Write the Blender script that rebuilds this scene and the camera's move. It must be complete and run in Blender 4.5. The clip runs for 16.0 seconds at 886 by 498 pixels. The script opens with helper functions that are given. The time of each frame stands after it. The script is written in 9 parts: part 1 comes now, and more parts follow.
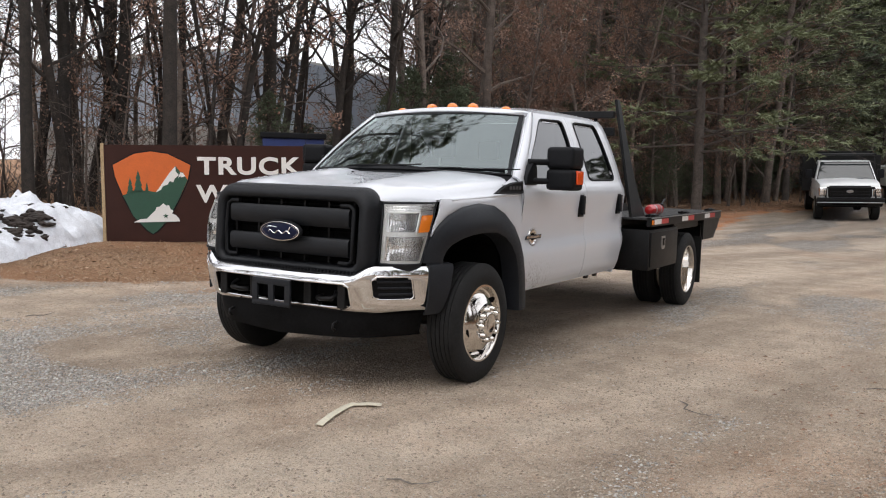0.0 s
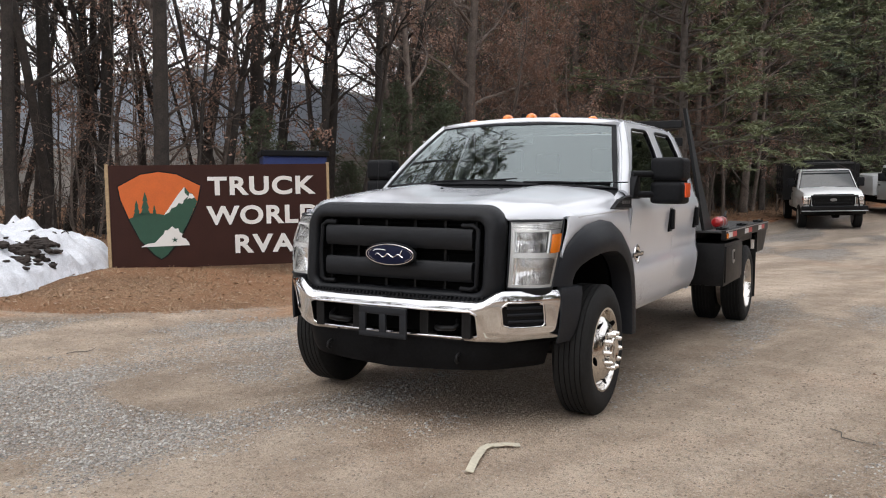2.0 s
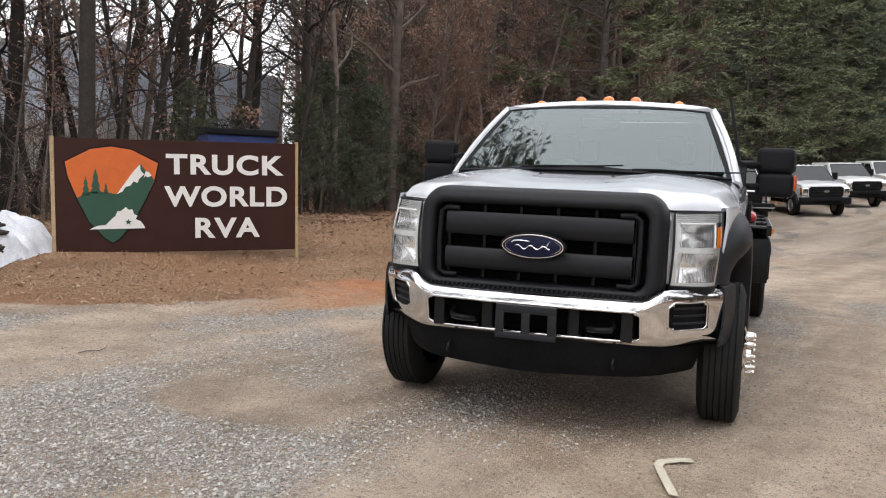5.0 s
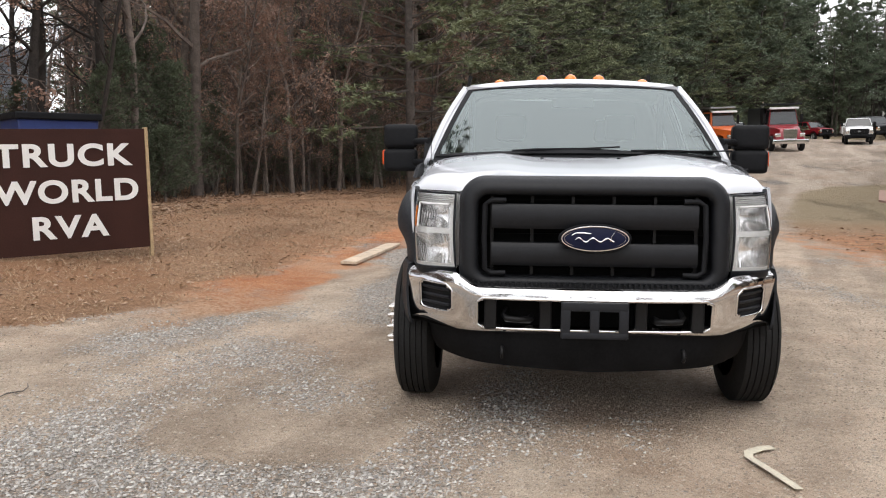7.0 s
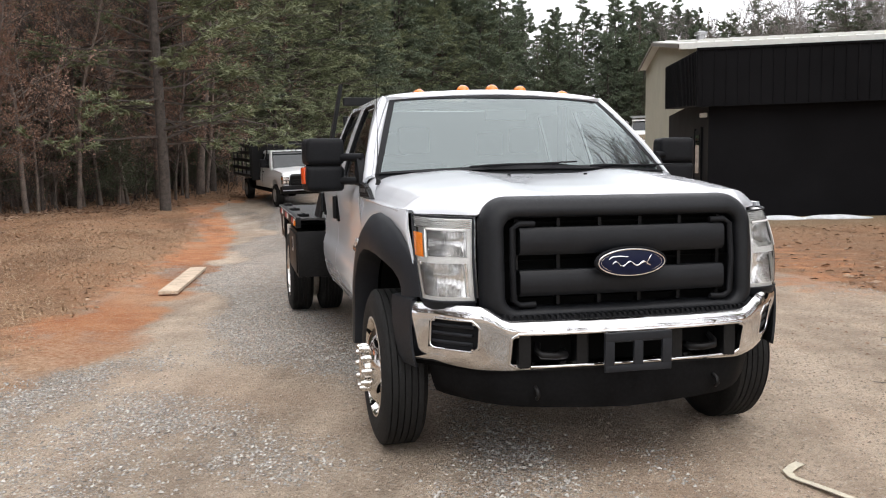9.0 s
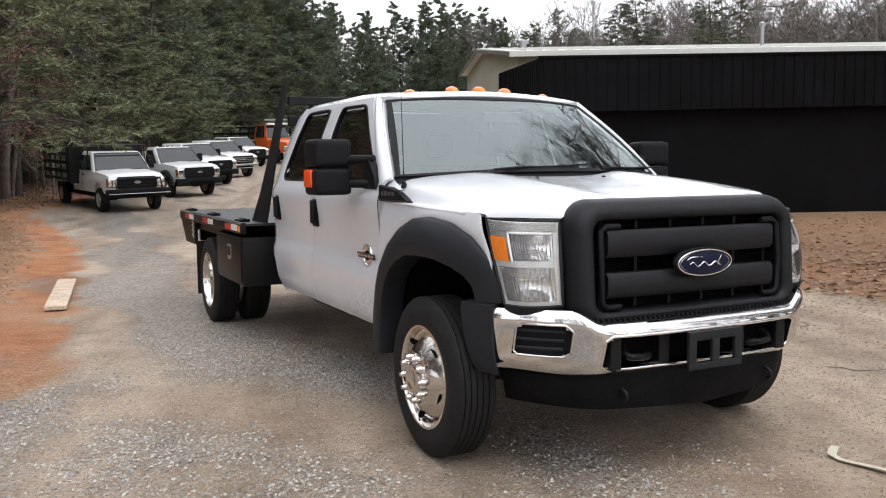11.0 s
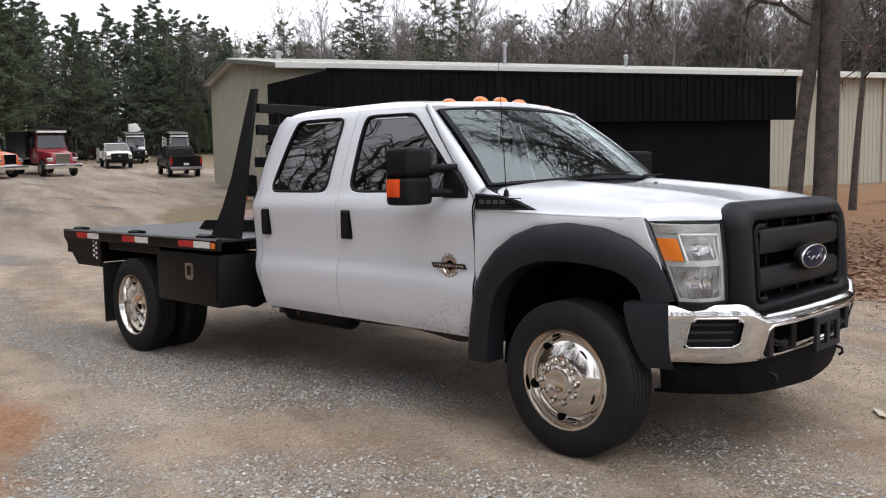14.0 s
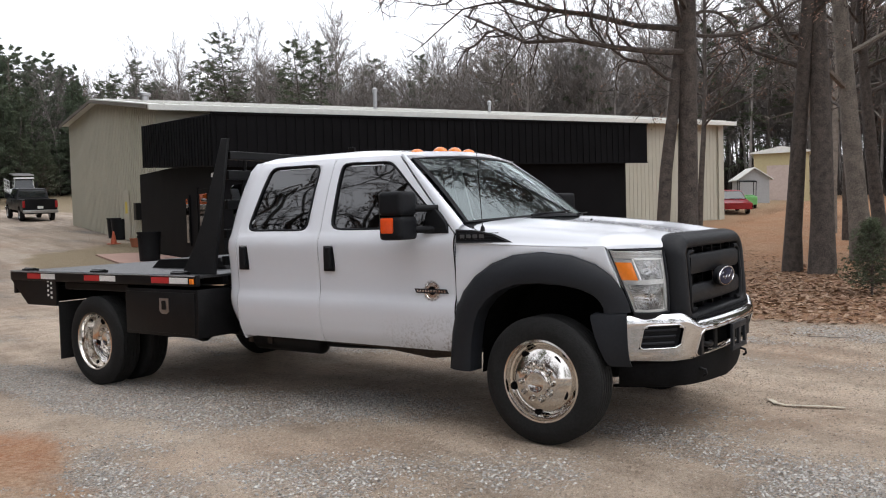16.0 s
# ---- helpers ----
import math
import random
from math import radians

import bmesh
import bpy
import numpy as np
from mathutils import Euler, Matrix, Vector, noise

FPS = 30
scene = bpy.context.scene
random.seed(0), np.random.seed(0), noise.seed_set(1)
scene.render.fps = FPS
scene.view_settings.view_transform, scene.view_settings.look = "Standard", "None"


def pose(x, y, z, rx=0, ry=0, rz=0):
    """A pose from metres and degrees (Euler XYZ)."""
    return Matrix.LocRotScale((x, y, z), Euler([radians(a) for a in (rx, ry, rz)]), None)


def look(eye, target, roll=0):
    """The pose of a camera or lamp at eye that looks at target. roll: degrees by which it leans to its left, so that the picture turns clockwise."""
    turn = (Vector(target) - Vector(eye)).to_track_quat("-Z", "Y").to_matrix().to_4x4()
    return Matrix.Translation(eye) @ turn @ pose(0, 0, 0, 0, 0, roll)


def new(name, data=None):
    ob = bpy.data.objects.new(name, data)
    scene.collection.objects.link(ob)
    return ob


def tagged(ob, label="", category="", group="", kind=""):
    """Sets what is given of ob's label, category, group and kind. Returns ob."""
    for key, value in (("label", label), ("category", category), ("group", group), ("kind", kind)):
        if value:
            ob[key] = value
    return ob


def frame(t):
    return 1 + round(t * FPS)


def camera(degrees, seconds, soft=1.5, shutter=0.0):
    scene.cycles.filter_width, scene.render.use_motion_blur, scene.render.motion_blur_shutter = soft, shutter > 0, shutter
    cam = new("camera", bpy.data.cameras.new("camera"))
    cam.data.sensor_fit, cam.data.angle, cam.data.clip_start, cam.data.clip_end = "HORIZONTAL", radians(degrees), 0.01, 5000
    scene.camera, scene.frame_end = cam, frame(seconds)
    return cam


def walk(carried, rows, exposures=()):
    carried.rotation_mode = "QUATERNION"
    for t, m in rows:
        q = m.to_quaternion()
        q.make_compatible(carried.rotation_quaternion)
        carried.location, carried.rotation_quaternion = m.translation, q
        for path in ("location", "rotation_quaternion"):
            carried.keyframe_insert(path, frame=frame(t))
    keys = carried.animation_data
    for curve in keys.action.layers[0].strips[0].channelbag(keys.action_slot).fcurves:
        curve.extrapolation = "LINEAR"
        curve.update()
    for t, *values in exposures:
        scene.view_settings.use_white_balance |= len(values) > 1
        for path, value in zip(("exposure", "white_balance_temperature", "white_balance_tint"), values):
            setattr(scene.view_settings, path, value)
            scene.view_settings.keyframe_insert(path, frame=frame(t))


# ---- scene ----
cam = camera(55.0, 16.0, soft=1.1)
PATH = [
    (0, (3.74, -5.016, 1.429), (2.714, -3.309, 1.244), 1.6),
    (0.5, (3.517, -5.063, 1.415), (2.475, -3.363, 1.259), 1.6),
    (1, (3.176, -5.163, 1.426), (2.155, -3.449, 1.288), 0.5),
    (1.5, (2.894, -5.158, 1.397), (1.923, -3.416, 1.254), 0.4),
    (2, (2.623, -5.096, 1.404), (1.683, -3.337, 1.259), 0.5),
    (2.5, (2.378, -5.151, 1.374), (1.474, -3.373, 1.227), 1.2),
    (3, (2.06, -5.284, 1.362), (1.241, -3.466, 1.21), 1.3),
    (3.5, (1.771, -5.245, 1.348), (0.98, -3.415, 1.184), 1.4),
    (4, (1.511, -5.181, 1.358), (0.751, -3.337, 1.204), 1.5),
    (4.2, (1.431, -5.171, 1.339), (0.688, -3.32, 1.184), 1.7),
    (6.3, (0.101, -5.127, 1.386), (-0.27, -3.171, 1.192), 1.5),
    (6.5, (-0.086, -5.105, 1.423), (-0.371, -3.136, 1.22), 1.2),
    (7, (-0.394, -5.006, 1.389), (-0.559, -3.024, 1.178), 0.3),
    (7.5, (-0.693, -4.798, 1.426), (-0.745, -2.809, 1.221), -0.3),
    (8, (-1.061, -4.714, 1.419), (-0.862, -2.734, 1.222), 0.6),
    (8.5, (-1.414, -4.623, 1.428), (-1.04, -2.669, 1.224), 0.5),
    (9, (-1.715, -4.352, 1.438), (-1.249, -2.416, 1.248), -0.6),
    (9.2, (-1.851, -4.265, 1.445), (-1.31, -2.348, 1.266), -0.8),
    (11.3, (-2.976, -3.664, 1.448), (-2.028, -1.913, 1.262), -0.8),
    (11.5, (-3.074, -3.547, 1.439), (-2.08, -1.821, 1.256), -1.1),
    (12, (-3.362, -3.334, 1.404), (-2.269, -1.67, 1.212), -1.1),
    (12.5, (-3.668, -3.101, 1.428), (-2.467, -1.514, 1.228), -1.0),
    (13, (-4.05, -2.976, 1.438), (-2.743, -1.476, 1.236), -1.1),
    (13.5, (-4.313, -2.768, 1.431), (-2.958, -1.311, 1.234), -1.0),
    (14, (-4.542, -2.584, 1.455), (-3.121, -1.186, 1.287), -1.1),
    (14.5, (-4.881, -2.511, 1.453), (-3.351, -1.235, 1.28), -1.2),
    (15, (-5.202, -2.542, 1.45), (-3.659, -1.275, 1.326), -2.9),
    (15.5, (-5.432, -2.565, 1.462), (-3.854, -1.34, 1.372), -2.2),
    (16, (-5.715, -2.537, 1.46), (-4.075, -1.395, 1.38), -1.6),
]
walk(cam, [(t, look(eye, target, roll)) for t, eye, target, roll in PATH], exposures=[(0, 0.30, 6450, 10), (4.5, 0.42, 6450, 10), (7.0, 0.55, 6550, 10), (9.0, 0.66, 6550, 10), (11.5, 0.47, 6400, 10), (16, 0.32, 6350, 10)])

# ---- light: bright overcast winter sky ----
world = bpy.data.worlds.new("sky")
scene.world = world
world.use_nodes = True
wn = world.node_tree
wn.nodes.clear()
w_out = wn.nodes.new("ShaderNodeOutputWorld")
w_bg = wn.nodes.new("ShaderNodeBackground")
w_sky = wn.nodes.new("ShaderNodeTexSky")
w_sky.sky_type = "NISHITA"
w_sky.sun_disc = False
w_sky.sun_elevation = radians(64)
w_sky.sun_rotation = radians(183)
w_sky.dust_density = 4.0
w_sky.ozone_density = 0.6
w_mix = wn.nodes.new("ShaderNodeMix")
w_mix.data_type = "RGBA"
w_mix.inputs[0].default_value = 0.86
w_mix.inputs[7].default_value = (9.0, 9.0, 9.3, 1)
wn.links.new(w_sky.outputs[0], w_mix.inputs[6])
wn.links.new(w_mix.outputs[2], w_bg.inputs[0])
w_bg.inputs[1].default_value = 0.148
wn.links.new(w_bg.outputs[0], w_out.inputs[0])

sun = new("sun", bpy.data.lights.new("sun", "SUN"))
sun.data.energy = 0.7
sun.data.angle = radians(50)
sun.data.color = (1.0, 0.97, 0.92)
sun.matrix_world = look((0, 0, 40), (1, 18, 0))

# ---- materials ----
def mat(name, color, rough=0.6, metal=0.0, vary=0.12, scale=6.0, grain=60.0, bump=0.0, bump_scale=80.0, dark=None, spec=0.5, coat=0.0, per_object=0.0):
    m = bpy.data.materials.new(name)
    m.use_nodes = True
    n, l = m.node_tree.nodes, m.node_tree.links
    b = n["Principled BSDF"]
    b.inputs["Roughness"].default_value = rough
    b.inputs["Metallic"].default_value = metal
    b.inputs["Specular IOR Level"].default_value = spec
    b.inputs["Coat Weight"].default_value = coat
    b.inputs["Coat Roughness"].default_value = 0.04
    tc = n.new("ShaderNodeTexCoord")
    big, fine = n.new("ShaderNodeTexNoise"), n.new("ShaderNodeTexNoise")
    big.inputs["Scale"].default_value, fine.inputs["Scale"].default_value = scale, grain
    big.inputs["Detail"].default_value, fine.inputs["Detail"].default_value = 4, 3
    for t in (big, fine):
        l.new(tc.outputs["Object"], t.inputs["Vector"])
    add = n.new("ShaderNodeMath")
    add.operation = "ADD"
    l.new(big.outputs[0], add.inputs[0])
    l.new(fine.outputs[0], add.inputs[1])
    ramp = n.new("ShaderNodeMapRange")
    ramp.inputs[1].default_value, ramp.inputs[2].default_value = 0.7, 1.3
    l.new(add.outputs[0], ramp.inputs[0])
    mix = n.new("ShaderNodeMix")
    mix.data_type = "RGBA"
    lo = dark or tuple(c * (1 - vary) for c in color)
    hi = tuple(min(1, c * (1 + vary)) for c in color)
    mix.inputs[6].default_value, mix.inputs[7].default_value = (*lo, 1), (*hi, 1)
    l.new(ramp.outputs[0], mix.inputs[0])
    last = mix.outputs[2]
    if per_object:
        info, mr = n.new("ShaderNodeObjectInfo"), n.new("ShaderNodeMapRange")
        mr.inputs[3].default_value, mr.inputs[4].default_value = 1 - per_object, 1 + per_object
        l.new(info.outputs["Random"], mr.inputs[0])
        mul = n.new("ShaderNodeMix")
        mul.data_type, mul.blend_type = "RGBA", "MULTIPLY"
        mul.inputs[0].default_value = 1
        l.new(last, mul.inputs[6])
        l.new(mr.outputs[0], mul.inputs[7])
        last = mul.outputs[2]
    l.new(last, b.inputs["Base Color"])
    rr = n.new("ShaderNodeMapRange")
    rr.inputs[3].default_value, rr.inputs[4].default_value = max(0.02, rough * 0.85), min(1, rough * 1.15)
    l.new(big.outputs[0], rr.inputs[0])
    l.new(rr.outputs[0], b.inputs["Roughness"])
    if bump:
        bp, bn = n.new("ShaderNodeBump"), n.new("ShaderNodeTexNoise")
        bn.inputs["Scale"].default_value, bn.inputs["Detail"].default_value = bump_scale, 5
        l.new(tc.outputs["Object"], bn.inputs["Vector"])
        bp.inputs["Strength"].default_value, bp.inputs["Distance"].default_value = bump, 0.02
        l.new(bn.outputs[0], bp.inputs["Height"])
        l.new(bp.outputs[0], b.inputs["Normal"])
    return m


def glass_mat(name, tint, rough=0.02, ior=1.5, coat=(1, 1, 1)):
    """Tinted car glass: a glossy coat over a see-through tint."""
    m = bpy.data.materials.new(name)
    m.use_nodes = True
    n, l = m.node_tree.nodes, m.node_tree.links
    n.clear()
    out = n.new("ShaderNodeOutputMaterial")
    tr, gl, mix, fr = (n.new(k) for k in ("ShaderNodeBsdfTransparent", "ShaderNodeBsdfGlossy", "ShaderNodeMixShader", "ShaderNodeFresnel"))
    fr.inputs[0].default_value = ior
    tr.inputs[0].default_value = (*tint, 1)
    gl.inputs["Roughness"].default_value = rough
    gl.inputs[0].default_value = (*coat, 1)
    l.new(fr.outputs[0], mix.inputs[0])
    l.new(tr.outputs[0], mix.inputs[1])
    l.new(gl.outputs[0], mix.inputs[2])
    l.new(mix.outputs[0], out.inputs[0])
    return m


WHITE = mat("white_paint", (0.64, 0.66, 0.70), 0.25, vary=0.008, scale=2, coat=0.7)
def muddy(m):
    """Dried road spatter low on the front of a door."""
    n, l = m.node_tree.nodes, m.node_tree.links
    b = n["Principled BSDF"]
    was = b.inputs["Base Color"].links[0].from_socket
    tc, sep = n.new("ShaderNodeTexCoord"), n.new("ShaderNodeSeparateXYZ")
    l.new(tc.outputs["Object"], sep.inputs[0])

    def span(sock, a, c):
        r = n.new("ShaderNodeMapRange")
        r.inputs[1].default_value, r.inputs[2].default_value = a, c
        l.new(sock, r.inputs[0])
        return r.outputs[0]

    def times(p, q):
        x = n.new("ShaderNodeMath")
        x.operation = "MULTIPLY"
        l.new(p, x.inputs[0])
        l.new(q, x.inputs[1])
        return x.outputs[0]
    spots, cloud = n.new("ShaderNodeTexNoise"), n.new("ShaderNodeTexNoise")
    for t, s in ((spots, 55), (cloud, 6)):
        t.inputs["Scale"].default_value, t.inputs["Detail"].default_value = s, 5
        l.new(tc.outputs["Object"], t.inputs["Vector"])
    low = times(span(sep.outputs[2], 0.80, 0.54), span(sep.outputs[1], 1.35, 0.70))
    f = times(times(low, span(spots.outputs[0], 0.48, 0.60)), span(cloud.outputs[0], 0.35, 0.55))
    mix = n.new("ShaderNodeMix")
    mix.data_type = "RGBA"
    l.new(f, mix.inputs[0])
    l.new(was, mix.inputs[6])
    mix.inputs[7].default_value = (0.22, 0.20, 0.18, 1)
    l.new(mix.outputs[2], b.inputs["Base Color"])
    return m


DOOR_WHITE = muddy(mat("white_door_paint", (0.64, 0.66, 0.70), 0.25, vary=0.008, scale=2, coat=0.7))
BLACK_PLASTIC = mat("black_plastic", (0.0085, 0.009, 0.0105), 0.55, vary=0.2, bump=0.15, bump_scale=500, spec=0.14)
GREY_PLASTIC = mat("grey_plastic", (0.014, 0.0155, 0.019), 0.48, vary=0.15, bump=0.1, bump_scale=500, spec=0.25)
BLACK_STEEL = mat("black_steel", (0.007, 0.007, 0.0075), 0.45, vary=0.4, scale=9, spec=0.22)
# near-black: shade of gaps and recesses put into the colour; also plain dark parts
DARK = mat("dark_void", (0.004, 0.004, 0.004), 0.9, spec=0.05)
RUBBER = mat("tyre_rubber", (0.013, 0.013, 0.013), 0.75, vary=0.35, scale=12, bump=0.2, spec=0.25)
LAMP_HOUSING = mat("lamp_housing", (0.74, 0.74, 0.73), 0.3, vary=0.05)
LAMP_CHROME = mat("lamp_reflector_chrome", (0.90, 0.90, 0.90), 0.20, 1.0, vary=0.05, scale=20)
LAMP_BACK = mat("lamp_back_plating", (0.74, 0.74, 0.74), 0.32, 0.6, vary=0.1, scale=20)
CHROME = mat("chrome", (0.76, 0.76, 0.77), 0.055, 1.0, vary=0.04, scale=14)
STEEL = mat("bare_steel", (0.45, 0.45, 0.46), 0.35, 1.0)
AMBER = mat("amber_lens", (0.72, 0.19, 0.015), 0.2, vary=0.1, coat=0.5)
RED_LENS = mat("red_lens", (0.28, 0.012, 0.014), 0.25, vary=0.1, coat=0.5)
WHITE_TAPE = mat("white_tape", (0.75, 0.75, 0.73), 0.4, vary=0.1)
RED_TAPE = mat("red_tape", (0.5, 0.03, 0.03), 0.4, vary=0.1)
GLASS = glass_mat("windscreen_glass", (0.60, 0.70, 0.68), ior=2.65, coat=(0.86, 0.96, 0.95))
TINT = glass_mat("tinted_glass", (0.022, 0.022, 0.026), ior=1.85)
LAMP_GLASS = glass_mat("lamp_glass", (0.95, 0.95, 0.95))
CABIN = mat("cabin_trim", (0.10, 0.10, 0.105), 0.8)
SATIN = mat("satin_reflector", (0.88, 0.88, 0.88), 0.18, 1.0, vary=0.05, scale=20)
SIGN_BROWN = mat("brown_sign_paint", (0.040, 0.015, 0.011), 0.6, vary=0.2, scale=3, spec=0.2)
SIGN_WHITE = mat("white_sign_paint", (0.78, 0.77, 0.74), 0.6, vary=0.05)
SIGN_ORANGE = mat("orange_sign_paint", (0.62, 0.13, 0.02), 0.5, vary=0.08)
SIGN_GREEN = mat("green_sign_paint", (0.02, 0.075, 0.045), 0.5, vary=0.1)
LUMBER = mat("pale_lumber", (0.42, 0.30, 0.17), 0.8, vary=0.25, scale=8, bump=0.3)
BARK = mat("grey_brown_bark", (0.128, 0.102, 0.086), 0.95, vary=0.5, scale=4, grain=30, bump=1.0, bump_scale=25, per_object=0.35)
BARK_OAK = mat("furrowed_dark_bark", (0.070, 0.058, 0.050), 0.95, vary=0.6, scale=7, grain=40, bump=1.0, bump_scale=16)
# furrowed bark darkened to near black: silhouette and woodland shade put into the colour
BARK_SHADED = mat("shade_black_bark", (0.030, 0.024, 0.020), 0.95, vary=0.6, scale=7, grain=40, bump=1.0, bump_scale=16, per_object=0.3)
BARK_PALE = mat("pale_grey_bark", (0.165, 0.142, 0.12), 0.95, vary=0.45, scale=4, grain=30, bump=1.0, bump_scale=22, per_object=0.2)
DRY_LEAF = mat("dry_brown_leaf", (0.28, 0.170, 0.125), 0.85, vary=0.5, scale=30)
PINE = mat("pine_needles", (0.150, 0.172, 0.092), 0.8, vary=0.5, scale=1.2)
DEEP_PINE = mat("deep_pine_needles", (0.118, 0.148, 0.096), 0.8, vary=0.5, scale=0.8)
CEDAR = mat("dark_cedar_leaf", (0.084, 0.104, 0.060), 0.85, vary=0.5, scale=1.5)
TAN_METAL = mat("tan_metal_siding", (0.42, 0.40, 0.325), 0.55, vary=0.08, scale=0.7)
BLACK_METAL = mat("black_metal_siding", (0.007, 0.007, 0.008), 0.55, vary=0.3, scale=1, spec=0.05)
ROOF_METAL = mat("pale_roof_metal", (0.62, 0.62, 0.58), 0.45, vary=0.08)
BLUE_METAL = mat("blue_grey_siding", (0.42, 0.49, 0.58), 0.5, vary=0.1, scale=0.5)
MASONRY = mat("grey_masonry", (0.36, 0.35, 0.33), 0.9, vary=0.2, scale=0.8, bump=0.4)
SNOW = mat("old_snow", (0.64, 0.66, 0.70), 0.6, vary=0.22, scale=5, bump=0.8, bump_scale=14)


def lens_mat():
    """Clear lamp plastic, a little clouded by age."""
    m = glass_mat("clouded_lens", (0.95, 0.95, 0.95), ior=1.5)
    n, l = m.node_tree.nodes, m.node_tree.links
    out = n["Material Output"]
    was = out.inputs[0].links[0].from_socket
    mix, dif = n.new("ShaderNodeMixShader"), n.new("ShaderNodeBsdfDiffuse")
    dif.inputs[0].default_value = (0.75, 0.75, 0.72, 1)
    mix.inputs[0].default_value = 0.04
    l.new(was, mix.inputs[1])
    l.new(dif.outputs[0], mix.inputs[2])
    l.new(mix.outputs[0], out.inputs[0])
    return m


LENS = lens_mat()

# ---- mesh helpers ----
def part(name, bm, material, parent=None, label="", smooth=0.0):
    me = bpy.data.meshes.new(name)
    bm.normal_update()
    bm.to_mesh(me)
    bm.free()
    for m in material if isinstance(material, (list, tuple)) else (material,):
        me.materials.append(m)
    if smooth:
        me.polygons.foreach_set("use_smooth", [True] * len(me.polygons))
        me.set_sharp_from_angle(angle=radians(smooth))
    ob = new(name, me)
    if parent is not None:
        ob.parent = parent
    if label:
        ob["label"] = label
    return ob


def empty(name, m=Matrix.Identity(4), **tags):
    ob = new(name)
    ob.matrix_world = m
    ob.empty_display_size = 0.2
    return tagged(ob, **tags)


def box(bm, x0, x1, y0, y1, z0, z1, bevel=0.0, m=None, seg=2):
    t = Matrix.Translation(((x0 + x1) / 2, (y0 + y1) / 2, (z0 + z1) / 2)) @ Matrix.Diagonal((abs(x1 - x0), abs(y1 - y0), abs(z1 - z0), 1))
    r = bmesh.ops.create_cube(bm, size=1, matrix=t)
    vs = r["verts"]
    if bevel:
        es = list({e for v in vs for e in v.link_edges})
        g = bmesh.ops.bevel(bm, geom=es, offset=bevel, segments=seg, profile=0.6, affect="EDGES")
        vs = list({v for f in g["faces"] for v in f.verts} | {v for v in vs if v.is_valid})
    if m is not None:
        bmesh.ops.transform(bm, matrix=m, verts=vs)
    return vs


def tube(bm, pts, r, seg=10, caps=True):
    """A round bar through the points; r a number or one for each point."""
    pts = [Vector(p) for p in pts]
    rs = r if isinstance(r, (list, tuple)) else [r] * len(pts)
    rings, side = [], None
    for i, p in enumerate(pts):
        d = (pts[min(i + 1, len(pts) - 1)] - pts[max(i - 1, 0)]).normalized()
        if side is None:
            side = d.orthogonal().normalized()
        side = (side - d * side.dot(d)).normalized()
        up = d.cross(side)
        rings.append([bm.verts.new(p + rs[i] * (math.cos(a) * side + math.sin(a) * up)) for a in (2 * math.pi * k / seg for k in range(seg))])
    for a, b in zip(rings, rings[1:]):
        for k in range(seg):
            bm.faces.new((a[k], a[(k + 1) % seg], b[(k + 1) % seg], b[k]))
    if caps and seg > 2:
        bm.faces.new(rings[0][::-1])
        bm.faces.new(rings[-1])


def lathe(bm, prof, seg=32, axis="x", m=None, caps=True):
    """Turns the profile of (along, radius) round the axis."""
    rings = []
    for a, r in prof:
        ring = []
        for k in range(seg):
            t = 2 * math.pi * k / seg
            c, s = r * math.cos(t), r * math.sin(t)
            ring.append(bm.verts.new({"x": (a, c, s), "y": (c, a, s), "z": (c, s, a)}[axis]))
        rings.append(ring)
    fs = []
    for a, b in zip(rings, rings[1:]):
        for k in range(seg):
            fs.append(bm.faces.new((a[k], a[(k + 1) % seg], b[(k + 1) % seg], b[k])))
    if caps and prof[0][1] > 1e-6:
        fs.append(bm.faces.new(rings[0][::-1]))
    if caps and prof[-1][1] > 1e-6:
        fs.append(bm.faces.new(rings[-1]))
    vs = [v for r in rings for v in r]
    bmesh.ops.recalc_face_normals(bm, faces=fs)
    if m is not None:
        bmesh.ops.transform(bm, matrix=m, verts=vs)
    return vs


def prism(bm, outline, depth, m=None, bevel=0.0, seg=2):
    """A plate with the outline (x, z) in its own plane, from y=0 to y=depth."""
    a = [bm.verts.new((x, 0, z)) for x, z in outline]
    b = [bm.verts.new((x, depth, z)) for x, z in outline]
    n = len(a)
    fs = [bm.faces.new(a), bm.faces.new(b[::-1])]
    for i in range(n):
        fs.append(bm.faces.new((a[i], b[i], b[(i + 1) % n], a[(i + 1) % n])))
    bmesh.ops.recalc_face_normals(bm, faces=fs)
    vs = a + b
    if bevel:
        es = [e for e in {e for f in fs[:2] for e in f.edges}]
        g = bmesh.ops.bevel(bm, geom=es, offset=bevel, segments=seg, profile=0.6, affect="EDGES")
        vs = list({v for f in g["faces"] for v in f.verts} | {v for v in vs if v.is_valid})
    if m is not None:
        bmesh.ops.transform(bm, matrix=m, verts=vs)
    return vs


def rounded(x0, x1, z0, z1, r, n=4):
    """A rectangle's outline with round corners."""
    out = []
    for cx, cz, a0 in ((x1 - r, z1 - r, 0), (x0 + r, z1 - r, 90), (x0 + r, z0 + r, 180), (x1 - r, z0 + r, 270)):
        for k in range(n + 1):
            a = radians(a0 + 90 * k / n)
            out.append((cx + r * math.cos(a), cz + r * math.sin(a)))
    return out


def smoothstep(a, b, x):
    t = min(1, max(0, (x - a) / (b - a)))
    return t * t * (3 - 2 * t)


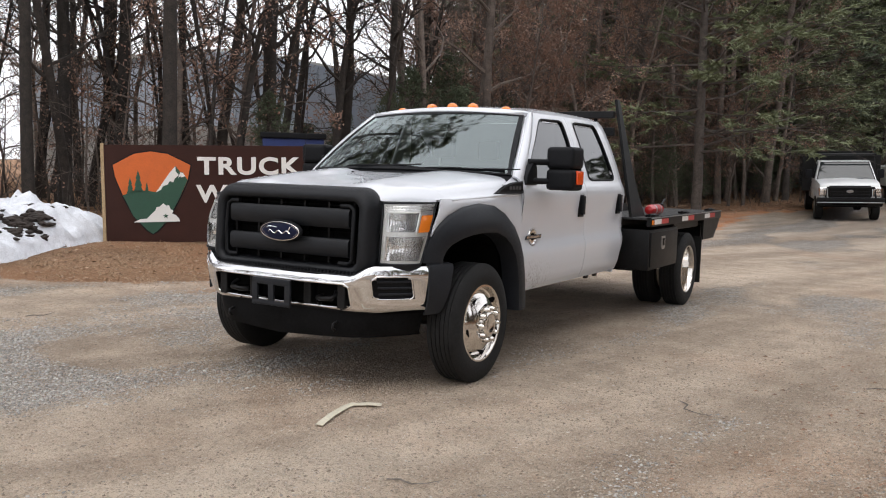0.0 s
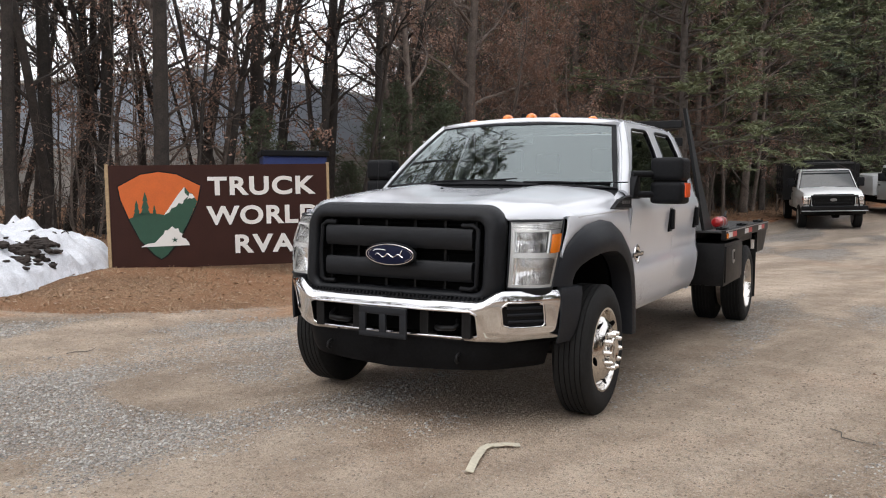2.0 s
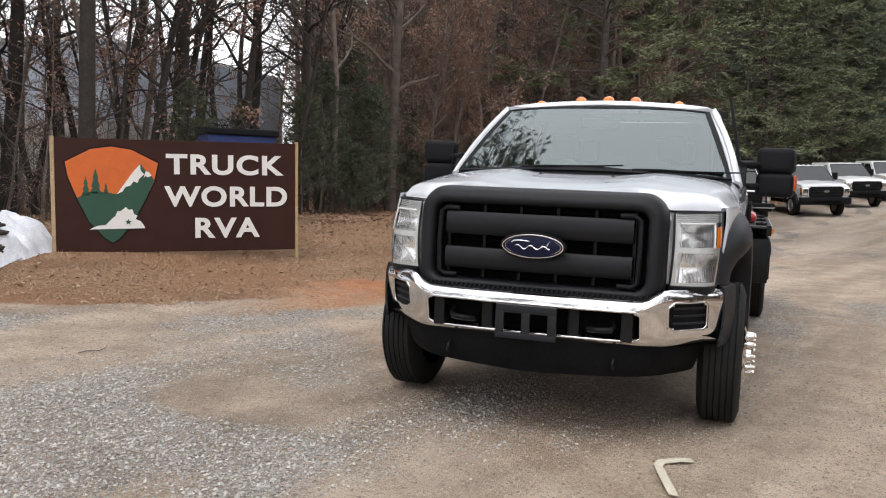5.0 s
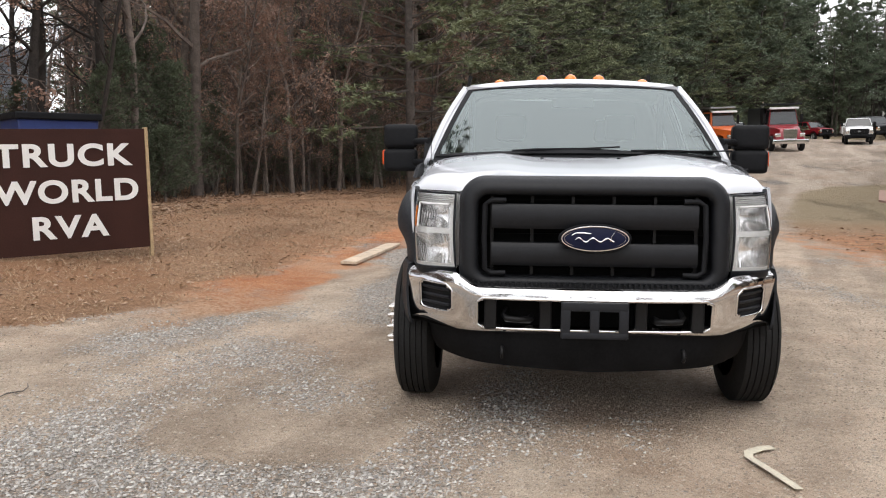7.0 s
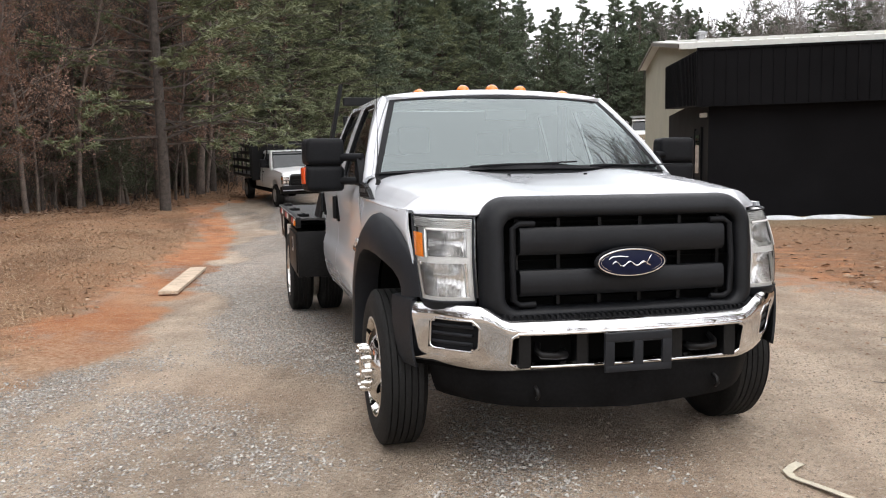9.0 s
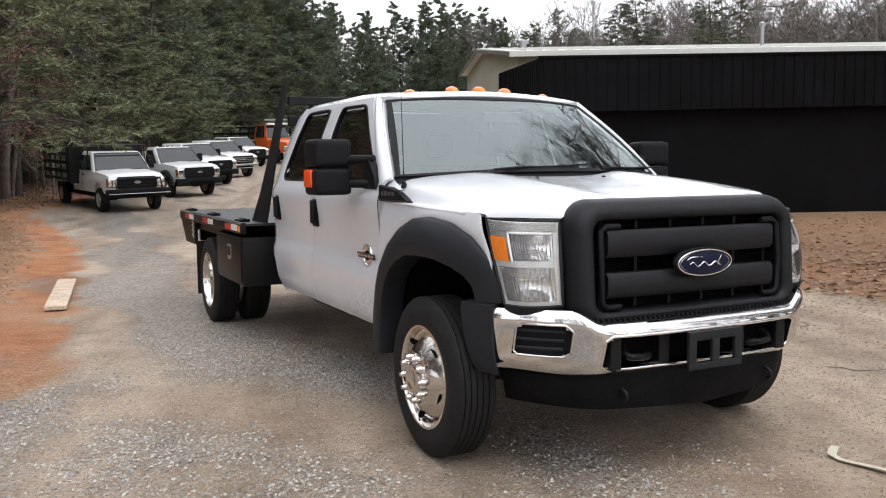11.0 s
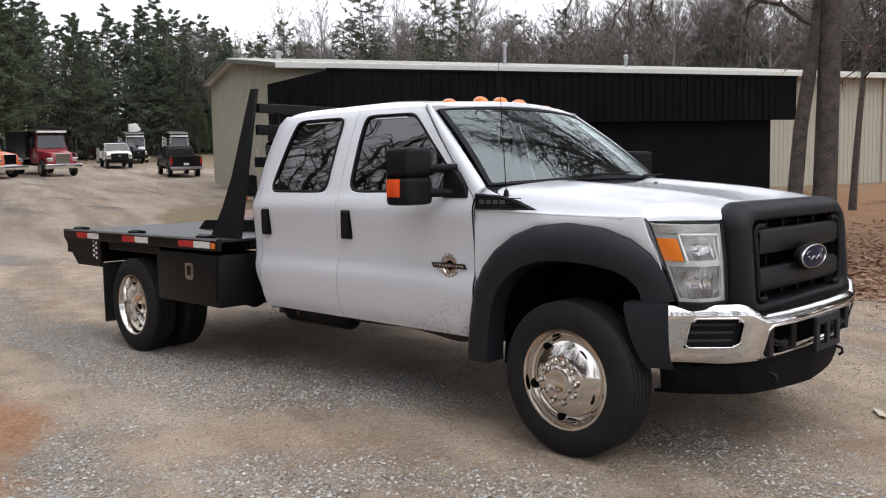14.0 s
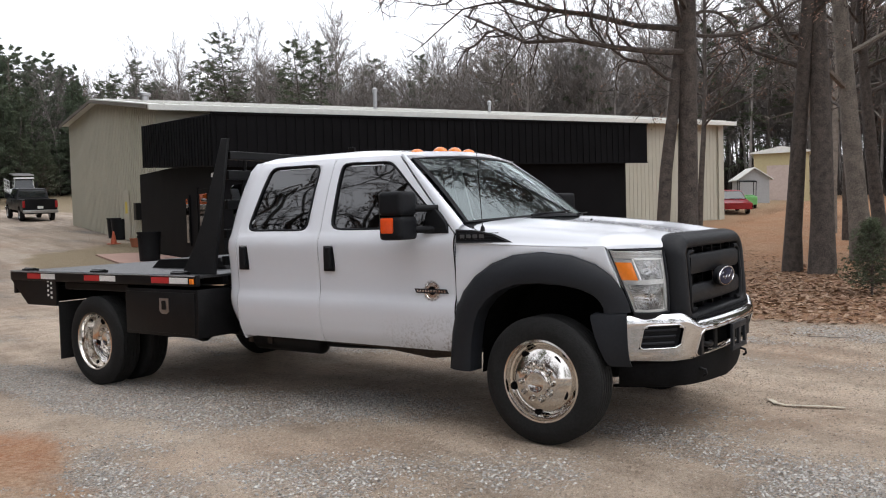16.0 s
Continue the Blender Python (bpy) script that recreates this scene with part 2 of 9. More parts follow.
def rise(x, y):
    """The ground's height: level round the truck, then gently uphill to the woods."""
    d = 0.5 * x + 0.85 * y
    u = max(0.0, d - 17.0)
    h = 0.06 * u * u / (u + 6.0) if u > 0 else 0.0
    h = min(h, 2.75 + 0.01 * u) + 0.10 * max(0.0, min(u, 170.0) - 75.0)
    h += 0.4 * smoothstep(44, 62, x) * (1 - smoothstep(20, 32, y))
    side = max(0.0, -2.9 + 0.055 * y - x) if y > -6 else max(0.0, -3.2 - x)
    h += 0.05 * min(side, 4.0)
    return h + 0.012 * noise.noise((x * 0.7, y * 0.7, 0)) + 0.05 * noise.noise((x * 0.13, y * 0.13, 3)) * smoothstep(9, 20, math.hypot(x, y))

# ---- ground ----
def road_left(y):
    """The left edge of the gravel, x for each y."""
    return lerp_table_([(-60, -40), (-14, -40), (-3, -22), (-1.6, -12), (-0.6, -7.2), (0.1, -5.0), (0.7, -4.0), (1.4, -3.2), (2.6, -2.8), (6, -2.4), (14, -1.8), (22, -2.2), (27, -2.6), (33, 0.0), (45, 4.5), (60, 11), (76, 17), (200, 30)], y)


def lerp_table_(table, v):
    for (a, p), (b, q) in zip(table, table[1:]):
        if v <= b:
            t = min(1, max(0, (v - a) / (b - a)))
            return p + (q - p) * t
    return table[-1][1]


def zones(x, y):
    """How much of grass and of bare clay covers the ground at a place."""
    wob = 0.35 * noise.noise((x * 0.9, y * 0.9, 7)) + 0.12 * noise.noise((x * 3.1, y * 3.1, 2))
    left = road_left(y) - x + wob
    right_edge = lerp_table_([(-60, 16), (-12, 7), (-4, 5.2), (-1, 4.8), (2, 4.5), (6, 4.25), (11, 4.1), (16, 5.2), (25, 8.5), (32, 14)], y)
    right = min(x - right_edge + wob, 27.0 - y + 0.3 * (x - 8) + wob) if x < 30 else x - right_edge
    # behind the island the yard is gravel again; the lawn runs on to the right of the building
    lawn_far = min(x - 27, 40 - y)
    g = max(smoothstep(0.25, 1.3, left), smoothstep(0.15, 1.6, right), smoothstep(0, 3, lawn_far))
    clay = max(smoothstep(-0.35, 0.15, left) * (1 - smoothstep(0.4, 1.35, left)), 0.5 * smoothstep(-0.3, 0.3, right) * (1 - smoothstep(2.5, 5.0, right)) * smoothstep(1.5, 4.5, y) * (1 - smoothstep(10, 14, y)))
    clay *= max(smoothstep(-0.2, 0.35, noise.noise((x * 0.45, y * 0.45, 11))), smoothstep(1.0, 3.0, y)) * (1 - 0.9 * smoothstep(-5.2, -7.0, x))
    clay *= 0.92 + 0.55 * noise.noise((x * 1.3, y * 1.3, 17)) + 0.25 * noise.noise((x * 4, y * 4, 3))
    far = smoothstep(60, 90, math.hypot(x - 5, y - 10))
    g = max(g, far)
    return g, min(1, clay)


def stones_at(x, y):
    """How thickly loose crushed stone lies: a band along the left of the yard, thin streaks elsewhere, dusty bare patches."""
    f = 0.20 + 1.0 * noise.noise((x * 0.75 + 0.1 * y, y * 0.30 - 0.06 * x, 21)) + 0.42 * noise.noise((x * 1.7, y * 0.9, 5)) + 0.18 * noise.noise((x * 5, y * 5, 9))
    band = math.exp(-(((x + 2.05 - 0.08 * y) + 0.12 * math.sin(y * 1.1)) / 0.5) ** 2) * smoothstep(-4, -1.2, y)
    f += 0.6 * band + 0.55 * math.exp(-((x + 2.15) / 0.5) ** 2 - ((y + 1.6) / 0.6) ** 2)
    f -= 1.2 * math.exp(-((x + 1.72) / 0.48) ** 2 - ((y + 1.02) / 0.36) ** 2)
    f -= 0.22 * smoothstep(0.3, 3.0, x) - 0.25 * math.exp(-((x - 2.6) / 0.9) ** 2 - ((y + 2.0) / 1.2) ** 2)
    return smoothstep(0.14, 0.80, f)


def axis(lo, hi, step, far, grow=1.13):
    c = list(np.arange(lo, hi + 1e-6, step))
    d, v = step, c[-1]
    while v < far:
        d *= grow
        v += d
        c.append(v)
    d, v = step, c[0]
    while v > -far:
        d *= grow
        v -= d
        c.insert(0, v)
    return c


gx, gy = axis(-11, 11, 0.13, 420), axis(-8, 16, 0.13, 420)
verts, grass_v, clay_v, stone_v = [], [], [], []
for y in gy:
    for x in gx:
        g, c = zones(x, y)
        verts.append((x, y, rise(x, y)))
        grass_v.append(g)
        clay_v.append(c)
        stone_v.append(stones_at(x, y))
nx = len(gx)
faces = [(j * nx + i, j * nx + i + 1, (j + 1) * nx + i + 1, (j + 1) * nx + i) for j in range(len(gy) - 1) for i in range(nx - 1)]
me = bpy.data.meshes.new("ground")
me.from_pydata(verts, [], faces)
for key, vals_ in (("grass", grass_v), ("clay", clay_v), ("stone", stone_v)):
    at = me.attributes.new(key, "FLOAT", "POINT")
    at.data.foreach_set("value", vals_)
me.polygons.foreach_set("use_smooth", [True] * len(me.polygons))

m = bpy.data.materials.new("gravel_yard")
m.use_nodes = True
n, l = m.node_tree.nodes, m.node_tree.links
b = n["Principled BSDF"]
b.inputs["Roughness"].default_value = 0.92
b.inputs["Specular IOR Level"].default_value = 0.25
tc = n.new("ShaderNodeTexCoord")


def tex(kind, scale, detail=4.0, rough=0.55):
    t = n.new(kind)
    t.inputs["Scale"].default_value = scale
    if kind == "ShaderNodeTexNoise":
        t.inputs["Detail"].default_value, t.inputs["Roughness"].default_value = detail, rough
    l.new(tc.outputs["Object"], t.inputs["Vector"])
    return t


def remap(sock, a, b_, c=0.0, d=1.0):
    r = n.new("ShaderNodeMapRange")
    for k, v in enumerate((a, b_, c, d)):
        r.inputs[k + 1].default_value = v
    l.new(sock, r.inputs[0])
    return r.outputs[0]


def blend(f, a, c, kind="MIX"):
    x = n.new("ShaderNodeMix")
    x.data_type, x.blend_type = "RGBA", kind
    for sock, v in ((x.inputs[0], f), (x.inputs[6], a), (x.inputs[7], c)):
        if isinstance(v, tuple):
            sock.default_value = (*v, 1)
        elif isinstance(v, float):
            sock.default_value = v
        else:
            l.new(v, sock)
    return x.outputs[2]


def math_(op, a, c):
    x = n.new("ShaderNodeMath")
    x.operation = op
    for sock, v in zip(x.inputs, (a, c)):
        if isinstance(v, float):
            sock.default_value = v
        else:
            l.new(v, sock)
    return x.outputs[0]


stretch = n.new("ShaderNodeMapping")
stretch.inputs["Scale"].default_value = (1.0, 0.11, 1.0)
swing = n.new("ShaderNodeMapping")
swing.inputs["Rotation"].default_value = (0, 0, radians(17))
l.new(tc.outputs["Object"], swing.inputs["Vector"])
l.new(swing.outputs[0], stretch.inputs["Vector"])
track_n = tex("ShaderNodeTexNoise", 0.9, 5, 0.6)
l.new(stretch.outputs[0], track_n.inputs["Vector"])
patch_n, mid_n, fine_n, grit_n = tex("ShaderNodeTexNoise", 0.45, 5), tex("ShaderNodeTexNoise", 2.6, 6), tex("ShaderNodeTexNoise", 24, 6, 0.7), tex("ShaderNodeTexNoise", 95, 4, 0.75)
stones, pebbles = tex("ShaderNodeTexVoronoi", 44), tex("ShaderNodeTexVoronoi", 92)
# packed dusty fines, darker where wheels have run
fines = blend(remap(mid_n.outputs[0], 0.35, 0.65), (0.395, 0.318, 0.246), (0.47, 0.392, 0.312))
fines = blend(remap(track_n.outputs[0], 0.50, 0.38, 0.0, 0.34), fines, (0.22, 0.175, 0.135))
fines = blend(remap(track_n.outputs[0], 0.52, 0.64, 0.0, 0.5), fines, (0.54, 0.47, 0.385))
fines = blend(remap(patch_n.outputs[0], 0.52, 0.72, 0.0, 0.45), fines, (0.40, 0.25, 0.16))
fines = blend(remap(fine_n.outputs[0], 0.51, 0.62, 0.0, 0.30), fines, (0.58, 0.49, 0.40))
fines = blend(remap(fine_n.outputs[0], 0.47, 0.38, 0.0, 0.40), fines, (0.16, 0.125, 0.096))
fines = blend(remap(grit_n.outputs[0], 0.51, 0.62, 0.0, 0.4), fines, (0.56, 0.50, 0.43))
fines = blend(remap(grit_n.outputs[0], 0.47, 0.36, 0.0, 0.5), fines, (0.09, 0.072, 0.058))
at_s = n.new("ShaderNodeAttribute")
at_s.attribute_name = "stone"
cover = math_("ADD", at_s.outputs["Fac"], remap(fine_n.outputs[0], 0.3, 0.7, -0.45, 0.45))
# dark hollows between stones where they lie thick
gravel = blend(remap(cover, 0.30, 0.90, 0.0, 0.85), fines, (0.40, 0.37, 0.33))


def lay(under, cells, thin, thick):
    """Single stones, each its own shade: the thicker the cover, the more of the cells hold one."""
    shade = n.new("ShaderNodeSeparateColor")
    l.new(cells.outputs["Color"], shade.inputs[0])
    here = remap(math_("SUBTRACT", remap(cover, 0.1, 0.8, thin, thick), shade.outputs[1]), 0.0, 0.04)
    here = math_("MULTIPLY", here, remap(cells.outputs["Distance"], 0.62, 0.46))
    tone = blend(remap(shade.outputs[0], 0.05, 0.95), (0.19, 0.178, 0.163), (0.64, 0.605, 0.56))
    tone = blend(remap(shade.outputs[2], 0.66, 0.92, 0.0, 0.6), tone, (0.48, 0.33, 0.22))
    return blend(here, under, tone), here


gravel, peb_h = lay(gravel, pebbles, 0.06, 0.95)
gravel, stony = lay(gravel, stones, 0.008, 0.85)
# damp and dry stretches along the way the wheels run
dry = blend(remap(track_n.outputs[0], 0.42, 0.58), (0.98, 0.955, 0.93), (1.20, 1.175, 1.15))
gravel = blend(1.0, gravel, dry, "MULTIPLY")
clods = blend(remap(mid_n.outputs[0], 0.40, 0.60), (0.94, 0.93, 0.92), (1.07, 1.06, 1.05))
gravel = blend(1.0, gravel, clods, "MULTIPLY")
# the upper yard's gravel is multiplied darker and greyer towards +y
place = n.new("ShaderNodeSeparateXYZ")
l.new(tc.outputs["Object"], place.inputs[0])
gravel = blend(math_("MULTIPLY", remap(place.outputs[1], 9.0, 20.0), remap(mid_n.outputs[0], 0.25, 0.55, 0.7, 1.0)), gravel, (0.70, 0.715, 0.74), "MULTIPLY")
clay_c = blend(remap(mid_n.outputs[0], 0.3, 0.7), (0.36, 0.118, 0.043), (0.52, 0.25, 0.12))
clay_c = blend(remap(fine_n.outputs[0], 0.5, 0.75, 0.0, 0.5), clay_c, (0.64, 0.47, 0.33))
clay_c = blend(remap(patch_n.outputs[0], 0.50, 0.64, 0.0, 0.5), clay_c, (0.50, 0.345, 0.225))
clay_c = blend(remap(grit_n.outputs[0], 0.48, 0.37, 0.0, 0.55), clay_c, (0.17, 0.075, 0.040))
clay_c = blend(math_("MULTIPLY", peb_h, 0.55), clay_c, (0.46, 0.40, 0.34))
sandy = math_("MULTIPLY", remap(place.outputs[1], 4.2, 2.4, 0.0, 0.75), remap(mid_n.outputs[0], 0.36, 0.56, 0.5, 1.0))
clay_c = blend(sandy, clay_c, blend(remap(fine_n.outputs[0], 0.38, 0.62), (0.30, 0.18, 0.105), (0.60, 0.44, 0.31)))
grass_c = blend(remap(fine_n.outputs[0], 0.36, 0.64), (0.16, 0.085, 0.048), (0.41, 0.255, 0.150))
grass_c = blend(remap(patch_n.outputs[0], 0.42, 0.62, 0.0, 0.75), grass_c, (0.275, 0.138, 0.070))
grass_c = blend(remap(grit_n.outputs[0], 0.55, 0.75, 0.0, 0.6), grass_c, (0.55, 0.42, 0.28))
straw = math_("MULTIPLY", remap(place.outputs[1], 11.0, 16.0, 0.0, 0.85), remap(place.outputs[0], 2.0, 4.0))
grass_c = blend(straw, grass_c, blend(remap(fine_n.outputs[0], 0.38, 0.62), (0.13, 0.115, 0.070), (0.34, 0.28, 0.19)))
at_g, at_c = n.new("ShaderNodeAttribute"), n.new("ShaderNodeAttribute")
at_g.attribute_name, at_c.attribute_name = "grass", "clay"
edge_g = remap(math_("ADD", at_g.outputs["Fac"], remap(fine_n.outputs[0], 0.3, 0.7, -0.3, 0.3)), 0.4, 0.6)
edge_c = remap(math_("ADD", at_c.outputs["Fac"], remap(mid_n.outputs[0], 0.3, 0.7, -0.35, 0.35)), 0.25, 0.75)
col = blend(edge_g, gravel, grass_c)
col = blend(edge_c, col, clay_c)
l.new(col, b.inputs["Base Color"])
bp = n.new("ShaderNodeBump")
bp.inputs["Strength"].default_value, bp.inputs["Distance"].default_value = 1.0, 0.045
h = math_("ADD", math_("MULTIPLY", fine_n.outputs[0], 0.7), math_("ADD", math_("MULTIPLY", stony, 0.5), math_("MULTIPLY", peb_h, 0.25)))
h = math_("ADD", h, math_("MULTIPLY", grit_n.outputs[0], 0.4))
l.new(h, bp.inputs["Height"])
l.new(bp.outputs[0], b.inputs["Normal"])
me.materials.append(m)
tagged(new("ground", me), "tan gravel yard with red clay edges and dry grass", "ground", kind="structure")

# ---- the white crew-cab flatbed truck: nose towards -y, front axle over the origin ----
TRUCK = empty("flatbed_truck", label="white crew cab truck with black grille and black steel flatbed", category="truck")


def lerp_table(table, v):
    for (a, p), (b, q) in zip(table, table[1:]):
        if v <= b:
            t = min(1, max(0, (v - a) / (b - a)))
            return p + (q - p) * t
    return table[-1][1]


SIDE = [(0.48, 0.94), (0.53, 0.965), (0.60, 1.0), (0.70, 1.019), (0.80, 1.028), (0.85, 1.023), (0.885, 1.007), (0.93, 1.003), (1.0, 1.003), (1.10, 1.009), (1.19, 1.019), (1.25, 1.024), (1.30, 1.016),
        (1.36, 0.985), (1.50, 0.942), (1.70, 0.872), (1.87, 0.80), (1.925, 0.76)]


def side_x(z, y=1.5):
    x = lerp_table(SIDE, z)
    return x - 0.03 * smoothstep(0.9, -0.55, y) * (1 if z < 1.3 else 0.6)


def grid_mesh(rows, flip=False, bm=None):
    bm = bm or bmesh.new()
    vs = [[bm.verts.new(p) for p in r] for r in rows]
    for a, b in zip(vs, vs[1:]):
        for i in range(len(a) - 1):
            q = (a[i], a[i + 1], b[i + 1], b[i])
            bm.faces.new(q[::-1] if flip else q)
    return bm


def thicken(ob, t):
    s = ob.modifiers.new("thickness", "SOLIDIFY")
    s.thickness, s.offset = t, -1
    bm = bmesh.new()
    bm.from_mesh(ob.data)
    for e in bm.edges:
        if e.is_boundary:
            e.smooth = False
    bm.to_mesh(ob.data)
    bm.free()
    return ob


def outward(bm, centre=(0, 1.2, 1.0)):
    """Turns all faces away from the middle of the cab."""
    c = Vector(centre)
    bm.normal_update()
    bmesh.ops.reverse_faces(bm, faces=[f for f in bm.faces if f.normal.dot(f.calc_center_median() - c) < 0])
    return bm


def loop_pts(corners, n, r=0.0):
    """Points along the four sides of a quad outline, n to a side, each side given as a list of points."""
    out = []
    for side in corners:
        pts = [Vector(p) for p in side]
        ls = [(b - a).length for a, b in zip(pts, pts[1:])]
        tot = sum(ls)
        for k in range(n):
            d, i = tot * k / n, 0
            while i < len(ls) - 1 and d > ls[i]:
                d -= ls[i]
                i += 1
            out.append(pts[i].lerp(pts[i + 1], d / ls[i]))
    return out


def soften(pts, times=2):
    for _ in range(times):
        pts = [0.25 * pts[i - 1] + 0.5 * pts[i] + 0.25 * pts[(i + 1) % len(pts)] for i in range(len(pts))]
    return pts


def door(s, name, outer, window, lower, glass, handle_y, label):
    """A cab door: lower skin, window frame, pane, handle. Outlines in (y, z)."""
    n = 14
    bm = bmesh.new()
    y0, y1, z0, z1 = lower
    zs = [z0 + (z1 - z0) * k / 22 for k in range(23)]
    ys = [y0 + (y1 - y0) * k / 10 for k in range(11)]
    grid_mesh([[(s * side_x(z, y), y, z) for y in ys] for z in zs], bm=bm)
    o = loop_pts(outer, n)
    w = soften(loop_pts(window, n), 3)
    rings = []
    for k in range(7):
        t = k / 6
        ring = [a.lerp(b, t) for a, b in zip(o, w)]
        rings.append([(s * (side_x(p.y, p.x) - (0.012 if k == 6 else 0)), p.x, p.y) for p in ring])
    rings.append([(x - s * 0.02, y, z) for x, y, z in rings[-1]])
    grid_mesh([r + r[:1] for r in rings], bm=bm)
    bmesh.ops.remove_doubles(bm, verts=bm.verts, dist=0.0005)
    outward(bm)
    skin = thicken(part(name, bm, DOOR_WHITE if name == "front_door" else WHITE, TRUCK, label, smooth=40), 0.025)
    # black rubber round the pane
    bm = bmesh.new()
    wv = [Vector((s * (side_x(p.y, p.x) - 0.010), p.x, p.y)) for p in w]
    tube(bm, wv + wv[:2], 0.011, 6, caps=False)
    part("window_seal", bm, BLACK_PLASTIC, skin, smooth=60)
    bm = bmesh.new()
    c = sum((Vector(p) for p in w), Vector((0, 0))) / len(w)
    rr = []
    for k in range(5):
        rr.append([(s * (side_x(q.y, q.x) - 0.018), q.x, q.y) for q in (p.lerp(c, k / 4 * 0.98) for p in w)])
    grid_mesh([r + r[:1] for r in rr], bm=bm)
    outward(bm)
    pane = part("window_pane", bm, glass, skin, smooth=80)
    pane.visible_shadow = False
    # handle: black recess and upright grip
    bm = bmesh.new()
    hx = side_x(1.16)
    box(bm, s * (hx - 0.01), s * (hx + 0.007), handle_y - 0.052, handle_y + 0.052, 1.065, 1.265, 0.006)
    part("handle_bezel", bm, BLACK_PLASTIC, skin, smooth=40)
    bm = bmesh.new()
    box(bm, s * (hx + 0.008), s * (hx + 0.038), handle_y - 0.040, handle_y + 0.012, 1.085, 1.245, 0.010, seg=3)
    part("handle_grip", bm, BLACK_PLASTIC, skin, "black door handle grip", smooth=40)
    return skin


for s in (-1, 1):
    door(s, "front_door",
         [[(0.655, 1.33), (1.8755, 1.33)], [(1.8755, 1.33), (1.8755, 1.915)], [(1.8755, 1.915), (1.26, 1.905)], [(1.26, 1.905), (0.655, 1.33)]],
         [[(0.74, 1.375), (1.78, 1.37)], [(1.78, 1.37), (1.795, 1.868)], [(1.795, 1.868), (1.32, 1.860)], [(1.32, 1.860), (0.74, 1.375)]],
         (0.653, 1.8755, 0.53, 1.33), TINT, 1.77, "white front door with dirt along its lower edge")
    door(s, "rear_door",
         [[(1.8805, 1.33), (2.77, 1.33)], [(2.77, 1.33), (2.755, 1.6), (2.68, 1.915)], [(2.68, 1.915), (1.8805, 1.915)], [(1.8805, 1.915), (1.8805, 1.33)]],
         [[(2.03, 1.37), (2.68, 1.375)], [(2.68, 1.375), (2.56, 1.875)], [(2.56, 1.875), (2.02, 1.872)], [(2.02, 1.872), (2.03, 1.37)]],
         (1.8805, 2.77, 0.53, 1.33), TINT, 2.69, "white rear door with dark tinted window")

# dark seals in the gaps round the doors
for s in (-1, 1):
    for y in (0.650, 1.878, 2.7735):
        bm = bmesh.new()
        zs = [0.535 + (1.90 - 0.535) * k / 30 for k in range(31)] if y == 1.878 else [0.535 + (1.33 - 0.535) * k / 20 for k in range(21)]
        grid_mesh([[(s * (side_x(z, y) - 0.004), y - 0.007, z), (s * (side_x(z, y) - 0.004), y + 0.007, z)] for z in zs], bm=bm)
        part("door_seal", bm, DARK, TRUCK)

# roof, with a crown and a curved front edge
bm = bmesh.new()
rows = []
for k in range(33):
    v = k / 32
    row = []
    for j in range(-8, 9):
        u = j / 8
        a = abs(u)
        x = lerp_table([(0, 0), (0.3, 0.25), (0.6, 0.50), (0.8, 0.68), (0.92, 0.735), (1, 0.762)], a)
        z = lerp_table([(0, 2.005), (0.25, 2.0), (0.50, 1.985), (0.68, 1.958), (0.735, 1.938), (0.762, 1.915)], x)
        yf, yb = 1.085 + 0.10 * (x / 0.76) ** 2 + (0.05 if a == 1 else 0), 2.86 - 0.05 * (x / 0.76) ** 4
        y = yf + (yb - yf) * (0.35 * v + 0.65 * v * v)
        z -= 0.052 * (1 - smoothstep(1.05, 1.9, y)) * (0.35 + 0.65 * (1 - (x / 0.762) ** 6)) + 0.035 * smoothstep(2.6, 2.87, y) ** 2
        z -= 0.034 * (1 - smoothstep(0.0, 0.10, y - yf)) ** 2 * (1 - (x / 0.762) ** 8)
        row.append((math.copysign(x, u) if u else 0, y, z))
    rows.append(row)
grid_mesh(rows, bm=bm)
outward(bm)
thicken(part("roof", bm, WHITE, TRUCK, smooth=60), 0.03)

# back wall with rounded corners
BACK = [(0.50, 2.76), (0.56, 2.80), (0.64, 2.87), (0.76, 2.92), (0.9, 2.945), (1.33, 2.945), (1.6, 2.925), (1.85, 2.885), (1.93, 2.85)]
bm = bmesh.new()
rows = []
for k in range(26):
    z = 0.50 + 1.425 * k / 25
    yb, x = lerp_table(BACK, z), side_x(z, 2.7)
    r = min(0.13, yb - 2.70)
    row = []
    y_seam = 2.777 if z < 1.33 else 2.777 - 0.09 * (z - 1.33) / 0.59
    for s in (-1, 1):
        side = [(s * x, y_seam, z)] + [(s * (x - r + r * math.cos(radians(a))), max(y_seam + 0.002, yb - r + r * math.sin(radians(a))), z) for a in (15, 35, 55, 75, 90)]
        row += side if s < 0 else side[::-1]
    rows.append(row)
grid_mesh(rows, bm=bm)
outward(bm)
thicken(part("cab_back", bm, WHITE, TRUCK, smooth=50), 0.02)
bm = bmesh.new()
prism(bm, rounded(-0.58, 0.58, 1.42, 1.82, 0.06), 0.012, Matrix.Translation((0, 2.90, 0)) @ Matrix.Rotation(radians(-7), 4, "X") @ Matrix.Translation((0, 0.19, 0)))
part("rear_window", bm, TINT, TRUCK)

